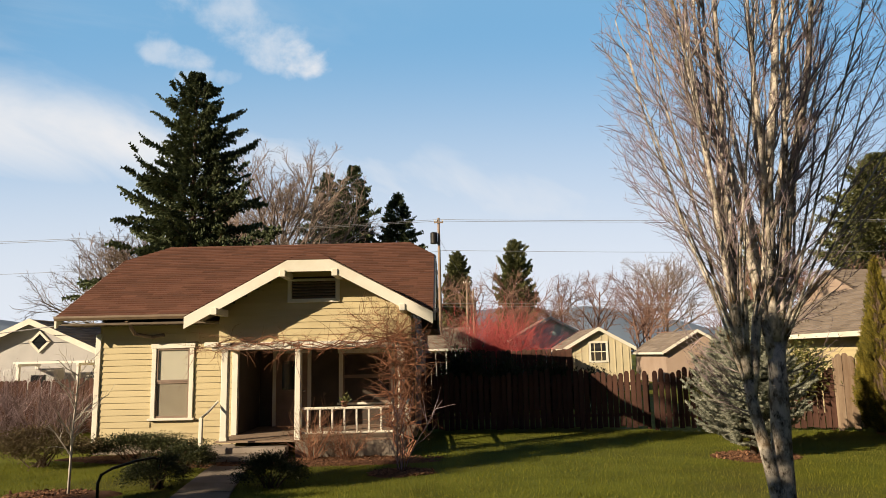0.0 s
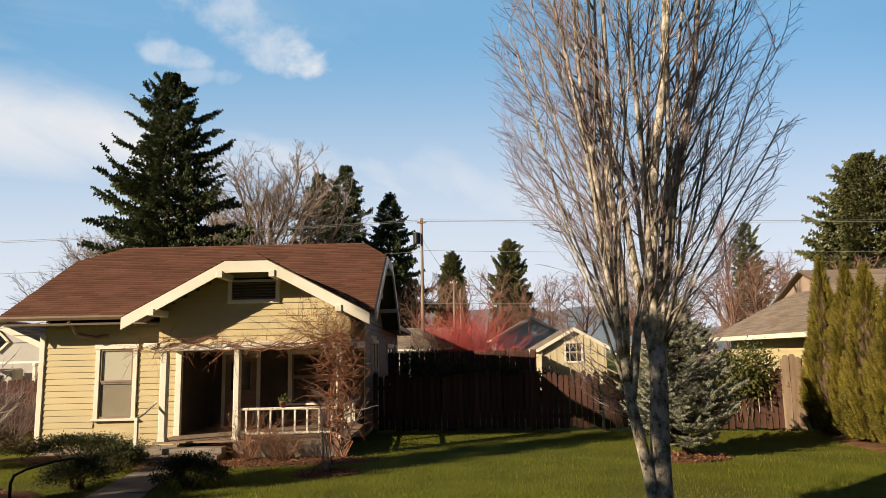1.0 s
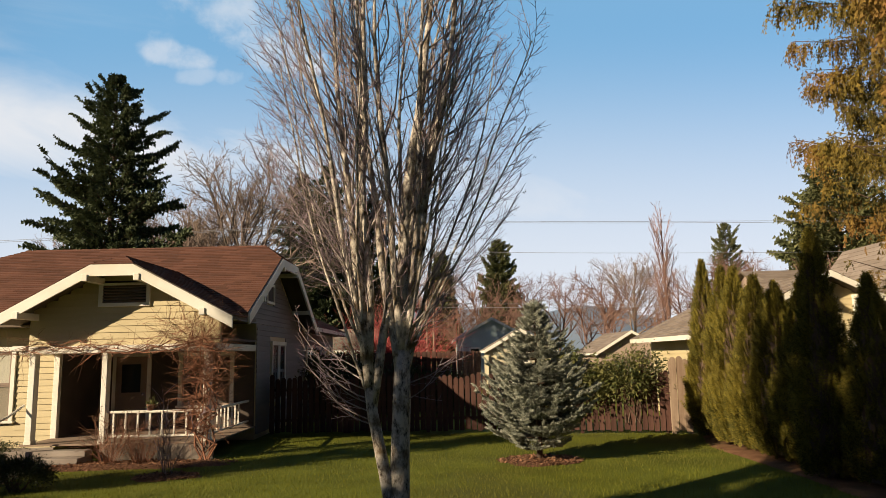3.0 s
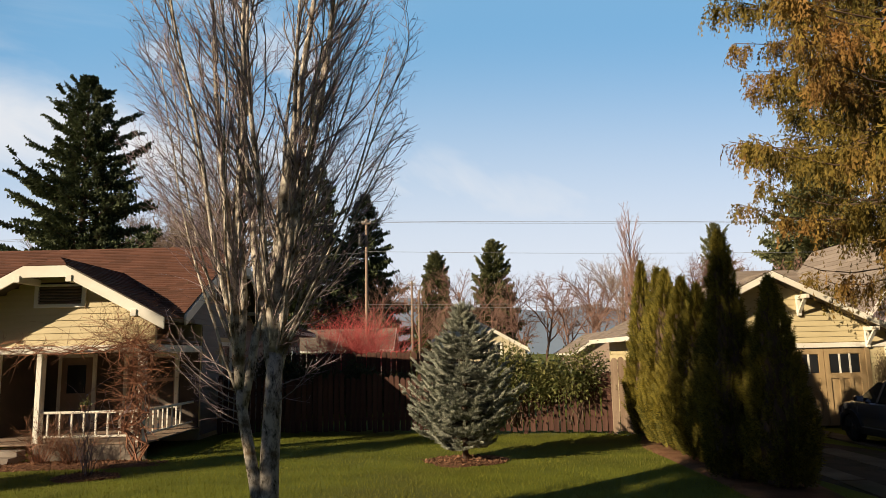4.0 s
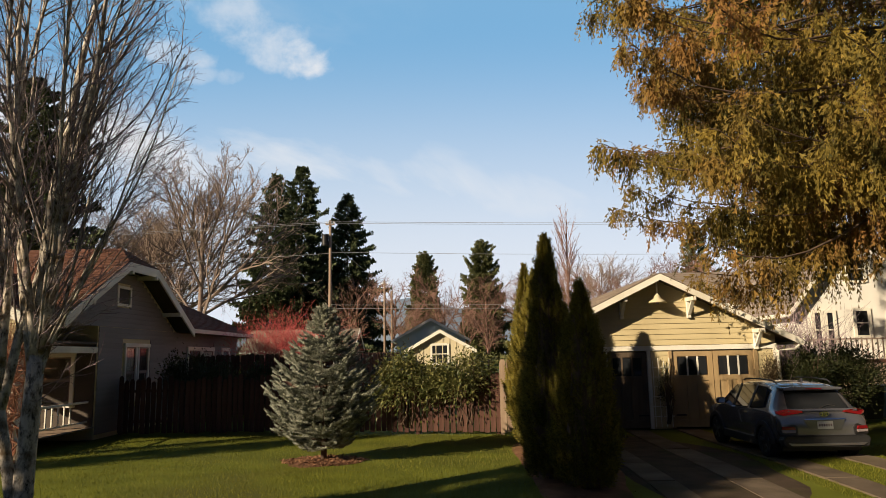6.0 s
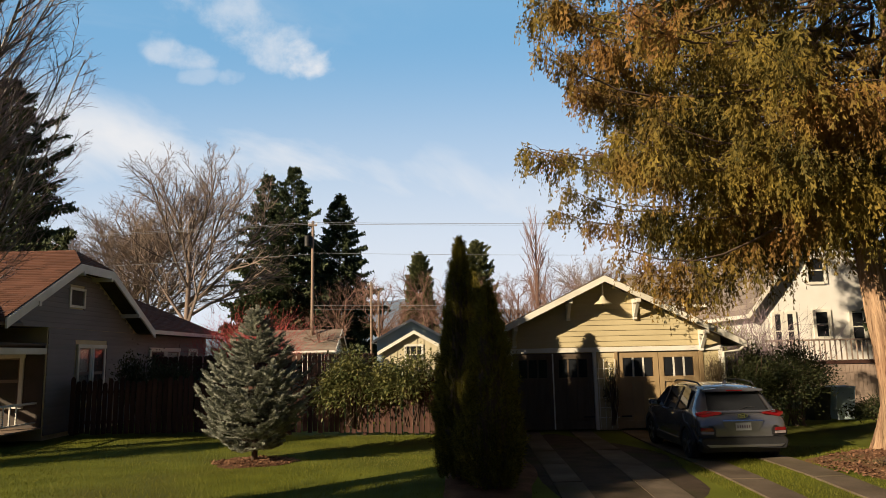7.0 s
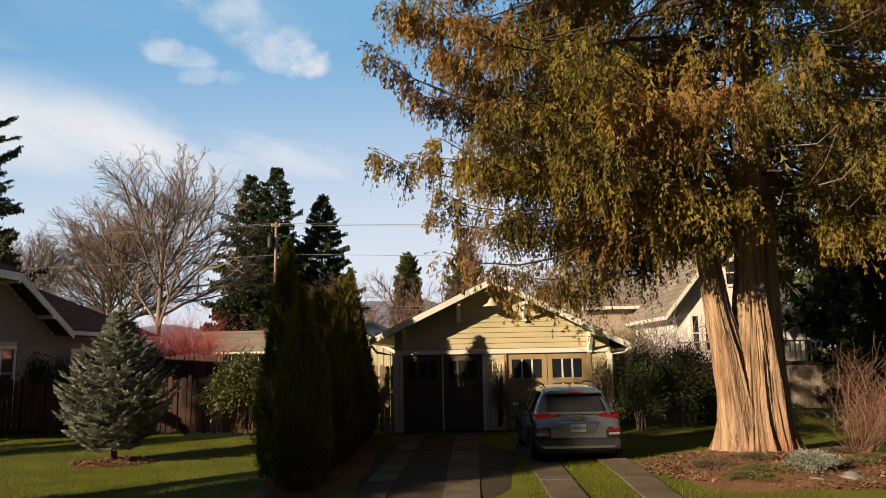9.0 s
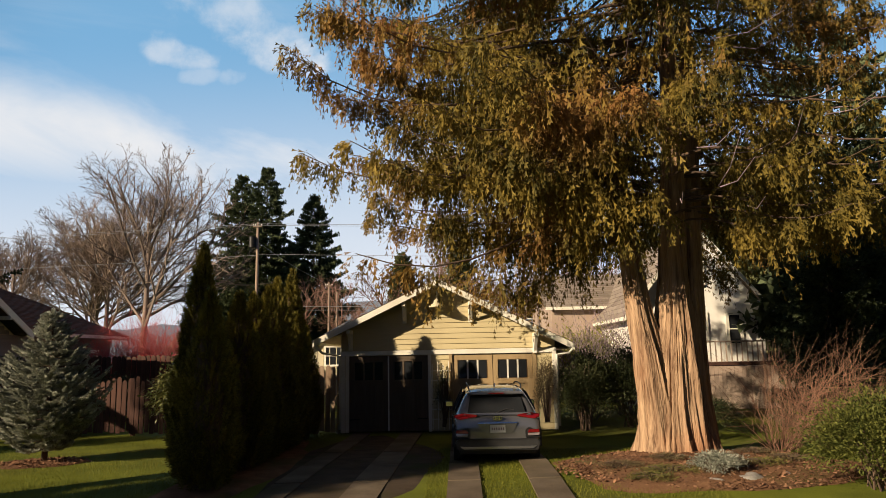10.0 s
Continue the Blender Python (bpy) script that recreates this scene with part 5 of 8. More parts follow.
        run(st, pp, r * 1.05, 0.007, 9)
        part("stem", st, M_BARK, root, "", True)
        side_twigs(pp, r, 0, 0.04)
        for _ in range(60):
            s = rnd.random() * 0.9
            jj = min(int(s * (len(pp) - 1)), len(pp) - 2)
            tufts.append(pp[jj].lerp(pp[jj + 1], s * (len(pp) - 1) - jj) + Vector((rnd.gauss(0, r * 0.7), rnd.gauss(0, r * 0.7), 0)))
    # low side branches that sweep out and up
    for a, z, L in ((190, 1.75, 1.25), (175, 1.6, 1.1), (205, 1.85, 1.2), (165, 1.95, 1.0), (220, 1.7, 0.9), (185, 2.05, 1.3), (10, 1.9, 0.9), (150, 1.5, 0.7), (195, 1.45, 0.8), (340, 1.7, 0.8)):
        ar = radians(a)
        left = 90 < a < 270
        P = base + Vector((-0.28 if left else 0.1, 0, z))
        pp = shoot(P, Vector((math.cos(ar), math.sin(ar), 0.25)).normalized(), L, 7, 0.09, 0.15, 2.0)
        run(branches, pp, 0.011, 0.003, 5)
        side_twigs(pp, 0.012, 1)
    tagged(part("branchwork", branches, M_BRANCH, root, "", True), kind="stuff")
    tagged(part("twig_growth", twigs, M_TWIG, root, "fine reddish-brown twigs"), kind="stuff")
    n = len(tufts)
    rn = np.random.default_rng(5)
    pos = np.array([tuple(p) for p in tufts]) + rn.normal(0, 0.02, (n, 3))
    tv, tt = brush(2, 5, 0.6)
    V, T = scatter(tv, tt, pos, rn.normal(0, 1, (n, 3)), rn.normal(0, 1, (n, 3)), rn.uniform(0.03, 0.085, n))
    tagged(fast_part("lichen_growth", V, T, M_LICHEN, root, "ochre lichen tufts on the bark"), kind="stuff")


build_birch()


def build_cedar():
    rn = np.random.default_rng(21)
    rnd = random.Random(21)
    base = Vector((20.62, 14.3, 0.12))
    root = thing("cedar_tree", base, "huge old cedar with fluted reddish bark and drooping olive sprays", "tree")

    def stem(keys, flare, seed, n, rows):
        """A fluted stem through keys of (height, x, y, radius), flaring at its foot."""
        r_ = random.Random(seed)
        ph = [r_.uniform(0, 6.28) for _ in range(9)]
        b = Build()
        K = np.array(keys, float)
        zs = K[0, 0] + (K[-1, 0] - K[0, 0]) * (np.arange(rows) / (rows - 1)) ** 1.6
        for z in zs:
            x, y, r = (float(np.interp(z, K[:, 0], K[:, c])) for c in (1, 2, 3))
            fl = max(0.0, 1 - z / 1.5)
            k = z / 8
            for j in range(n):
                a = 2 * math.pi * j / n
                tw = a + 0.3 * k
                c, s = math.cos(tw), math.sin(tw)
                w = 1.05 + 0.07 * math.sin(5 * tw + ph[0]) + 0.06 * math.sin(8 * tw + ph[1] + k) + 0.04 * math.sin(13 * tw + ph[2] + 3 * k)
                w -= 0.2 * abs(noise.noise(Vector((c * 4, s * 4, z * 0.35 + seed)))) + 0.2 * abs(noise.noise(Vector((c * 11, s * 11, z * 0.5 + seed))))
                w += 0.06 * noise.noise(Vector((c * 26, s * 26, z * 0.9)))
                w += flare * fl ** 2.0 * (0.22 + 0.34 * max(0, math.sin(4 * a + ph[4])) + 0.2 * max(0, math.sin(7 * a + ph[5])))
                b.v.append((x + r * w * math.cos(a), y + r * w * math.sin(a), base.z + z))
        for i in range(rows - 1):
            for j in range(n):
                q = (j + 1) % n
                b.f.append((i * n + j, i * n + q, (i + 1) * n + q, (i + 1) * n + j))
        return b
    part("trunk", stem(((-0.3, 20.62, 14.3, 0.66), (0.6, 20.62, 14.3, 0.63), (1.6, 20.66, 14.3, 0.56), (2.6, 20.72, 14.3, 0.41), (3.6, 20.74, 14.3, 0.29), (5.6, 20.84, 14.3, 0.25), (7.4, 20.93, 14.3, 0.19), (12, 21.0, 14.3, 0.12), (16.5, 21.0, 14.3, 0.03)), 0.85, 3, 220, 70), M_CEDARBARK, root, "fluted red-brown stringy bark", True)
    part("side_stem", stem(((-0.3, 20.3, 14.15, 0.46), (1.0, 20.2, 14.15, 0.4), (2.0, 20.1, 14.18, 0.32), (2.9, 19.95, 14.2, 0.26), (4.3, 19.8, 14.2, 0.21), (6, 19.6, 14.2, 0.19), (9, 19.2, 14.2, 0.05)), 0.5, 5, 110, 44), M_CEDARBARK, root, "second leaning stem", True)
    part("side_stem", stem(((-0.3, 21.0, 14.6, 0.46), (1.0, 21.05, 14.62, 0.42), (2.2, 21.12, 14.68, 0.34), (3.6, 21.24, 14.75, 0.27), (5.5, 21.38, 14.8, 0.23), (8, 21.5, 14.8, 0.17), (12, 21.7, 14.8, 0.04)), 0.5, 7, 110, 44), M_CEDARBARK, root, "third stem behind", True)
    limbs, pale = Build(), Build()
    P, F, U, S = [], [], [], []

    def strand(p, d, L, cnt):
        """A thin branchlet that bends over and hangs, strung with small flat sprays."""
        s = (np.arange(cnt) + rn.random(cnt)) / cnt
        pos = np.array(p) + np.outer(s * L * 0.55, d)
        pos[:, 2] -= 0.85 * L * s * s
        pos += rn.normal(0, 0.03, (cnt, 3))
        f = np.outer(1 - s, d) * rn.uniform(0.3, 1.0, (cnt, 1)) + rn.normal(0, 0.33, (cnt, 3))
        f[:, 2] -= 0.35 + rn.uniform(0.4, 1.7, cnt) * (0.35 + s)
        P.append(pos)
        F.append(f)
        U.append(rn.normal(0, 1, (cnt, 3)) * np.array([1, 1, 0.3]))
        S.append(rn.uniform(0.12, 0.34, cnt))

    def bough(p, az, L, sag, tip, full=1.0, bare=0.25, long=1.0):
        """A limb that sinks and lifts again at its end, with side shoots that carry hanging curtains."""
        n = 9
        pts, dirs = [], []
        a, p = az, Vector(p)
        for k in range(n + 1):
            t = k / n
            pts.append(p.copy())
            a += rnd.gauss(0, 0.07)
            d = Vector((math.cos(a), math.sin(a), 0.12 - sag * math.sin(math.pi * min(1.0, t * 1.15)) + tip * t ** 3)).normalized()
            dirs.append(d)
            p = p + d * (L / n)
        limbs.tube(pts, [0.013 * L ** 0.6 * (1 - 0.88 * k / n) + 0.004 for k in range(n + 1)], 5, False)
        nodes = int(L * 3.9 * full)
        clumps = max(3, int(L * 0.95))
        heart = [bare + (1 - bare) * (c + rnd.uniform(0.15, 0.85)) / clumps for c in range(clumps)]
        heavy = [rnd.uniform(0.55, 1.35) for _ in heart]
        for k in range(nodes):
            c = rnd.randrange(clumps)
            t = min(1.0, max(bare * 0.8, rnd.gauss(heart[c], 0.028 + 0.022 * heavy[c])))
            j = min(int(t * n), n - 1)
            q = pts[j].lerp(pts[j + 1], t * n - j)
            reach = (0.3 + 0.6 * (1 - t)) * rnd.uniform(0.5, 1.2)
            d = Matrix.Rotation((1 if k % 2 else -1) * radians(rnd.uniform(25, 75)), 3, "Z") @ dirs[j]
            e = q + d * reach + Vector((0, 0, -0.12 * reach))
            if rnd.random() < 0.5:
                limbs.tube([q, q.lerp(e, 0.5) + Vector((0, 0, 0.03)), e], [0.009, 0.006, 0.003], 3, False)
            for m in range(3 + int(reach * 3)):
                w = q.lerp(e, (m + rnd.random()) / (3 + int(reach * 3)))
                dd = Matrix.Rotation(rnd.gauss(0, 0.6), 3, "Z") @ d
                ln = long * heavy[c] * rnd.uniform(0.3, 0.9) * (1.2 - 0.45 * t)
                strand(w, dd, ln, int(3 + ln * 8.5))
        strand(pts[-1], dirs[-1], 0.5, 9)
        strand(pts[-2], dirs[-1], 0.5, 9)
        return pts
    # the crown, bough by bough; the long ones reach out over the drive
    count = 122
    for i in range(count):
        h = (i + rnd.random()) / count
        z = 4.9 + 10.4 * h ** 1.1
        az = i * 2.39996 + rnd.uniform(-0.35, 0.35)
        ca, sa = math.cos(az), math.sin(az)
        front = max(0.0, -sa)
        L = (6.6 - 2.6 * front ** 1.5 - 0.13 * max(0.0, z - 7)) * rnd.uniform(0.6, 1.08)
        if ca < -0.35:
            L = (7.6 - 2.3 * front ** 2 - 0.05 * max(0.0, z - 8)) * rnd.uniform(0.74, 1.02)
        elif sa > 0.35:
            L = 7.7 * rnd.uniform(0.72, 1.05)
        z += 1.7 * front ** 1.5 + (0.5 if ca > 0.2 else 0.0)
        bough((base.x + 0.2 + ca * 0.25, base.y + sa * 0.25, z), az, L, rnd.uniform(0.25, 0.62), rnd.uniform(0.2, 0.75), rnd.uniform(0.75, 1.15), rnd.uniform(0.12, 0.3), 1.25 if ca < -0.3 and z < 8 else 1.0)
    for i in range(34):
        az = radians(rnd.uniform(118, 236))
        z = 6.9 + 6.7 * (i + rnd.random()) / 34
        L = (7.7 - 1.4 * max(0.0, -math.sin(az))) * rnd.uniform(0.84, 1.02)
        bough((base.x + 0.25 * math.cos(az), base.y + 0.25 * math.sin(az), z), az, L, rnd.uniform(0.15, 0.4), rnd.uniform(0.2, 0.6), 1.3, 0.35, 1.15)
    for i in range(18):
        az = radians(rnd.uniform(60, 135))
        bough((base.x + 0.25 * math.cos(az), base.y + 0.25 * math.sin(az), 6.8 + 5.4 * (i + rnd.random()) / 18), az, rnd.uniform(6.4, 8.2), rnd.uniform(0.2, 0.45), rnd.uniform(0.2, 0.5), 0.95, 0.35, 1.15)
    # low boughs: out to the open side, over the drive, and the separate sprays before the trunk
    for x1, y1, z0, L, sag, tip, full in ((12.4, 13.2, 7.6, 7.8, 0.35, 0.75, 0.8), (13.0, 14.6, 6.6, 7.6, 0.4, 0.5, 0.8), (14.2, 13.2, 6.0, 6.7, 0.35, 0.4, 0.85), (15.0, 15.8, 5.8, 6.0, 0.3, 0.2, 0.9), (15.8, 16.8, 5.6, 5.6, 0.3, 0.2, 0.9), (16.8, 17.8, 5.4, 5.4, 0.3, 0.2, 0.9), (17.6, 18.4, 5.2, 5.3, 0.3, 0.2, 0.9), (18.6, 18.8, 5.2, 5.0, 0.3, 0.2, 0.9), (16.2, 15.0, 5.3, 4.7, 0.3, 0.3, 0.9), (17.4, 16.6, 5.1, 4.2, 0.3, 0.2, 0.9), (16.6, 12.0, 5.7, 4.6, 0.3, 0.4, 1.0), (17.9, 11.9, 5.3, 3.4, 0.22, 0.5, 1.2), (18.6, 11.2, 5.8, 3.6, 0.25, 0.4, 1.1), (19.6, 16.9, 5.0, 3.2, 0.3, 0.2, 0.9), (21.6, 11.6, 5.9, 2.9, 0.3, 0.4, 1.2), (22.6, 11.6, 5.1, 3.4, 0.5, 0.3, 1.1), (23.6, 12.4, 6.0, 3.8, 0.4, 0.3, 1.0), (20.2, 11.0, 7.2, 3.4, 0.3, 0.3, 1.1), (17.2, 12.6, 5.4, 4.0, 0.25, 0.4, 1.1), (18.4, 12.6, 5.5, 2.8, 0.25, 0.4, 1.2), (17.8, 11.4, 6.3, 4.2, 0.25, 0.4, 1.1), (16.8, 13.2, 5.7, 4.2, 0.25, 0.3, 1.0), (18.2, 13.0, 6.2, 2.9, 0.25, 0.4, 1.2), (18.0, 12.2, 6.9, 3.5, 0.3, 0.4, 1.2), (15.6, 11.2, 6.2, 5.8, 0.25, 0.4, 1.0), (16.2, 10.8, 6.7, 5.6, 0.25, 0.4, 1.0), (15.2, 12.2, 6.0, 5.6, 0.25, 0.4, 1.0), (17.0, 10.8, 7.0, 5.0, 0.3, 0.4, 1.0), (16.0, 12.4, 5.6, 4.9, 0.25, 0.4, 1.1), (18.6, 12.3, 5.3, 2.9, 0.45, 0.5, 1.3), (19.4, 11.9, 5.5, 2.7, 0.5, 0.5, 1.3), (19.9, 12.1, 5.1, 2.4, 0.45, 0.5, 1.3), (17.6, 12.6, 5.0, 3.5, 0.3, 0.4, 1.1), (18.8, 12.8, 4.8, 2.4, 0.35, 0.4, 1.2), (23.2, 13.0, 5.4, 3.2, 0.5, 0.3, 1.2), (24.2, 13.6, 5.6, 4.0, 0.45, 0.3, 1.2), (23.6, 15.4, 5.2, 3.6, 0.5, 0.3, 1.2), (22.4, 12.8, 4.9, 2.4, 0.5, 0.3, 1.2), (25.0, 14.6, 6.0, 4.6, 0.4, 0.3, 1.2), (24.0, 16.4, 5.6, 4.2, 0.4, 0.3, 1.2)):
        az = math.atan2(y1 - base.y, x1 - base.x)
        bough((base.x + 0.3 * math.cos(az), base.y + 0.3 * math.sin(az), z0), az, L, sag, tip, full, 0.35, 1.15)
    # bare dead twigs, bleached by the sun
    for k in range(60):
        a, zt = rnd.uniform(math.pi, 2 * math.pi), rnd.uniform(4.8, 9.8)
        q = Vector((base.x + math.cos(a) * rnd.uniform(1.2, 4.6), base.y + math.sin(a) * rnd.uniform(1.5, 4.0), zt))
        d = Vector((math.cos(a) + rnd.gauss(0, 0.4), math.sin(a) + rnd.gauss(0, 0.4), rnd.uniform(-0.2, 0.3))).normalized()
        L = rnd.uniform(0.5, 1.3)
        pale.tube([q, q + d * L * 0.5 + Vector((0, 0, -0.1)), q + d * L + Vector((0, 0, 0.08))], [0.011, 0.008, 0.003], 4, False)
    tagged(part("branchwork", limbs, M_FIRBARK, root, "", True), kind="stuff")
    tagged(part("deadwood", pale, M_TWIG, root, "bleached dead twigs", True), kind="stuff")
    P_, F_, U_, S_ = (np.concatenate(q) for q in (P, F, U, S))
    tv, tt = feather(2, 0.5, 0.14, 0.36)
    V, T = scatter(tv, tt, P_, F_, U_, S_, S_ * 0.6)
    fast_part("crown", V, T, M_CEDAR, root, "drooping olive and rust sprays")


build_cedar()


def arborvitae(at, H, R, seed, label):
    """A dense narrow column of upright flat sprays on a bare inner stem."""
    rn = np.random.default_rng(seed)
    root = thing("arborvitae", at, label, "tree", "arborvitae row")
    x0, y0, z0 = at
    part("trunk", Build().tube([(x0, y0, z0 - 0.1), (x0, y0, z0 + H * 0.5), (x0, y0, z0 + H * 0.92)], [0.09, 0.06, 0.015], 7), M_FIRBARK, root)
    ks = [0.03, 0.12, 0.25, 0.4, 0.55, 0.7, 0.82, 0.9]
    core = Build().tube([(x0 + 0.05 * math.sin(9 * k + seed), y0 + 0.05 * math.cos(7 * k), z0 + H * k) for k in ks], [R * 0.62 * (0.75 + k if k < 0.25 else (1 - ((k - 0.25) / 0.75) ** 1.3) ** 0.9) for k in ks], 9)
    tagged(part("inner_growth", core, M_FIRBARK, root, "dense brown dead inner twigs"), kind="stuff")

    def prof(h):
        return np.where(h < 0.25, 0.72 + 0.28 * np.sin(h / 0.25 * np.pi / 2), (1 - (np.clip(h - 0.25, 0, 1) / 0.75) ** 1.3) ** 0.9)
    n = int(3300 * H / 4.5 * (R / 0.55))
    h = rn.random(n) ** 1.08
    a = rn.random(n) * 6.283
    ph = rn.random(4) * 6.28
    lump = 1 + 0.1 * np.sin(3 * a + ph[0] + 5 * h) + 0.09 * np.sin(5 * a + ph[1] - 9 * h) + 0.07 * np.sin(14 * h + 2 * a + ph[2])
    r = R * prof(h) * lump * (0.55 + 0.45 * rn.random(n) ** 0.5)
    pos = np.stack([x0 + r * np.cos(a), y0 + r * np.sin(a), z0 + 0.06 + (H - 0.25) * h], 1)
    out = np.stack([np.cos(a), np.sin(a), 0 * a], 1)
    f = out * rn.uniform(0.05, 0.5, (n, 1)) + rn.normal(0, 0.18, (n, 3))
    f[:, 2] += rn.uniform(0.7, 1.4, n)
    tang = np.stack([-np.sin(a), np.cos(a), 0 * a], 1) + rn.normal(0, 0.55, (n, 3))
    s = rn.uniform(0.13, 0.27, n) * (1.1 - 0.4 * h)
    tv, tt = feather(5, 0.26, 0.05, 0.16)
    V, T = scatter(tv, tt, pos, f, tang, s, s * 1.0)
    fast_part("crown", V, T, M_ARBOR, root)
    return root


# the first one, nearly hidden, is added to shade the garage corner
for k, (x, y, H, R) in enumerate(((11.78, 19.75, 3.2, 0.5), (11.6, 18.9, 4.75, 0.52), (11.75, 18.0, 4.45, 0.6), (11.65, 17.0, 4.3, 0.72), (11.7, 16.0, 4.0, 0.74), (11.65, 14.9, 3.75, 0.72), (11.65, 13.8, 3.65, 0.68), (11.3, 12.6, 4.5, 0.53), (11.75, 11.75, 3.55, 0.54))):
    arborvitae((x, y, 0), H, R, 40 + k, "tall narrow golden-green arborvitae in a row" if H > 4.2 else "shorter bushy golden-green arborvitae in a row")

def build_spruce():
    """A young spruce: tiers of level boughs with rising tips, set with short stiff shoots like bottle brushes."""
    rn, rnd = np.random.default_rng(31), random.Random(31)
    at = (6.65, 15.85, 0)
    root = thing("spruce_tree", at, "young blue-grey spruce in a mulch ring", "tree")
    part("trunk", Build().tube([(at[0], at[1], -0.1), (at[0] + 0.02, at[1], 1.6), (at[0], at[1], 3.4)], [0.07, 0.05, 0.008], 10), M_FIRBARK, root, "", True)
    limbs = Build()
    P, F, S = [], [], []

    def shoot(p, d, L):
        """A chain of needle brushes along one shoot."""
        k = max(1, int(round(L / 0.1)))
        for m in range(k):
            P.append(tuple(p + d * (L * m / k)))
            F.append(tuple(d + Vector((rnd.gauss(0, 0.12), rnd.gauss(0, 0.12), rnd.gauss(0.04, 0.1)))))
            S.append(rnd.uniform(0.11, 0.16) * (0.9 if m == k - 1 else 1.0))
    tiers = 19
    for i in range(tiers):
        z = 0.32 + 2.92 * (i / (tiers - 1)) ** 0.96
        R = float(np.interp(z, (0.3, 0.6, 0.9, 1.35, 1.9, 2.4, 2.9, 3.25), (0.75, 1.1, 1.28, 1.24, 0.96, 0.62, 0.3, 0.1)))
        count = 6 + int(R * 6)
        for c in range(count):
            a = 2 * math.pi * (c + rnd.uniform(-0.3, 0.3)) / count + i * 1.1
            L = R * rnd.uniform(0.78, 1.08)
            zz = z + rnd.uniform(-0.06, 0.06)
            sink, rise = rnd.uniform(0.02, 0.2) * (1 - z / 4.5), rnd.uniform(0.12, 0.34)
            q = np.linspace(0, 1, 6)
            pts = [Vector((at[0] + math.cos(a) * L * t, at[1] + math.sin(a) * L * t, zz + L * (0.05 * t - sink * math.sin(2.4 * t) + rise * t ** 3))) for t in q]
            limbs.tube(pts, [0.011 * (1 - 0.75 * t) for t in q], 4, False)
            out = Vector((math.cos(a), math.sin(a), 0.12))
            n = max(3, int(L / 0.085))
            for k in range(n):
                t = 0.22 + 0.78 * (k + rnd.random()) / n
                jj = min(int(t * 5), 4)
                p = pts[jj].lerp(pts[jj + 1], t * 5 - jj)
                for side in (-1, 1):
                    d = (Matrix.Rotation(side * radians(rnd.uniform(32, 68)), 3, "Z") @ out + Vector((0, 0, rnd.uniform(-0.12, 0.32)))).normalized()
                    shoot(p, d, (0.09 + 0.26 * (1 - t)) * rnd.uniform(0.6, 1.15))
                if rnd.random() < 0.45:
                    shoot(p, (out + Vector((0, 0, rnd.uniform(0.4, 0.9)))).normalized(), 0.1)
            shoot(pts[-1] - out * 0.05, (pts[-1] - pts[-2]).normalized(), 0.17)
    for k in range(7):
        shoot(Vector((at[0], at[1], 3.2 + 0.03 * k)), Vector((rnd.gauss(0, 0.35), rnd.gauss(0, 0.35), 1)).normalized(), 0.13)
    tagged(part("branchwork", limbs, M_FIRBARK, root), kind="stuff")
    S_ = np.array(S)
    V, T = scatter(*brush(4, 5, 0.4, 0.26), P, F, rn.normal(0, 1, (len(P), 3)), S_, S_ * 0.95)
    fast_part("crown", V, T, M_SPRUCE, root)


build_spruce()

conifer("fir_tree", (-13.9, 38.3, 0), 18.6, 6.3, M_FIR, "tall dark fir rising behind the house", 51, branches=300, per=48, size=1.15, droop=0.2, power=0.66, trunk_r=0.3, gap=0.14, lift=0.5, ragged=0.32)
for k, (x, y, H, R) in enumerate(((-15.6, 120, 35.5, 9.0), (-20.3, 121, 34.5, 8.6), (-8.3, 125, 31.5, 8.6))):
    conifer("fir_tree", (x, y, 0), H, R, M_FIR, "tall dark fir in the distance", 60 + k, branches=200, per=28, size=3.1, droop=0.25, power=0.66, trunk_r=0.4, group="distant firs", gap=0.1, ragged=0.28)
for k, (x, y, H, R) in enumerate(((19.0, 190, 32.5, 7.4), (3.4, 190, 29.8, 5.4))):
    conifer("cypress_tree", (x, y, 0), H, R, M_FIR_OLIVE, "dense olive-green conifer in the distance", 70 + k, branches=150, per=30, size=4.0, droop=0.1, power=0.62, lift=0.9, trunk_r=0.5, group="distant conifers")
conifer("conifer_tree", (45.5, 72, 0), 22.0, 7.6, M_FIR_OLIVE, "broad olive conifer beyond the garage", 80, branches=260, per=28, size=2.5, droop=0.15, power=0.5, lift=0.6, trunk_r=0.5)
for k, (x, y, H, R) in enumerate(((28.5, 21.5, 8.5, 2.4), (31.5, 24, 10, 2.8), (26.6, 19.0, 5.0, 1.7), (34.5, 22, 9, 2.6), (30, 18.5, 6, 2.0))):
    conifer("fir_tree", (x, y, 0), H, R, M_FIR, "dark evergreen in the shade beyond the cedar", 85 + k, branches=120, per=30, size=0.75, droop=0.15, power=0.6, trunk_r=0.16, group="shaded evergreens")
conifer("conifer_tree", (47, 105, 0), 21, 3.8, M_FIR_OLIVE, "narrow olive conifer in the distance", 81, branches=120, per=24, size=1.8, droop=0.05, power=0.45, lift=0.9, trunk_r=0.4)

OLD = [(15, 44, 0.78, 0.07, 0.045), (10, 38, 0.56, 0.07, 0.09), (7, 38, 0.52, 0.05, 0.13), (4, 42, 0.62, 0.04, 0.16), (0, 0, 0, 0.02, 0.2)]
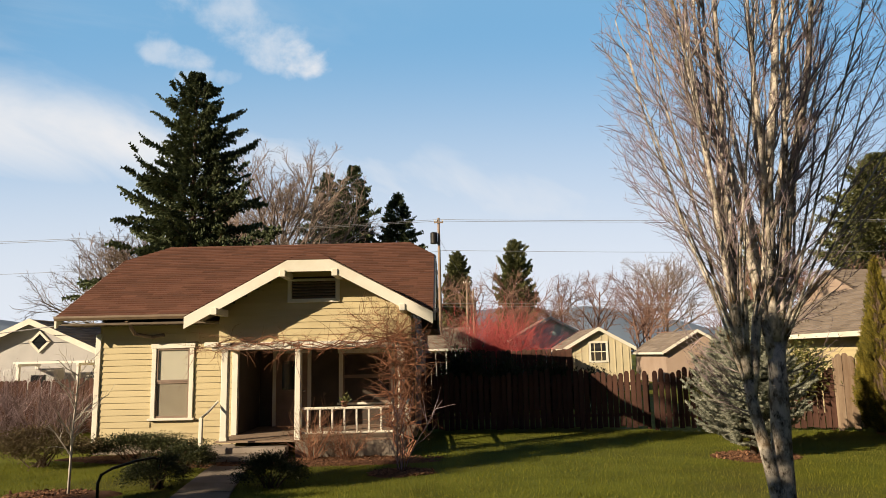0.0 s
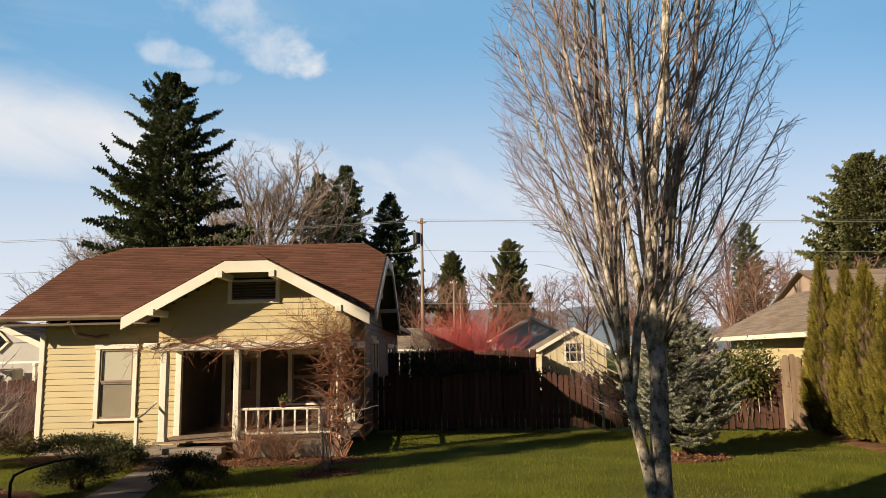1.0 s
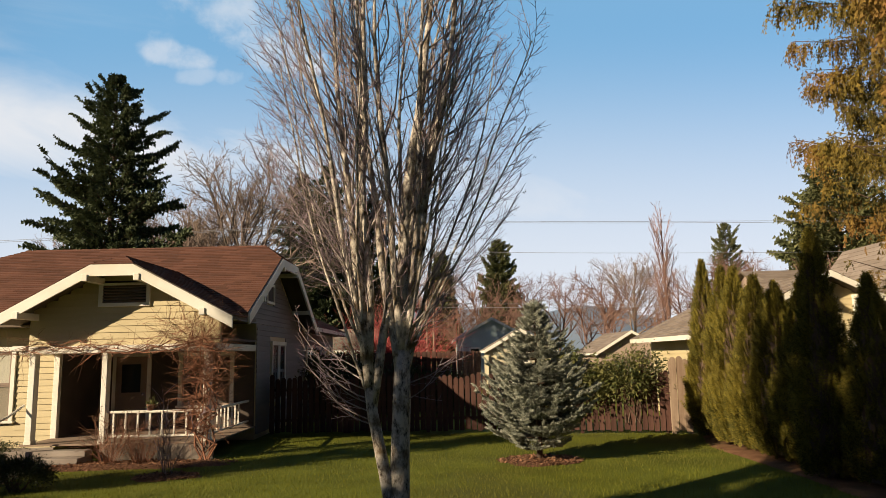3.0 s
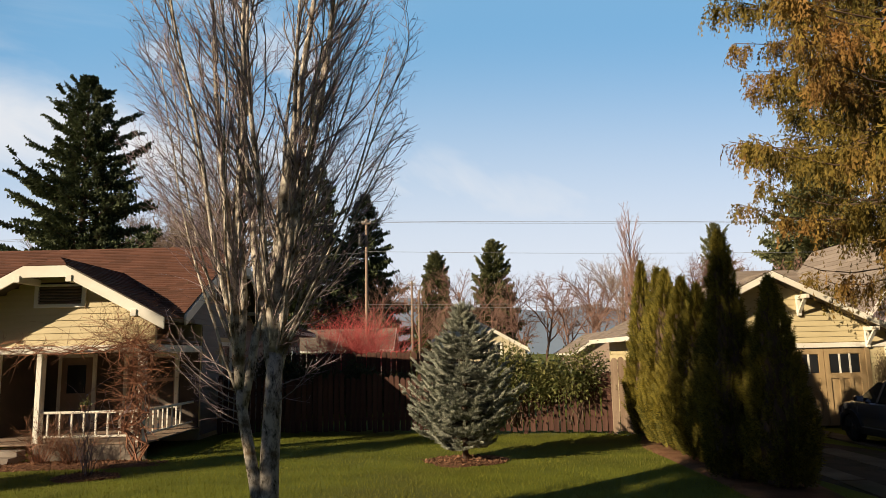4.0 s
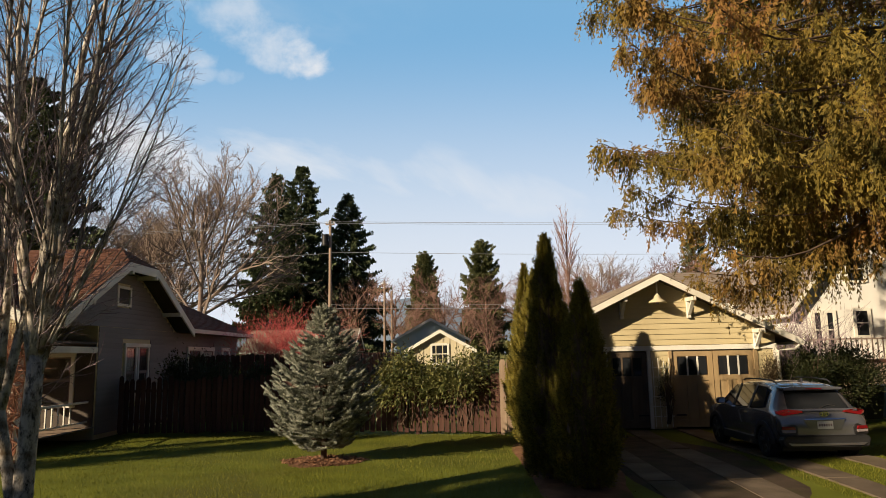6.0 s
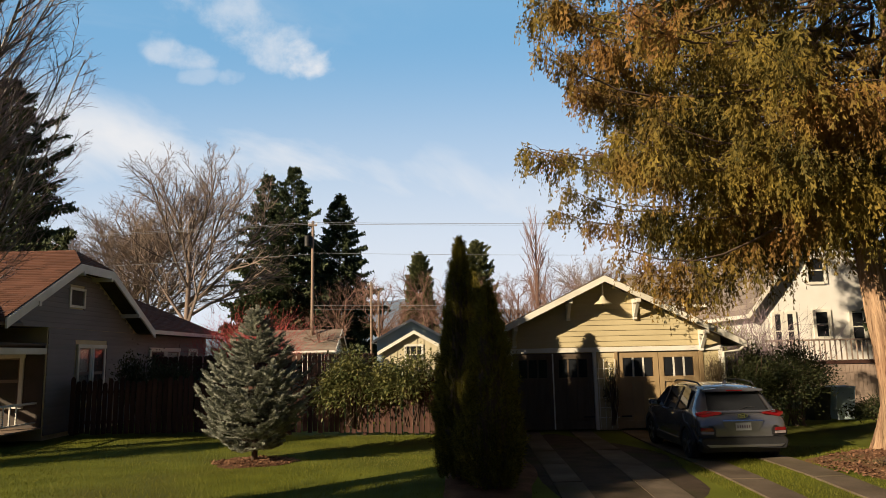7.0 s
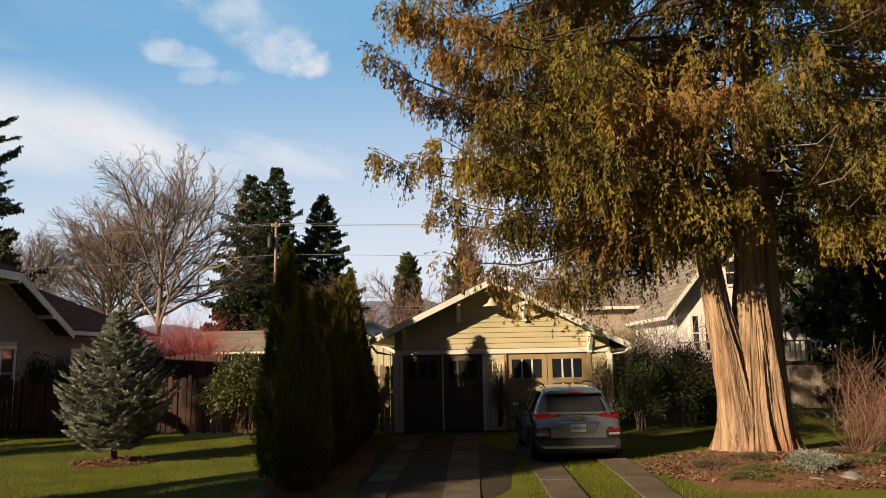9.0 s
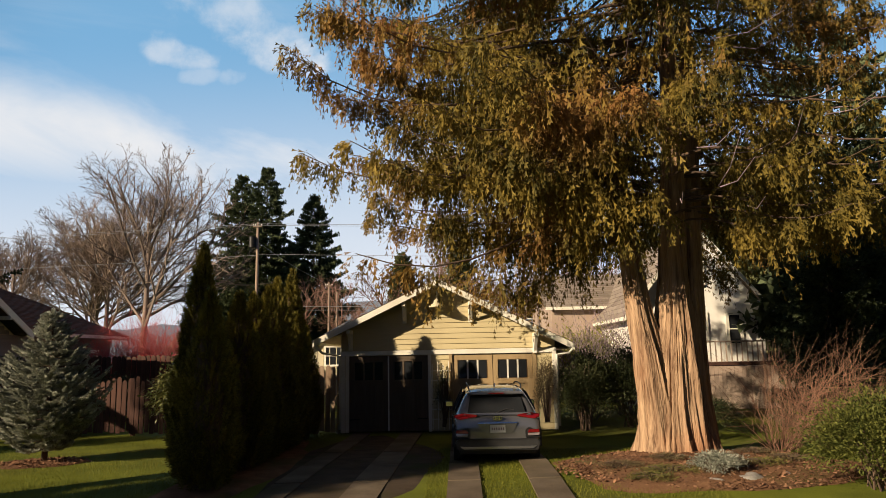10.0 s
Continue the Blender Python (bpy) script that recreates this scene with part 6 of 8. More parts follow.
big = bare_tree("bare_tree", (-18.3, 78, 0), 18.0, 0.38, OLD, M_FARTWIG, M_FARTWIG, "large bare winter tree with a rounded crown", 91, group="bare trees behind the houses", thin=0.024)
for x, y, s, turn in ((-34, 80, 0.7, 80), (-27, 85, 0.76, 200), (31, 100, 0.62, 250), (-23.5, 80, 0.84, 20), (-30, 90, 0.85, 300), (-39, 86, 0.7, 170)):
    copy_thing(big, Matrix.Translation((x, y, 0)) @ Matrix.Rotation(radians(turn), 4, "Z") @ Matrix.Diagonal((s, s, s, 1)))
POP = [(34, 22, 0.32, 0.03, 0.02), (7, 22, 0.4, 0.12, 0.07), (5, 26, 0.45, 0.08, 0.1), (0, 0, 0, 0.02, 0.1)]
bare_tree("poplar_tree", (15.6, 35, 0), 8.3, 0.06, POP, M_PINKTWIG, M_PINKTWIG, "slender bare poplar behind the garage", 95, thin=0.004)
HAZE = [(11, 42, 0.66, 0.05, 0.08), (9, 40, 0.6, 0.05, 0.14), (6, 40, 0.6, 0.03, 0.16), (0, 0, 0, 0.02, 0.16)]
haze_tree = bare_tree("bare_tree", (20, 52, 0), 4.6, 0.085, HAZE, M_PINKTWIG, M_PINKTWIG, "reddish-brown bare shrubby tree in a far garden", 97, group="reddish bare trees", thin=0.008)
for x, y, s, turn in ((24, 56, 1.5, 60), (28, 60, 1.8, 190), (17.5, 62, 1.4, 100), (33, 58, 1.7, 250), (30, 66, 2.0, 310), (36, 70, 2.0, 20), (1, 58, 1.0, 140), (13.5, 66, 1.15, 70), (39, 62, 1.2, 10), (7, 72, 1.2, 200), (21, 75, 1.7, 330), (2.5, 34, 0.62, 45), (3, 80, 2.0, 15), (9.5, 84, 2.2, 110), (14.5, 88, 2.1, 205), (-3, 86, 2.2, 290), (19, 92, 2.3, 340), (25, 86, 2.2, 75), (12, 76, 1.5, 160), (5.5, 76, 1.4, 240)):
    copy_thing(haze_tree, Matrix.Translation((x, y, 0)) @ Matrix.Rotation(radians(turn), 4, "Z") @ Matrix.Diagonal((s, s, s, 1)))


def twig_bush(name, at, stems, H, R, r, mat, label, seed, spread=0.6, fork=5, leaves=None, category="shrub"):
    """Many thin stems from one stool, forking into twigs; leaves: (material, count, size)."""
    rnd = random.Random(seed)
    root = thing(name, at, label, category)
    b = Build()
    tips = []
    for i in range(stems):
        a = rnd.uniform(0, 6.283)
        p = Vector(at) + Vector((math.cos(a), math.sin(a), 0)) * R * 0.25 * rnd.random() + Vector((0, 0, -0.05))
        d = Vector((math.cos(a) * spread * rnd.random(), math.sin(a) * spread * rnd.random(), 1)).normalized()
        L = H * rnd.uniform(0.65, 1.1)
        pts = [p.copy()]
        for k in range(6):
            d = (d + Vector((rnd.gauss(0, 0.12), rnd.gauss(0, 0.12), rnd.gauss(0, 0.05) - 0.02 * k * spread))).normalized()
            p = p + d * (L / 6)
            pts.append(p.copy())
        b.tube(pts, [r * (1 - 0.75 * k / 6) for k in range(7)], 4, False)
        tips += pts[3:]
        for _ in range(fork):
            j = rnd.randint(1, 5)
            q = pts[j].lerp(pts[j + 1], rnd.random())
            t = (pts[j + 1] - pts[j]).normalized()
            dd = turned(t, t.cross(Vector((rnd.gauss(0, 1), rnd.gauss(0, 1), rnd.gauss(0, 1)))).normalized(), radians(rnd.uniform(20, 55)))
            pp = [q]
            for _k in range(3):
                dd = (dd + Vector((rnd.gauss(0, 0.15), rnd.gauss(0, 0.15), rnd.gauss(0, 0.1)))).normalized()
                q = q + dd * L * 0.12
                pp.append(q.copy())
            b.tube(pp, [r * 0.5, r * 0.4, r * 0.3, r * 0.2], 3, False)
            tips += pp[1:]
    tagged(part("stem_growth", b, mat, root), kind="stuff")
    if leaves:
        lm, n, size = leaves
        rn = np.random.default_rng(seed)
        base = np.array([tuple(p) for p in tips])
        pos = base[rn.integers(0, len(base), n)] + rn.normal(0, size * 0.8, (n, 3))
        V, T = scatter(*leaf_template(), pos, rn.normal(0, 1, (n, 3)), rn.normal(0, 1, (n, 3)), rn.uniform(0.5, 1.2, n) * size)
        tagged(fast_part("foliage", V, T, lm, root), kind="stuff")
    return root


def leafy_shrub(name, at, rx, ry, rz, n, size, mat, label, seed, droop=0.0, category="shrub", group=""):
    """A mound of many separate leaves round short stems, with an uneven outline."""
    rn = np.random.default_rng(seed)
    rnd = random.Random(seed)
    root = thing(name, at, label, category, group)
    x0, y0, z0 = at
    b = Build()
    for i in range(16):
        a = rnd.uniform(0, 6.28)
        e = Vector((x0 + math.cos(a) * rx * rnd.uniform(0.3, 0.85), y0 + math.sin(a) * ry * rnd.uniform(0.3, 0.85), z0 + rz * rnd.uniform(1.0, 1.75)))
        s = Vector((x0 + rnd.uniform(-0.2, 0.2) * rx, y0 + rnd.uniform(-0.2, 0.2) * ry, z0 - 0.05))
        m = s.lerp(e, 0.5) + Vector((rnd.gauss(0, 0.05), rnd.gauss(0, 0.05), 0.08))
        b.tube([s, m, e], [0.018, 0.012, 0.006], 4, False)
    tagged(part("stem_growth", b, M_FIRBARK, root), kind="stuff")
    clumps = 46
    cd = unit(rn.normal(0, 1, (clumps, 3)))
    cd[:, 2] = np.abs(cd[:, 2]) * 1.2 - 0.35
    ctr = np.array([x0, y0, z0 + rz * 0.9]) + cd * np.array([rx, ry, rz]) * rn.uniform(0.55, 0.95, (clumps, 1))
    n = int(n * 1.7)
    which = rn.integers(0, clumps, n)
    pos = ctr[which] + rn.normal(0, 1, (n, 3)) * np.array([rx, ry, rz]) * 0.17
    pos[:, 2] = np.maximum(pos[:, 2], z0 + 0.03)
    f = unit(pos - np.array([x0, y0, z0 + rz * 0.6])) + rn.normal(0, 0.55, (n, 3))
    f[:, 2] -= droop
    V, T = scatter(*leaf_template(), pos, f, rn.normal(0, 0.6, (n, 3)) + np.array([0, 0, 1]), rn.uniform(0.6, 1.2, n) * size)
    tagged(fast_part("foliage", V, T, mat, root), kind="stuff")
    return root


# out of sight of the walk: two trees added to cast the long shadows across the lawn
conifer("fir_tree", (-10.75, -4.6, -0.4), 17.0, 5.1, M_FIR, "unseen tall evergreen added to cast a lawn shadow", 99, branches=330, per=30, size=1.2, droop=0.12, power=0.95, z_low=0.12, trunk_r=0.25, template=brush(2, 4, 0.36, 0.4))
conifer("fir_tree", (-25.7, -3.2, -0.4), 19.0, 1.2, M_FIR, "unseen slender evergreen added to cast a lawn shadow", 100, branches=190, per=36, size=0.75, droop=0.12, power=0.28, z_low=0.4, trunk_r=0.22, template=brush(2, 4, 0.36, 0.4))
# dark row added past the end, mostly out of view, to block the sky
dark = conifer("fir_tree", (33, 14, 0), 17, 4.2, M_FIR, "tall dark evergreen added past the cedar to block the sky", 101, branches=110, per=18, size=2.0, droop=0.15, power=0.5, trunk_r=0.3, group="dark row past the cedar")
for x, y, s, turn in ((35, 6, 1.0, 70), (31, 2, 0.85, 160), (40, 12, 1.15, 220), (39, 21, 1.1, 300), (32.5, 28.5, 1.0, 40)):
    copy_thing(dark, Matrix.Translation((x, y, 0)) @ Matrix.Rotation(radians(turn), 4, "Z") @ Matrix.Diagonal((s, s, s, 1)))
for k, (x, y, rz) in enumerate(((0.7, 23.6, 1.4), (2.0, 23.1, 1.2), (3.3, 23.3, 1.1), (4.5, 23.2, 0.95))):
    leafy_shrub("dark_shrub", (x, y, 0), 0.95, 0.7, rz, 3400, 0.1, M_BOXLEAF, "tall dark evergreen shrub behind the fence", 190 + k, group="evergreens behind the fence")
leafy_shrub("rhododendron", (8.2, 20.75, 0.3), 1.1, 0.7, 1.15, 3200, 0.13, M_BROADLEAF, "broad-leaved evergreen shrub hanging over the fence", 101, 0.7)
leafy_shrub("rhododendron", (9.9, 20.55, 0.3), 1.3, 0.75, 1.12, 4200, 0.13, M_BROADLEAF, "broad-leaved evergreen shrub hanging over the fence", 102, 0.7)
leafy_shrub("hedge_shrub", (-3.2, 13.2, -0.05), 0.62, 0.6, 0.34, 5200, 0.05, M_BOXLEAF, "low dark clipped shrub beside the path", 103)
leafy_shrub("hedge_shrub", (-5.6, 15.4, 0), 0.55, 0.8, 0.26, 4200, 0.06, M_BOXLEAF, "low dark clipped shrub beside the path", 104)
leafy_shrub("hedge_shrub", (-5.35, 13.4, -0.05), 0.6, 0.75, 0.33, 5200, 0.05, M_BOXLEAF, "low dark clipped shrub beside the path", 105)
leafy_shrub("hedge_shrub", (-7.4, 17.2, 0), 1.6, 0.55, 0.32, 6000, 0.065, M_BOXLEAF, "dark evergreen shrub under the window", 106)
leafy_shrub("brown_shrub", (-9.3, 16.4, 0), 1.25, 0.75, 0.46, 7000, 0.06, M_DRYLEAF, "brown-green rounded shrub at the house corner", 107)
leafy_shrub("juniper", (20.55, 12.0, 0.1), 0.5, 0.4, 0.2, 2600, 0.05, M_SPRUCE, "low blue-grey juniper at the bed's edge", 108)
leafy_shrub("evergreen_shrub", (22.75, 10.9, -0.05), 1.2, 0.9, 0.8, 11000, 0.066, M_OLIVELEAF, "rounded olive-green evergreen shrub near the street", 109)
leafy_shrub("dark_shrub", (19.9, 20.6, 0), 0.75, 0.9, 1.2, 6000, 0.09, M_BOXLEAF, "dark evergreen shrub beside the garage", 110)
leafy_shrub("dark_shrub", (21.4, 21.2, 0), 1.3, 1.0, 1.3, 6500, 0.1, M_BOXLEAF, "dark evergreen shrub beside the garage", 111)
leafy_shrub("dark_shrub", (23.0, 19.5, 0), 0.9, 0.9, 0.5, 3200, 0.08, M_BOXLEAF, "dark evergreen shrub in the cedar's shade", 112)
leafy_shrub("climbing_shrub", (18.75, 20.25, 0.3), 0.3, 0.2, 1.0, 1500, 0.06, M_DRYLEAF, "reddish climbing shrub by the garage door", 114)
leafy_shrub("climbing_shrub", (15.75, 20.35, 0.2), 0.24, 0.14, 0.95, 700, 0.05, M_BOXLEAF, "sparse climbing shrub on the trellis", 115)

twig_bush("red_dogwood", (22.9, 14.7, 0.1), 70, 2.1, 1.4, 0.007, M_DOGWOOD, "bare reddish-brown arching shrub beside the cedar", 121, 1.3, 9)
twig_bush("red_dogwood", (24.6, 15.6, 0), 65, 2.5, 1.6, 0.007, M_DOGWOOD, "bare reddish-brown arching shrub beside the cedar", 122, 1.4, 9)
twig_bush("rose_bush", (-3.1, 16.5, 0), 48, 1.15, 0.9, 0.008, M_RUSTTWIG, "thorny bare rose bush before the porch rail", 123, 0.8, 6, (M_DRYLEAF, 750, 0.04))
twig_bush("rose_bush", (-2.3, 16.4, 0), 34, 0.8, 0.7, 0.008, M_RUSTTWIG, "thorny bare rose bush before the porch rail", 124, 0.8, 6, (M_DRYLEAF, 400, 0.04))
twig_bush("rose_bush", (-0.95, 14.38, 0), 9, 1.75, 0.3, 0.012, M_TWIG, "tall bare rose stems in a mulch ring", 125, 0.25, 6)
for k in range(3):
    twig_bush("red_twig_shrub", (1.3 + k * 0.8, 31.2 + 0.5 * (k % 2), 0), 150, 3.35 + 0.2 * (k % 3), 1.0, 0.011, M_REDTWIG, "large shrub of bright red bare twigs", 130 + k, 0.5, 9)
for k in range(4):
    twig_bush("bare_shrub", (-11.5 - k * 1.1, 21.5 + k * 0.4, 0), 45, 1.9, 1.0, 0.012, M_TWIG, "tangled bare brown shrub by the fence", 140 + k, 0.8, 6)
twig_bush("bare_shrub", (20.5, 23.5, 0), 70, 3.3, 1.2, 0.014, M_TWIG, "tall pale bare shrub behind the garage corner", 146, 0.7, 8)
twig_bush("bare_shrub", (22.3, 25.5, 0), 60, 3.6, 1.2, 0.014, M_TWIG, "tall pale bare shrub behind the garage corner", 147, 0.7, 8)
SAP = [(14, 42, 0.42, 0.06, 0.07), (6, 38, 0.5, 0.06, 0.1), (0, 0, 0, 0.04, 0.12)]
bare_tree("sapling", (-6.6, 12.65, 0), 2.35, 0.026, SAP, M_PALEBARK, M_PALEBARK, "thin pale bare sapling in a mulch ring", 151, (0.12, 0))


def build_vine():
    """The old climber on the porch: stems up the corner post, a tangle over the beam, wands before the gable."""
    rnd = random.Random(161)
    at = (-0.9, 16.75, 0)
    root = thing("climbing_vine", at, "tangled bare climbing vine over the porch beam", "vine")
    b, t = Build(), Build()

    def wand(p, d, L, r, pull=None, n=7, jit=0.16):
        pts = [p.copy()]
        for k in range(n):
            d = (d + Vector((rnd.gauss(0, jit), rnd.gauss(0, jit * 0.6), rnd.gauss(0, jit))) + (pull or Vector((0, 0, 0)))).normalized()
            p = p + d * (L / n)
            pts.append(p.copy())
        t.tube(pts, [r * (1 - 0.7 * k / n) for k in range(n + 1)], 4, False)
        return pts
    for i in range(9):
        x = -1.25 + 0.5 * rnd.random()
        pts = [Vector((x + rnd.uniform(-0.1, 0.1), 16.75 + rnd.uniform(-0.1, 0.15), -0.05))]
        for k in range(8):
            pts.append(Vector((-1.15 + rnd.uniform(-0.28, 0.42), 16.85 + rnd.uniform(-0.12, 0.1), 0.35 * (k + 1) + rnd.uniform(-0.05, 0.05))))
        b.tube(pts, [0.024 - 0.0015 * k for k in range(9)], 5, False)
        for p in pts[2:]:
            for _ in range(7):
                w = wand(p, Vector((rnd.gauss(0, 1), rnd.gauss(-0.3, 0.5), rnd.gauss(0.35, 0.6))).normalized(), rnd.uniform(0.3, 0.95), 0.007, Vector((0, 0, -0.03)))
                if rnd.random() < 0.6:
                    wand(w[3], Vector((rnd.gauss(0, 1), rnd.gauss(0, 0.6), rnd.gauss(0.2, 0.7))).normalized(), 0.3, 0.004, None, 4)
    for i in range(4):
        pts = []
        for k in range(16):
            s = k / 15
            pts.append(Vector((-0.9 - 4.9 * s, 16.9 + rnd.uniform(-0.09, 0.07), 2.62 + 0.1 * math.sin(s * 9 + i) + rnd.uniform(-0.09, 0.09))))
        b.tube(pts, [0.016 - 0.0007 * k for k in range(16)], 5, False)
        for p in pts[1:]:
            for _ in range(3):
                L = rnd.uniform(0.2, 0.7) if rnd.random() < 0.8 else rnd.uniform(0.7, 1.3)
                w = wand(p, Vector((rnd.gauss(0, 1), rnd.gauss(-0.1, 0.35), rnd.gauss(0.15, 0.7))).normalized(), L, 0.006, Vector((0, 0, -0.05)))
                wand(w[3], Vector((rnd.gauss(0, 1), rnd.gauss(0, 0.4), rnd.gauss(0, 0.8))).normalized(), 0.22, 0.004, None, 4)
    for i in range(120):
        p = Vector((rnd.uniform(-2.2, -0.6), 16.92 + rnd.uniform(-0.1, 0.1), rnd.uniform(2.5, 3.3)))
        w = wand(p, Vector((rnd.gauss(-0.3, 0.8), rnd.gauss(-0.1, 0.25), abs(rnd.gauss(0.6, 0.6)))).normalized(), rnd.uniform(0.4, 1.0), 0.005, Vector((0, 0, -0.04)))
        wand(w[4], Vector((rnd.gauss(0, 1), rnd.gauss(0, 0.4), rnd.gauss(0.1, 0.7))).normalized(), 0.3, 0.004, None, 4)
    tagged(part("stem_growth", b, M_RUSTTWIG, root), kind="stuff")
    tagged(part("wand_growth", t, M_RUSTTWIG, root), kind="stuff")


build_vine()


def chips(seed=9):
    rn = np.random.default_rng(seed)
    P = []
    for cx, cy, rx, ry, n in ((6.66, 15.8, 0.93, 0.8, 1200), (-6.95, 12.7, 0.8, 0.55, 700), (-0.95, 14.35, 0.65, 0.45, 700), (20.7, 12.9, 2.8, 2.0, 6500), (-3.0, 16.3, 2.9, 0.7, 1500)):
        a, r = rn.random(n) * 6.283, np.sqrt(rn.random(n))
        x, y = cx + rx * r * np.cos(a), cy + ry * r * np.sin(a)
        P.append(np.stack([x, y, [height(p, q) + 0.03 + 0.05 * (1 - c) for p, q, c in zip(x, y, r)]], 1))
    P = np.concatenate(P)
    n = len(P)
    f = rn.normal(0, 1, (n, 3)) * np.array([1, 1, 0.3])
    tv = [(0, -0.3, 0), (0.1, 0.3, 0), (1, 0.22, 0.06), (0.9, -0.25, 0.02), (0.5, 0, 0.25)]
    V, T = scatter(tv, [(0, 1, 4), (1, 2, 4), (2, 3, 4), (3, 0, 4)], P, f, np.tile([0, 0, 1.0], (n, 1)) + rn.normal(0, 0.3, (n, 3)), rn.uniform(0.03, 0.08, n))
    tagged(new("bark_chips", fast_mesh("bark_chips", V, T, M_CHIP)), "loose reddish bark chips on the beds", "mulch", kind="stuff")


chips()


# ---- fences ----
def picket_mesh(w, h, mat, ear=0.06):
    v = [(0, 0, 0), (w, 0, 0), (w, 0, h - ear), (w * 0.72, 0, h), (w * 0.28, 0, h), (0, 0, h - ear)]
    n = len(v)
    v += [(x, 0.022, z) for x, y, z in v]
    f = [tuple(range(n)), tuple(reversed(range(n, 2 * n)))] + [(i, i + n, (i + 1) % n + n, (i + 1) % n) for i in range(n)]
    return mesh_of("picket", v, f, mat)


def fence(name, a, b, h, mat, label, seed, w=0.14, gap=0.03, vary=0.05):
    rnd = random.Random(seed)
    a, b = Vector(a), Vector(b)
    L = (b - a).length
    ang = math.atan2(b.y - a.y, b.x - a.x)
    root = thing(name, a, label, "fence")
    meshes = [picket_mesh(w, h + vary * k, mat) for k in (-1, 0, 1, 2)]
    d = (b - a).normalized()
    m = Matrix.Translation(a) @ Matrix.Rotation(ang, 4, "Z")
    for z in (0.35, h - 0.35):
        part("rail", Build().box(0, L, 0.024, 0.07, z, z + 0.09, m), mat, root)
    k = int(L / 2.4) + 1
    for i in range(k + 1):
        s = min(i * 2.4, L - 0.1)
        part("post", Build().box(s, s + 0.1, 0.07, 0.17, -0.2, h - 0.05, m), mat, root)
    s = 0.0
    while s < L - w * 0.5:
        p = a + d * s
        piece("picket", rnd.choice(meshes), root, (p.x, p.y, 0.04 + rnd.uniform(-0.03, 0.03)), (rnd.uniform(-0.01, 0.01), rnd.uniform(-0.012, 0.012), ang))
        s += w + gap * rnd.uniform(0.5, 1.7)
    return root


fence("fence", (-0.8, 21.9, 0), (6.1, 21.6, 0), 1.62, M_DARKWOOD, "dark red-brown picket fence with uneven tops", 171)
fence("fence", (6.12, 21.3, 0), (10.9, 20.3, 0), 1.62, M_DARKWOOD, "dark red-brown picket fence under the evergreen shrubs", 172)
fence("fence", (10.92, 20.1, 0), (11.5, 20.05, 0), 2.02, M_GREYWOOD, "pale weathered board fence panel", 173, 0.17, 0.012, 0.02)
fence("fence", (-20.0, 24.0, 0), (-10.2, 23.2, 0), 1.7, M_DARKWOOD, "dark brown board fence beside the house", 174, 0.15, 0.012, 0.01)
fence("fence", (-2.6, 28.6, 0), (5.0, 28.6, 0), 2.38, M_DARKWOOD, "tall dark board fence across the back garden", 176, 0.19, 0.01, 0.01)
fence("fence", (5.08, 28.7, 0), (6.6, 41.6, 0), 2.38, M_DARKWOOD, "tall dark board fence along the neighbour's garden", 177, 0.19, 0.01, 0.01)
fence("fence", (11.9, 20.62, 0), (12.66, 20.62, 0), 1.9, M_GREYWOOD, "pale weathered board fence panel by the garage", 175, 0.15, 0.012, 0.02)


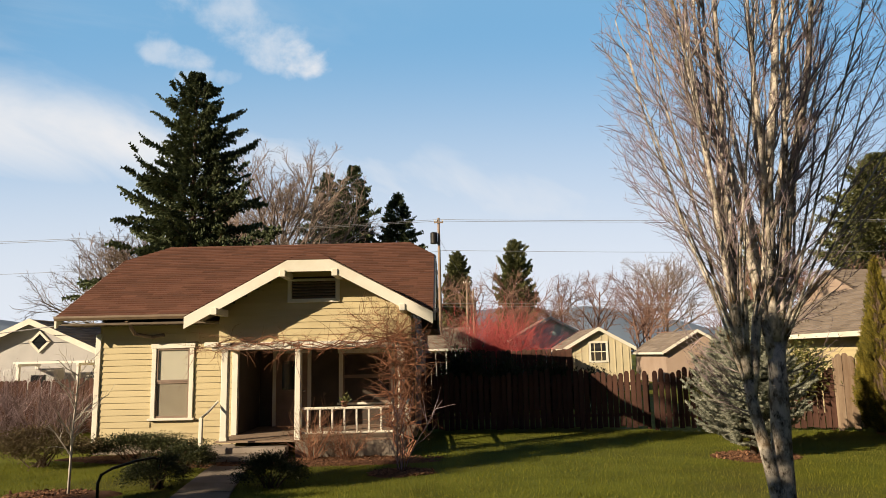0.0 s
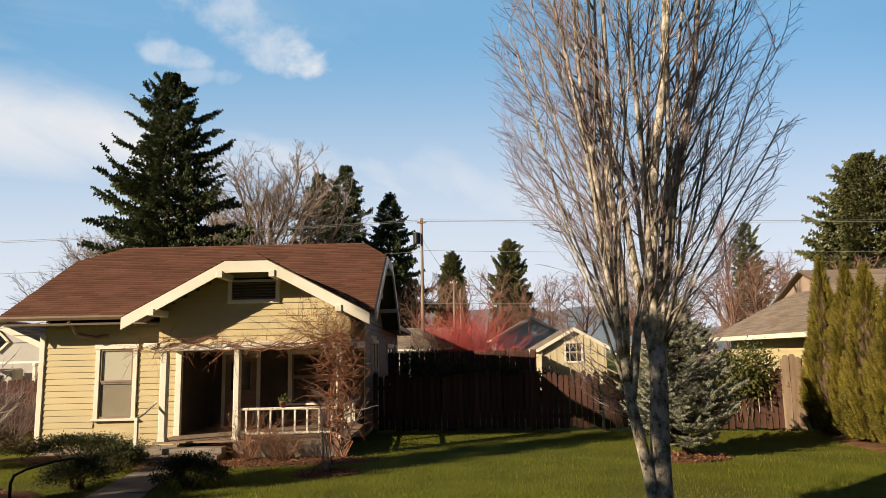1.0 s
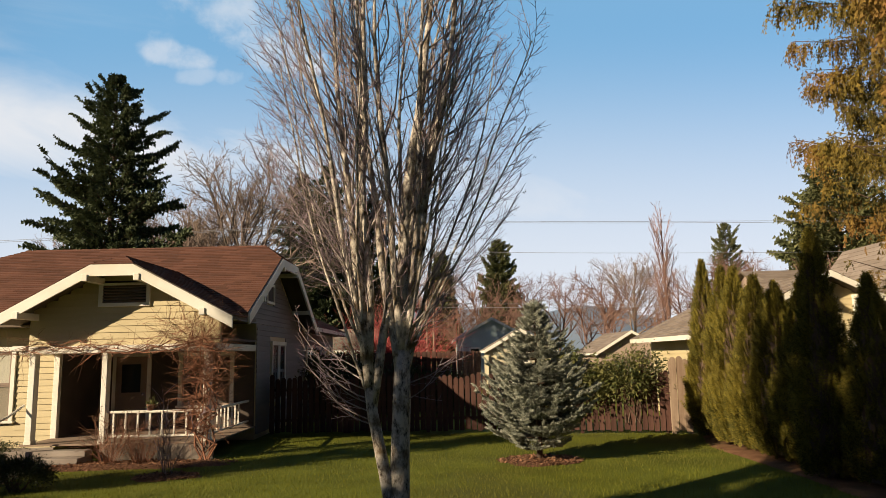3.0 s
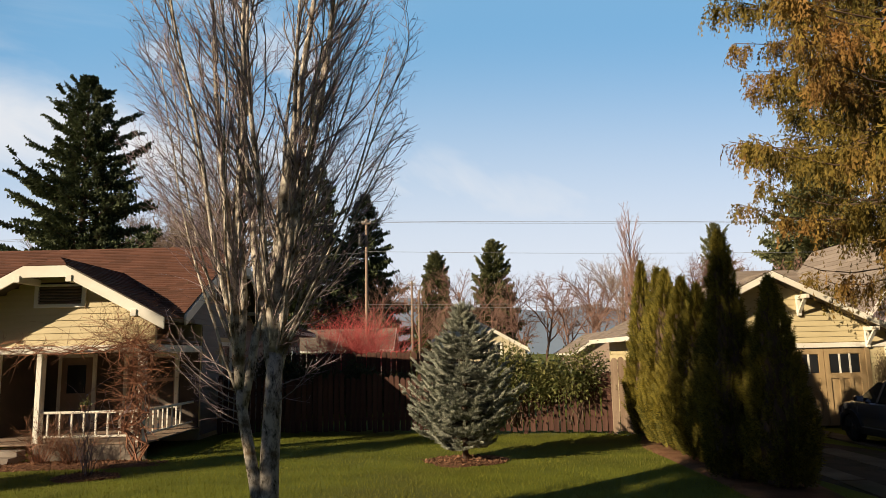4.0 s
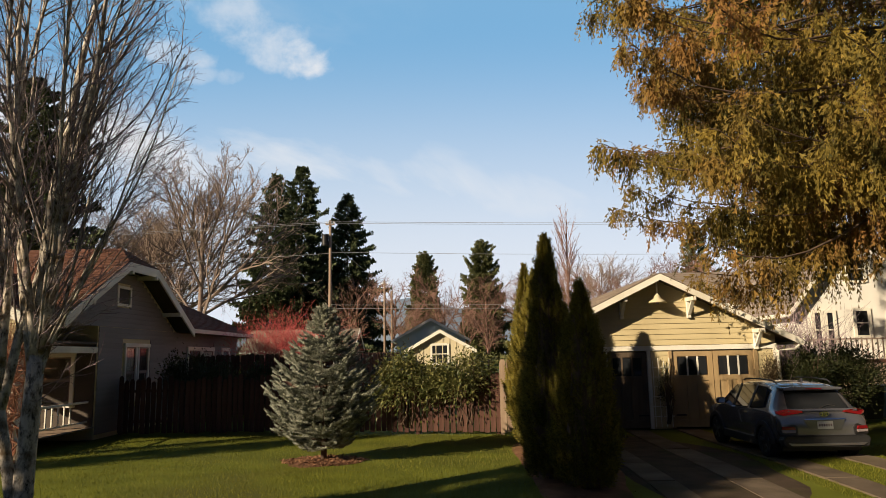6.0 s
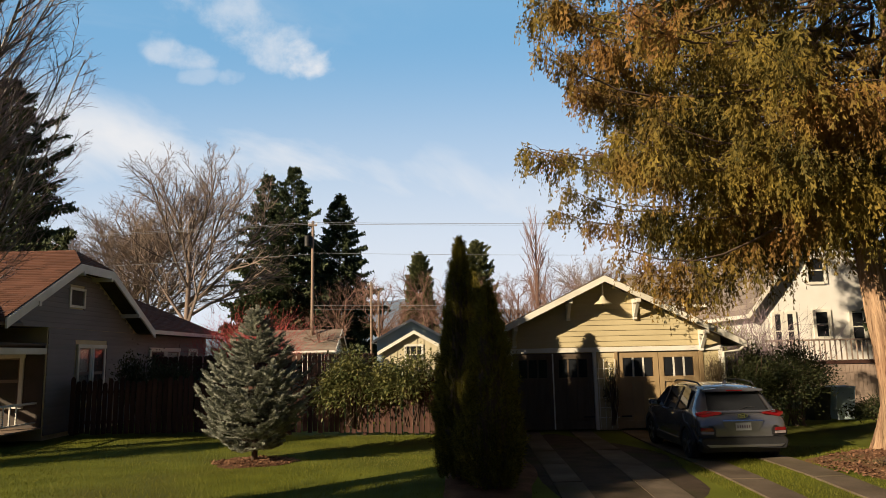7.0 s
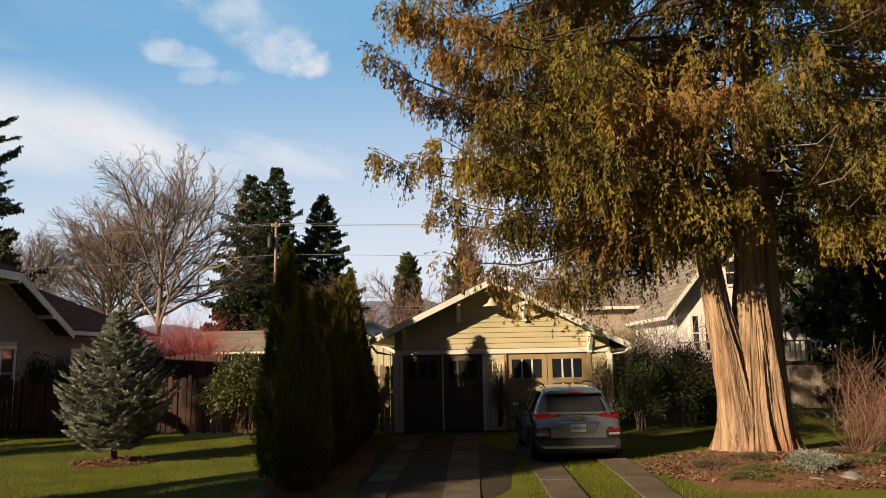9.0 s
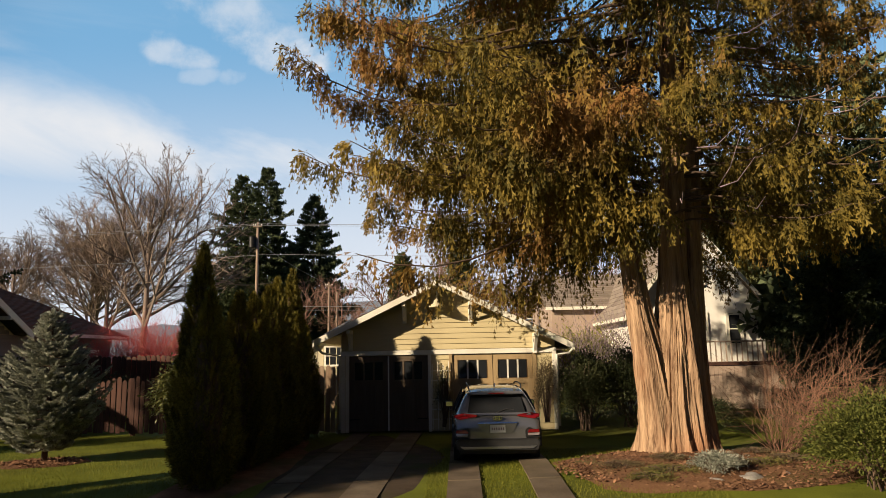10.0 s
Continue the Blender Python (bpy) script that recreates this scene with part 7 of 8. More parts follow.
# ---- the car ----
def build_car():
    cx, yr = 16.9, 14.0
    root = thing("car", (cx, yr + 2.0, 0), "grey compact SUV parked nose-in on the driveway", "car")
    # cross sections from the rear bumper to the nose: y, half width at sill, at waist, at roof, heights
    rows = [
        (0.00, 0.70, 0.78, 0.60, 0.42, 0.66, 0.74),
        (0.05, 0.80, 0.86, 0.70, 0.34, 0.80, 0.98),
        (0.16, 0.85, 0.895, 0.72, 0.30, 0.90, 1.02),
        (0.30, 0.87, 0.9, 0.70, 0.28, 0.93, 1.06),
        (0.48, 0.875, 0.9, 0.655, 0.27, 0.95, 1.35),
        (0.62, 0.88, 0.9, 0.625, 0.27, 0.96, 1.475),
        (0.9, 0.88, 0.9, 0.62, 0.26, 0.96, 1.515),
        (1.4, 0.88, 0.9, 0.625, 0.26, 0.955, 1.545),
        (2.0, 0.88, 0.9, 0.625, 0.26, 0.95, 1.55),
        (2.5, 0.88, 0.9, 0.61, 0.26, 0.945, 1.5),
        (2.95, 0.88, 0.895, 0.62, 0.26, 0.94, 1.28),
        (3.3, 0.875, 0.89, 0.66, 0.27, 0.93, 1.04),
        (3.75, 0.86, 0.87, 0.66, 0.28, 0.88, 0.97),
        (4.05, 0.8, 0.8, 0.6, 0.32, 0.78, 0.86),
        (4.17, 0.68, 0.7, 0.5, 0.4, 0.64, 0.7),
    ]
    b = Build()

    def section(y, ws, ww, wr, zs, zw, zt):
        half = [(0, zs), (ws * 0.55, zs), (ws * 0.93, zs + 0.02), (ws, zs + 0.1), (ww, zs + (zw - zs) * 0.55), (ww * 0.995, zw * 0.97), (ww * 0.965, zw + 0.015), (wr + (ww - wr) * 0.42, zw + (zt - zw) * 0.5), (wr * 0.99, zt - 0.05), (wr * 0.8, zt - 0.012), (0, zt)]
        left = [(-x, z) for x, z in half[1:-1]]
        return [(cx + x, yr + y, z) for x, z in half] + [(cx + x, yr + y, z) for x, z in reversed(left)]
    secs = [section(*r) for r in rows]
    n = len(secs[0])
    for s in secs:
        b.v.extend(s)
    for i in range(len(secs) - 1):
        for k in range(n):
            q = (k + 1) % n
            b.f.append((i * n + k, i * n + q, (i + 1) * n + q, (i + 1) * n + k))
    b.f.append(tuple(reversed(range(n))))
    b.f.append(tuple(range((len(secs) - 1) * n, len(secs) * n)))
    body = part("body", b, M_CARPAINT, root, "metallic grey painted body", True)
    mod = body.modifiers.new("round", "SUBSURF")
    mod.levels = mod.render_levels = 2

    def curved(name, loop, depth, mat, parent, label="", bevel=0.012, proud=0.0):
        """A shaped panel: a loop of (x, z) at a given y, with soft edges."""
        bm = bmesh.new()
        vs = [bm.verts.new((cx + x, yr + y - proud, z)) for x, y, z in loop]
        f = bm.faces.new(vs)
        ext = bmesh.ops.extrude_face_region(bm, geom=[f])
        for e in ext["geom"]:
            if isinstance(e, bmesh.types.BMVert):
                e.co.y += depth
        bmesh.ops.recalc_face_normals(bm, faces=bm.faces[:])
        if bevel:
            bmesh.ops.bevel(bm, geom=bm.edges[:], offset=bevel, segments=2, affect="EDGES")
        bm.verts.index_update()
        out = Build().add([v.co.copy() for v in bm.verts], [[v.index for v in g.verts] for g in bm.faces])
        bm.free()
        return part(name, out, mat, parent, label)
    # rear glass, leaning forward
    rg = [(-0.6, 0.2, 1.02), (0.6, 0.2, 1.02), (0.53, 0.5, 1.36), (0.3, 0.525, 1.375), (-0.3, 0.525, 1.375), (-0.53, 0.5, 1.36)]
    curved("rear_window", rg, 0.12, M_GLASS, root, "dark tinted rear window", 0.01)
    curved("spoiler", [(-0.6, 0.34, 1.385), (0.6, 0.34, 1.385), (0.6, 0.36, 1.43), (0.35, 0.37, 1.45), (-0.35, 0.37, 1.45), (-0.6, 0.36, 1.43)], 0.32, M_CARPAINT, root, "", 0.014)
    curved("brake_lamp", [(-0.16, 0.333, 1.4), (0.16, 0.333, 1.4), (0.16, 0.333, 1.418), (-0.16, 0.333, 1.418)], 0.02, M_REDLENS, root, "thin red brake lamp", 0)
    # tailgate crease, upper lamps, lower lamps, plate, bumper
    curved("tailgate_lip", [(-0.7, 0.045, 0.985), (0.7, 0.045, 0.985), (0.68, 0.06, 1.03), (-0.68, 0.06, 1.03)], 0.12, M_CARPAINT, root, "", 0.012)
    for s in (-1, 1):
        curved("tail_lamp", [(s * 0.4, 0.035, 0.965), (s * 0.76, 0.09, 0.9), (s * 0.87, 0.16, 0.93), (s * 0.88, 0.17, 0.99), (s * 0.7, 0.07, 1.03), (s * 0.42, 0.035, 1.0)][:: s], 0.08, M_REDLENS, root, "slim red tail lamp", 0.008, 0.025)
        curved("lamp_housing", [(s * 0.56, -0.005, 0.53), (s * 0.86, 0.06, 0.53), (s * 0.9, 0.1, 0.6), (s * 0.88, 0.1, 0.72), (s * 0.6, 0.0, 0.74), (s * 0.55, -0.005, 0.68)][:: s], 0.1, M_BLACKPLASTIC, root, "black plastic lamp surround", 0.012, 0.025)
        curved("fog_lamp", [(s * 0.61, -0.02, 0.58), (s * 0.84, 0.04, 0.58), (s * 0.85, 0.05, 0.63), (s * 0.6, -0.02, 0.63)][:: s], 0.05, M_CLEARLENS, root, "clear reversing lamp", 0.006, 0.03)
        curved("indicator", [(s * 0.6, -0.02, 0.637), (s * 0.85, 0.05, 0.637), (s * 0.84, 0.05, 0.7), (s * 0.63, -0.015, 0.7)][:: s], 0.05, M_REDLENS, root, "red lower lamp", 0.006, 0.03)
        # side glass
        sg = Build()
        pts = [(0.75, 1.04), (1.05, 1.0), (2.1, 0.98), (3.0, 0.99), (2.45, 1.42), (1.4, 1.46), (0.85, 1.42)]
        loop = []
        for y, z in pts:
            t = (z - 0.96) / 0.55
            loop.append((cx + s * (0.885 - 0.255 * t), yr + y, z))
        sg.prism(loop if s > 0 else loop[::-1], (s * 0.02, 0, 0.004))
        part("side_window", sg, M_GLASS, root, "dark tinted side glass")
        for y in (1.38, 2.2):
            part("pillar", Build().prism([(cx + s * 0.9, yr + y - 0.04, 0.98), (cx + s * 0.9, yr + y + 0.04, 0.98), (cx + s * 0.672, yr + y + 0.0, 1.46), (cx + s * 0.672, yr + y - 0.08, 1.46)], (s * 0.012, 0, 0.004)), M_BLACKPLASTIC, root)
        # mirrors, roof rails, arches
        m = part("mirror", Build().chamfered(cx + s * 0.9 - 0.1 + 0.08 * s, cx + s * 0.9 + 0.1 + 0.08 * s, yr + 2.72, yr + 2.84, 0.98, 1.12, 0.03), M_CARPAINT, root, "grey door mirror")
        part("mirror_glass", Build().box(cx + s * 0.98 - 0.075, cx + s * 0.98 + 0.075, yr + 2.712, yr + 2.718, 1.0, 1.1), M_CHROME, m)
        part("roof_rail", Build().tube([(cx + s * 0.56, yr + 0.7, 1.5), (cx + s * 0.57, yr + 0.85, 1.56), (cx + s * 0.58, yr + 1.5, 1.585), (cx + s * 0.57, yr + 2.2, 1.57), (cx + s * 0.56, yr + 2.35, 1.53)], 0.016, 6), M_BLACKPLASTIC, root)
        part("door_handle", Build().chamfered(cx + s * 0.9 - 0.02, cx + s * 0.9 + 0.02, yr + 1.45, yr + 1.62, 0.86, 0.89, 0.008), M_CARPAINT, root)
        part("sill_cladding", Build().chamfered(cx + s * 0.875 - 0.03, cx + s * 0.875 + 0.03, yr + 1.1, yr + 2.95, 0.22, 0.4, 0.02), M_BLACKPLASTIC, root)
        for wy in (0.75, 3.35):
            arch = Build()
            k = 14
            pts_o = [(wy + 0.43 * math.cos(math.pi * i / k), 0.33 + 0.43 * math.sin(math.pi * i / k)) for i in range(k + 1)]
            pts_i = [(wy + 0.345 * math.cos(math.pi * i / k), 0.33 + 0.345 * math.sin(math.pi * i / k)) for i in range(k + 1)]
            loop = [(cx + s * 0.885, yr + p[0], p[1]) for p in pts_o] + [(cx + s * 0.885, yr + p[0], p[1]) for p in reversed(pts_i)]
            for i in range(k):
                arch.prism([(cx + s * 0.87, yr + q[0], q[1]) for q in (pts_o[i], pts_o[i + 1], pts_i[i + 1], pts_i[i])], (s * 0.055, 0, 0))
            part("wheel_arch", arch, M_BLACKPLASTIC, root, "black plastic wheel arch")
            wheel = part("wheel", Build().lathe([(0.2, -0.1), (0.3, -0.11), (0.325, -0.08), (0.33, 0), (0.325, 0.08), (0.3, 0.11), (0.2, 0.1)], (cx + s * 0.79, yr + wy, 0.33), 32, "x"), M_RUBBER, root, "black tyre", True)
            rim = Build().lathe([(0.03, s * 0.1), (0.2, s * 0.105), (0.215, s * 0.1), (0.2, s * 0.06), (0.03, s * 0.06)], (cx + s * 0.79, yr + wy, 0.33), 24, "x")
            part("rim", rim, M_BLACKPLASTIC, wheel)
            for i in range(5):
                mt = Matrix.Translation((cx + s * 0.79 + s * 0.105, yr + wy, 0.33)) @ Matrix.Rotation(2 * math.pi * i / 5, 4, "X")
                part("spoke", Build().box(-0.008, 0.008, -0.03, 0.03, 0.0, 0.205, mt), M_ALLOY, wheel)
    curved("bumper", [(-0.82, 0.01, 0.3), (0.82, 0.01, 0.3), (0.87, 0.02, 0.46), (0.8, 0.0, 0.525), (-0.8, 0.0, 0.525), (-0.87, 0.02, 0.46)], 0.22, M_BLACKPLASTIC, root, "black plastic rear bumper", 0.02, 0.05)
    curved("skid_plate", [(-0.7, -0.015, 0.33), (0.7, -0.015, 0.33), (0.78, -0.012, 0.385), (0.6, -0.015, 0.375), (-0.6, -0.015, 0.375), (-0.78, -0.012, 0.385)], 0.06, M_ALLOY, root, "silver skid plate", 0.008, 0.05)
    plate = curved("number_plate", [(-0.155, -0.012, 0.645), (0.155, -0.012, 0.645), (0.155, -0.008, 0.795), (-0.155, -0.008, 0.795)], 0.02, M_PLATE, root, "white number plate", 0.003)
    for i in range(6):
        x = -0.115 + i * 0.046
        part("plate_bar", Build().box(cx + x - 0.011, cx + x + 0.011, yr - 0.018, yr - 0.012, 0.695, 0.745), M_INK, plate)
    curved("plate_recess", [(-0.3, -0.004, 0.62), (0.3, -0.004, 0.62), (0.42, 0.0, 0.83), (-0.42, 0.0, 0.83)], 0.03, M_CARPAINT, root, "", 0.01)
    curved("chrome_trim", [(-0.4, -0.012, 0.825), (0.4, -0.012, 0.825), (0.4, -0.008, 0.845), (-0.4, -0.008, 0.845)], 0.03, M_CHROME, root, "", 0.004)
    em = Build()
    k = 20
    for i in range(k):
        a0, a1 = 2 * math.pi * i / k, 2 * math.pi * (i + 1) / k
        em.prism([(cx + 0.1 * math.cos(a0), yr + 0.03, 0.93 + 0.045 * math.sin(a0)), (cx + 0.1 * math.cos(a1), yr + 0.03, 0.93 + 0.045 * math.sin(a1)), (cx + 0.085 * math.cos(a1), yr + 0.03, 0.93 + 0.033 * math.sin(a1)), (cx + 0.085 * math.cos(a0), yr + 0.03, 0.93 + 0.033 * math.sin(a0))], (0, -0.035, 0))
    em.box(cx - 0.045, cx - 0.025, yr - 0.004, yr + 0.03, 0.9, 0.96).box(cx + 0.025, cx + 0.045, yr - 0.004, yr + 0.03, 0.9, 0.96).box(cx - 0.03, cx + 0.03, yr - 0.004, yr + 0.03, 0.922, 0.938)
    part("badge", em, M_CHROME, root, "chrome oval badge")
    part("wiper", Build().tube([(cx, yr + 0.19, 1.03), (cx + 0.2, yr + 0.24, 1.09), (cx + 0.36, yr + 0.24, 1.07)], 0.01, 5), M_BLACKPLASTIC, root)
    part("antenna", Build().prism([(cx - 0.015, yr + 0.78, 1.51), (cx - 0.015, yr + 0.95, 1.53), (cx - 0.006, yr + 0.8, 1.6)], (0.03, 0, 0)), M_CARPAINT, root)
    part("underside", Build().box(cx - 0.78, cx + 0.78, yr + 0.2, yr + 4.0, 0.2, 0.3), M_BLACKPLASTIC, root)


build_car()


# ---- houses and things beyond ----
def small_house(name, x0, x1, y, depth, eave, peak, wall_mat, roof_mat, label, trim=None, over=0.35, windows=(), battens=False, seed=0, px=None):
    """A gabled house whose gable faces -y; windows: (x0, x1, z0, z1)."""
    trim = trim or M_TRIM
    cx = px if px is not None else (x0 + x1) / 2
    root = thing(name, (cx, y, 0), label, "house")
    S = (peak - eave) / ((x1 - x0) / 2)
    b = Build()
    b.prism([(x0, y, 0), (x1, y, 0), (x1, y, eave), (cx, y, peak), (x0, y, eave)], (0, depth, 0))
    wall = part("wall", b, wall_mat, root)
    for sg, xe in ((-1, x0), (1, x1)):
        xo = xe + sg * over
        zo = eave - (peak - eave) * over / abs(cx - xe)
        rb, sh = Build(), Build()
        rb.prism([(xo, y - over, zo + 0.02), (cx, y - over, peak + 0.02), (cx, y - over, peak + 0.1), (xo, y - over, zo + 0.1)], (0, depth + 2 * over, 0))
        r = part("roof", rb, M_SOFFIT, root)
        shingles(sh, (xo, 0, zo + 0.105), (0, 1, 0), (-sg * abs(cx - xo), 0, peak - zo), math.hypot(cx - xo, peak - zo), lambda s: (y - over, y + depth + over), course=0.3, tab=2.0, seed=seed + sg)
        tagged(part("shingles", sh, roof_mat, r), kind="stuff")
        bb = Build()
        bb.prism([(xo, y - over - 0.01, zo - 0.08), (cx, y - over - 0.01, peak - 0.08), (cx, y - over - 0.01, peak + 0.13), (xo, y - over - 0.01, zo + 0.13)], (0, -0.05, 0))
        part("barge_board", bb, trim, root)
        part("fascia", Build().box(min(xo, xo + sg * 0.03), max(xo, xo + sg * 0.03), y - over, y + depth + over, zo - 0.06, zo + 0.09), trim, root)
    for k, (a, c, d, e) in enumerate(windows):
        w = part("window", Build().box(a + 0.06, c - 0.06, y - 0.02, y - 0.01, d + 0.06, e - 0.06), M_GLASS, root)
        f = Build()
        f.box(a - 0.04, a + 0.08, y - 0.07, y - 0.005, d, e).box(c - 0.08, c + 0.04, y - 0.07, y - 0.005, d, e).box(a + 0.08, c - 0.08, y - 0.07, y - 0.005, e - 0.1, e + 0.03).box(a + 0.08, c - 0.08, y - 0.07, y - 0.005, d - 0.03, d + 0.08)
        f.box(a + 0.08, c - 0.08, y - 0.05, y - 0.015, (d + e) / 2 - 0.025, (d + e) / 2 + 0.025)
        part("window_frame", f, trim, w)
    if battens:
        x = x0 + 0.05
        while x < x1:
            zt = eave + (peak - eave) * (1 - abs(x - cx) / ((x1 - x0) / 2)) - 0.08
            part("batten", Build().box(x - 0.025, x + 0.025, y - 0.03, y - 0.002, 0, zt), wall_mat, root)
            x += 0.4
    return root


leafy_shrub("olive_shrub", (21.2, 26.6, 0), 1.7, 1.0, 1.75, 7000, 0.12, M_GOLDLEAF, "tall olive-green shrub behind the garage corner", 116)
for k, (x, y, r) in enumerate(((19.0, 12.6, 0.42), (19.7, 12.0, 0.5), (20.0, 12.9, 0.35), (21.5, 12.4, 0.45), (22.2, 12.9, 0.4), (19.3, 11.6, 0.4), (21.9, 13.6, 0.4))):
    leafy_shrub("ground_cover", (x, y, height(x, y) + 0.03), r, r * 0.8, 0.07, 900, 0.035, M_MOSS if k % 2 else M_DRYLEAF, "low mossy ground cover plant in the cedar bed", 180 + k, group="ground cover plants")


small_house("far_house", 5.45, 10.85, 55, 7, 3.5, 4.98, M_BLUEHOUSE, M_ROOF_GREY, "pale blue far house with white barge boards", M_WHITE, windows=((6.4, 7.2, 1.5, 2.8),), seed=31)
small_house("garden_shed", 7.1, 10.9, 42, 5, 2.55, 3.62, M_CREAMHOUSE, M_ROOF_GREY, "small pale yellow board-and-batten shed with gable roof", M_TRIM, over=0.25, windows=((8.45, 9.5, 1.7, 2.9),), battens=True, seed=32)
small_house("far_house", 15.4, 19.8, 50, 8, 2.3, 3.6, M_TAN, M_ROOF_GREY, "tan far house with a tan shingle roof", M_TRIM, seed=33)
fh = small_house("far_house", 21.5, 29.5, 38, 4.5, 4.5, 6.3, M_TAN, M_ROOF_GREY, "tan far house with a broad grey-tan roof", M_TRIM, seed=34)
fh.rotation_euler = (0, 0, radians(90))
fh.location = (25.5, 38, 0)
low = small_house("far_house", -1.5, 4.7, 60, 8.5, 2.9, 4.5, M_WHITE, M_ROOF_GREY, "low white far house with a pale grey roof", M_WHITE, seed=35)
low.rotation_euler = (0, 0, radians(90))
small_house("white_house", 23.4, 28.7, 28.1, 9, 4.0, 7.2, M_WHITE, M_ROOF_GREY, "two-storey white clapboard house with a steep gable", M_TRIM, over=0.4, windows=((24.1, 24.5, 2.15, 3.7), (24.6, 25.0, 2.15, 3.7), (25.75, 26.4, 2.6, 3.75), (27.2, 27.8, 2.4, 3.7), (25.6, 26.4, 4.8, 5.9)), seed=37)
deck = thing("deck", (26, 27.4, 0), "brown timber deck with a railing before the white house", "deck")
part("platform", Build().chamfered(23.1, 29.2, 26.6, 28.0, 1.62, 1.75, 0.01), M_DARKWOOD, deck)
for k in range(40):
    x = 23.1 + k * 0.153
    part("skirt_board", Build().box(x, x + 0.14, 26.6, 26.63, 0.0, 1.6), M_TAN, deck)
part("handrail", Build().chamfered(23.1, 29.2, 26.6, 26.7, 2.5, 2.56, 0.01), M_TAN, deck)
for k in range(31):
    x = 23.12 + k * 0.2
    part("baluster", Build().box(x, x + 0.04, 26.63, 26.67, 1.75, 2.5), M_TAN, deck)
nb = small_house("neighbour_house", -17.3, -12.2, 25.3, 9, 2.6, 3.75, M_GREYWHITE, M_ROOF_GREY, "low cream house with a diamond gable window", M_TRIM, over=0.3, seed=38)
dm = Matrix.Translation((-14.5, 25.27, 3.06)) @ Matrix.Rotation(radians(45), 4, "Y")
dw = part("diamond_window", Build().box(-0.2, 0.2, -0.01, 0.0, -0.2, 0.2, dm), M_GLASS, nb)
fr = Build()
for a in ((-0.28, -0.2, -0.28, 0.28), (0.2, 0.28, -0.28, 0.28), (-0.2, 0.2, 0.2, 0.28), (-0.2, 0.2, -0.28, -0.2)):
    fr.box(a[0], a[1], -0.05, 0.0, a[2], a[3], dm)
part("window_frame", fr, M_TRIM, dw)

trailer = thing("camper_trailer", (-14.2, 24.7, 0), "small white camper trailer parked beside the neighbour house", "trailer")
part("body", Build().chamfered(-15.2, -13.35, 24.35, 24.95, 0.75, 2.12, 0.06), M_GREYWHITE, trailer)
part("window", Build().box(-14.2, -13.7, 24.33, 24.345, 1.5, 1.9), M_GLASS, trailer)
for x in (-14.9, -13.8):
    part("wheel", Build().lathe([(0.2, -0.09), (0.38, -0.09), (0.4, 0.0), (0.38, 0.09), (0.2, 0.09)], (x, 24.5, 0.4), 20, "y"), M_RUBBER, trailer)
part("chassis", Build().box(-15.1, -13.4, 24.4, 24.9, 0.5, 0.75), M_METAL, trailer)

perg = thing("pergola", (-13.0, 24.0, 0), "white slatted pergola beside the neighbour house", "pergola")
for i in range(6):
    part("slat", Build().chamfered(-14.4, -12.0, 23.6 + i * 0.2, 23.66 + i * 0.2, 2.28 + 0.0 * i, 2.36, 0.006), M_WHITE, perg)
for x in (-14.2, -12.2):
    part("beam", Build().chamfered(x - 0.05, x + 0.05, 23.5, 24.8, 2.2, 2.28, 0.006), M_WHITE, perg)
    for y in (23.6, 24.7):
        part("post", Build().chamfered(x - 0.05, x + 0.05, y - 0.05, y + 0.05, 0, 2.2, 0.006), M_WHITE, perg)


def utility_pole(at, H, label, arms, transformer=False):
    root = thing("utility_pole", at, label, "utility pole")
    x, y, z = at
    part("shaft", Build().tube([(x, y, -0.3), (x, y, H * 0.5), (x, y, H)], [0.17, 0.14, 0.11], 10), M_POLE, root, "", True)
    for h, w in arms:
        part("crossarm", Build().chamfered(x - w, x + w, y - 0.18, y - 0.08, h - 0.06, h + 0.06, 0.01), M_POLE, root)
        for s in (-0.9, 0.9, -0.4):
            part("insulator", Build().lathe([(0.03, 0), (0.06, 0.05), (0.04, 0.09), (0.05, 0.13), (0.02, 0.17)], (x + s * w, y - 0.13, h + 0.06), 10), M_WHITE, root)
    if transformer:
        part("transformer", Build().lathe([(0.02, -0.5), (0.3, -0.48), (0.3, 0.4), (0.26, 0.48), (0.05, 0.52)], (x - 0.42, y - 0.1, H - 1.75), 18), M_METAL, root, "dark transformer can")
    return root


utility_pole((-0.42, 59.1, 0), 13.9, "tall wooden utility pole with crossarm and transformer", ((13.5, 0.38),), True)
utility_pole((2.46, 78.5, 0), 10.6, "wooden utility pole in a far garden", ((10.2, 0.4),))
utility_pole((3.2, 79.5, 0), 9.6, "wooden utility pole in a far garden", ())


def wire(a, b, sag, label="thin grey overhead power wire"):
    a, b = Vector(a), Vector(b)
    pts = [a.lerp(b, k / 24) + Vector((0, 0, -sag * 4 * (k / 24) * (1 - k / 24))) for k in range(25)]
    o = Build().tube(pts, 0.016, 4)
    return solo("overhead_wire", o, M_WIRE, a, label, "wire", "overhead wires")


for z, y in ((13.75, 58.98), (13.6, 58.9)):
    wire((-0.42, y, z), (75, y + 3, z - 0.4), 0.35)
    wire((-0.42, y, z), (-75, y - 2, z - 1.8), 0.4)
wire((-0.42, 59.0, 11.1), (75, 61, 10.6), 0.5)
wire((-0.42, 59.0, 11.0), (-75, 57, 9.4), 0.5)
wire((-0.42, 59.0, 6.6), (75, 61, 6.3), 0.3, "thick low telephone cable")
wire((-0.42, 59.0, 6.3), (75, 61, 6.0), 0.3, "thick low telephone cable")
wire((-0.42, 59.0, 12.2), (2.46, 78.5, 10.4), 0.3)
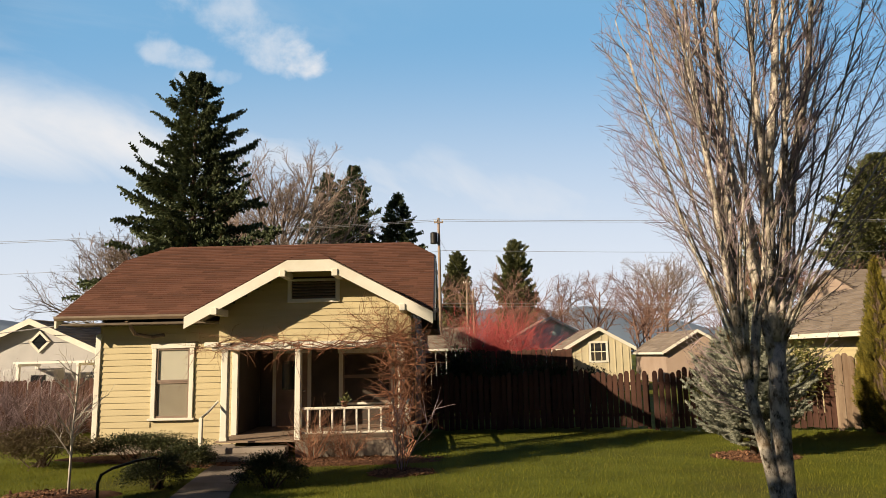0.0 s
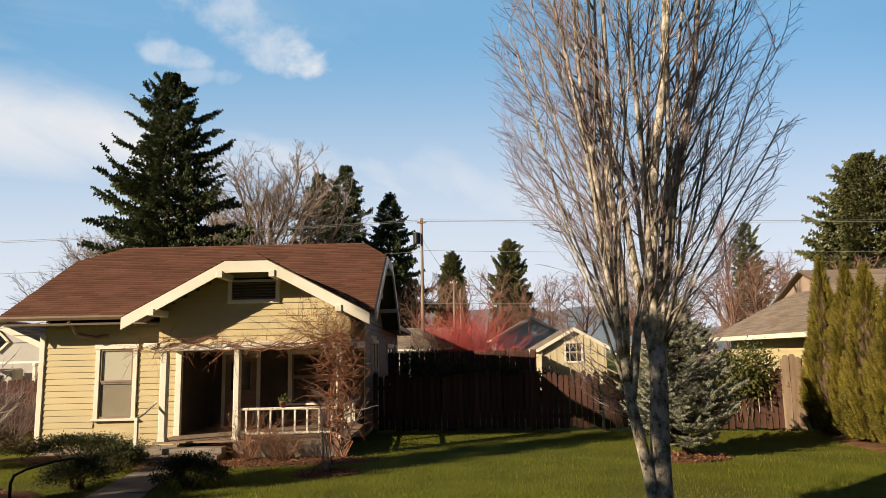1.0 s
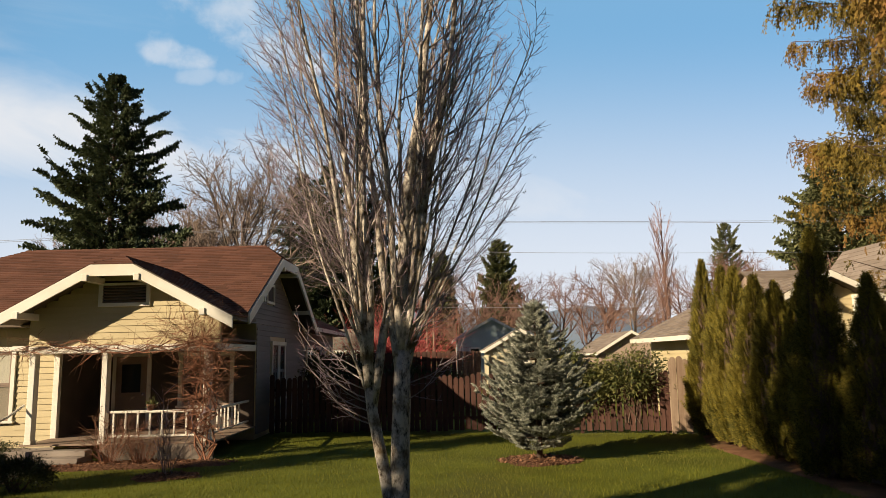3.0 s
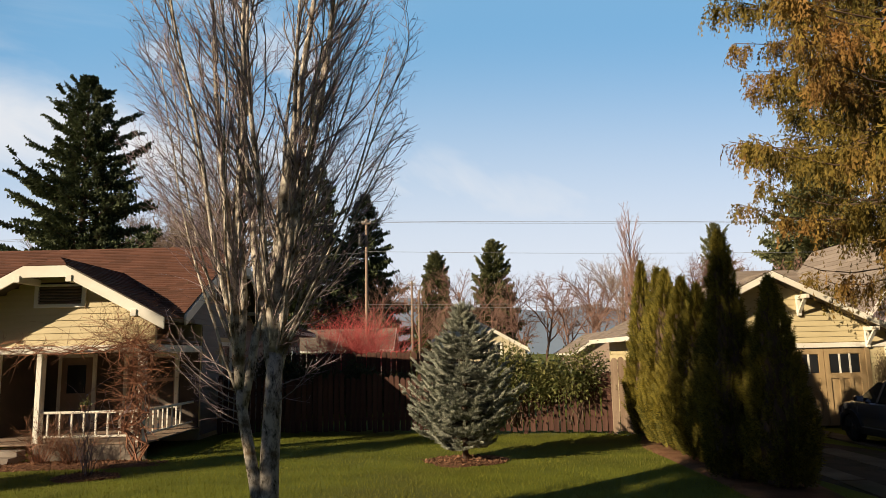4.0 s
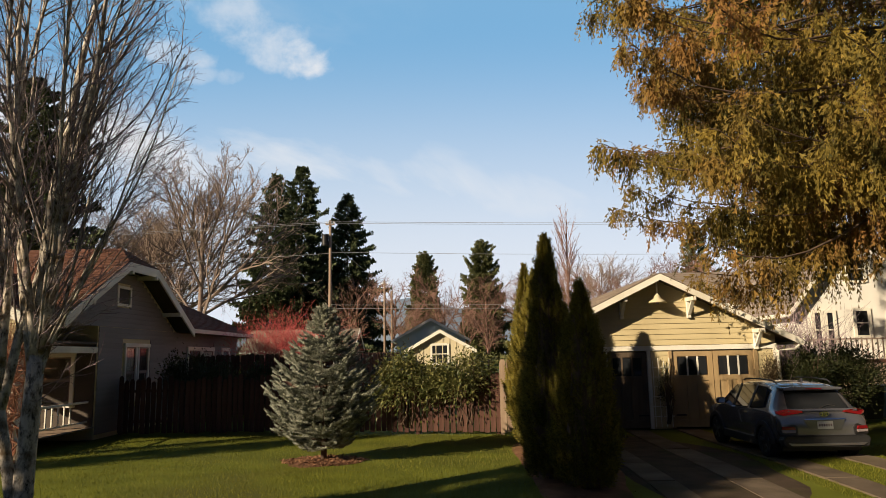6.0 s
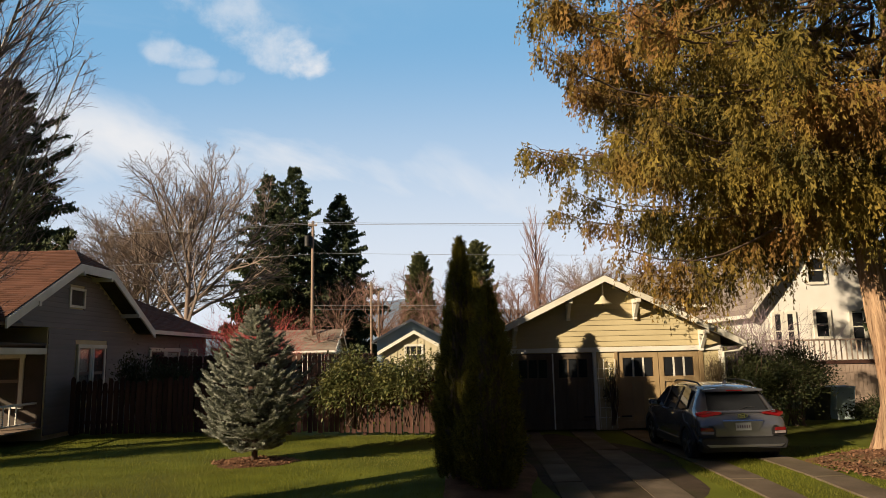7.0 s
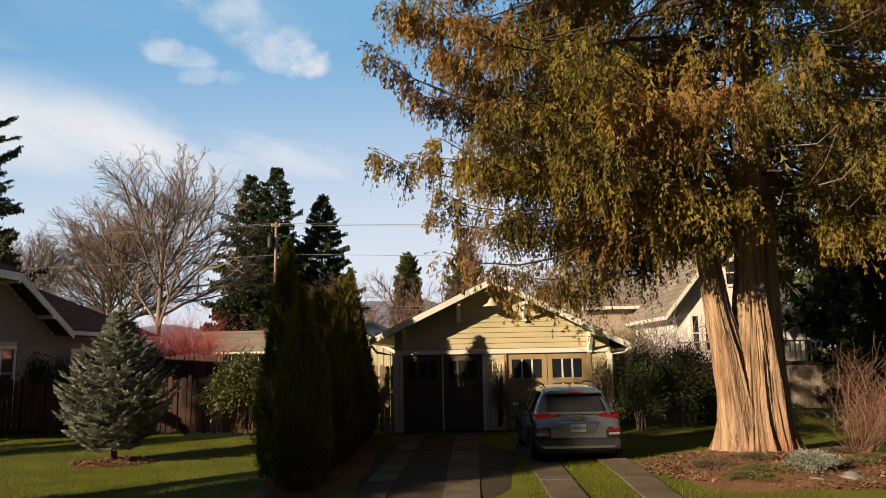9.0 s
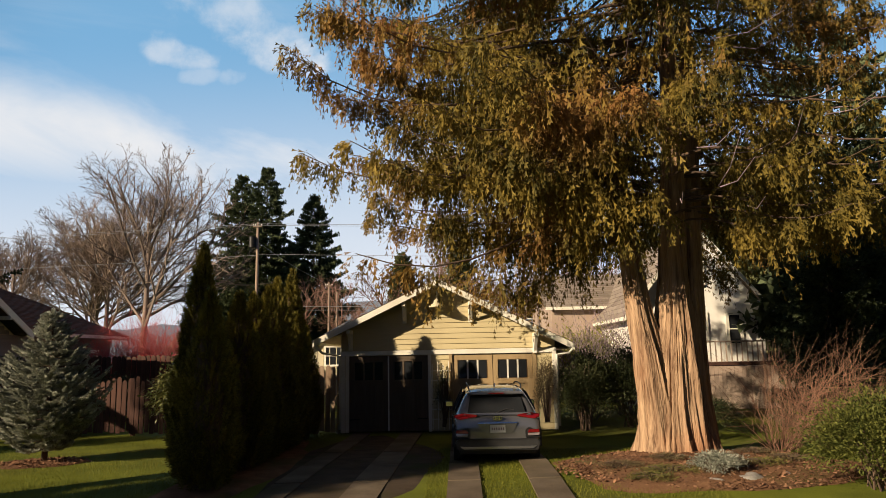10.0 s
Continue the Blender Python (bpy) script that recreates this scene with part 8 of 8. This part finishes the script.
wire((-9.7, 24, 4.0), (-34, 27, 2.6), 0.4, "thin grey service wire to the house")


def hills():
    rnd = random.Random(7)
    b = Build()
    n = 140
    for row, (y, hh) in enumerate(((1300, 0.0), (1500, 1.0), (1900, 0.9))):
        for i in range(n + 1):
            x = -2600 + 5200 * i / n
            h = 88 + 26 * math.sin(i * 0.19 + 1.0) + 13 * math.sin(i * 0.47 + 2) + 5 * math.sin(i * 1.3) + rnd.uniform(-2, 2)
            b.v.append((x, y, -5 if row == 0 else h * hh))
    m = n + 1
    for r in range(2):
        for i in range(n):
            b.f.append((r * m + i, r * m + i + 1, (r + 1) * m + i + 1, (r + 1) * m + i))
    tagged(part("backdrop", b, M_HILL, smooth=True), "low wooded hills on the horizon, blue haze in their colour", "hills", kind="structure")


hills()

# ---- small things ----
rail = thing("handrail", (-5.83, 12.1, 0), "bent black iron pipe handrail beside the path", "handrail")
part("pipe", Build().tube([(-5.83, 12.1, -0.1), (-5.83, 12.1, 0.3), (-5.8, 12.14, 0.42), (-5.69, 12.3, 0.5), (-5.47, 12.7, 0.56), (-5.32, 13.1, 0.56), (-5.27, 13.25, 0.5), (-5.27, 13.3, -0.1)], 0.025, 10), M_METAL, rail, "", True)
tray = Build().lathe([(0.02, 0.0), (0.2, 0.0), (0.27, 0.07), (0.25, 0.07), (0.19, 0.02), (0.02, 0.02)], (-6.45, 16.1, 0.0), 20)
solo("garden_basin", tray, M_TURQ, (-6.45, 16.1, 0), "small turquoise plastic basin on the bed", "basin", smooth=True)
pot = thing("flower_pot", (-2.45, 17.105, 1.12), "small pink flower pot with a plant on the rail", "plant pot")
part("pot", Build().lathe([(0.06, 0), (0.085, 0.11), (0.095, 0.11), (0.095, 0.14), (0.08, 0.14), (0.07, 0.02)], (-2.45, 17.105, 1.12), 16), M_BRICK, pot, "", True)
rn_ = np.random.default_rng(4)
V_, T_ = scatter(*leaf_template(), np.array([[-2.45, 17.105, 1.25]]) + rn_.normal(0, 0.06, (60, 3)), rn_.normal(0, 1, (60, 3)) + np.array([0, 0, 0.8]), rn_.normal(0, 1, (60, 3)), rn_.uniform(0.06, 0.14, 60))
fast_part("foliage", V_, T_, M_BROADLEAF, pot)


def boulder(at, r, seed, squash=0.6):
    bm = bmesh.new()
    bmesh.ops.create_icosphere(bm, subdivisions=3, radius=r)
    for v in bm.verts:
        k = noise.noise(v.co / r * 1.3 + Vector((seed * 3.1, 0, 0))) * 0.35 + noise.noise(v.co / r * 3.5 + Vector((seed, 5, 0))) * 0.1
        v.co *= 1 + k
        v.co.z *= squash
    bm.verts.index_update()
    b = Build().add([v.co + Vector(at) for v in bm.verts], [[v.index for v in f.verts] for f in bm.faces])
    bm.free()
    return solo("boulder", b, M_ROCK, at, "grey garden boulder half sunk in the bed", "rock", "boulders", smooth=True)


boulder((20.95, 11.55, 0.02), 0.26, 1)
boulder((20.35, 11.5, 0.0), 0.2, 2)
boulder((19.3, 12.35, 0.1), 0.15, 3, 0.4)
boulder((21.6, 11.8, 0.02), 0.2, 4)


def wheelie_bin(at, mat, label):
    x, y, z = at
    root = thing("wheeled_bin", at, label, "bin", "bins by the white house")
    b = Build()
    b.add([(x - 0.24, y - 0.26, 0.05), (x + 0.24, y - 0.26, 0.05), (x + 0.24, y + 0.26, 0.05), (x - 0.24, y + 0.26, 0.05), (x - 0.3, y - 0.34, 0.98), (x + 0.3, y - 0.34, 0.98), (x + 0.3, y + 0.34, 0.98), (x - 0.3, y + 0.34, 0.98)], [(0, 3, 2, 1), (4, 5, 6, 7), (0, 1, 5, 4), (1, 2, 6, 5), (2, 3, 7, 6), (3, 0, 4, 7)])
    part("body", b, mat, root)
    part("lid", Build().chamfered(x - 0.32, x + 0.32, y - 0.37, y + 0.36, 0.985, 1.05, 0.03), mat, root)
    for s in (-1, 1):
        part("wheel", Build().lathe([(0.03, -0.03), (0.1, -0.03), (0.1, 0.03), (0.03, 0.03)], (x + s * 0.26, y + 0.28, 0.1), 14, "x"), M_RUBBER, root)


wheelie_bin((22.4, 21.9, 0), M_BLACKPLASTIC, "dark wheeled rubbish bin in the shade")
wheelie_bin((23.2, 22.0, 0), M_BLUEHOUSE, "blue-grey wheeled rubbish bin in the shade")
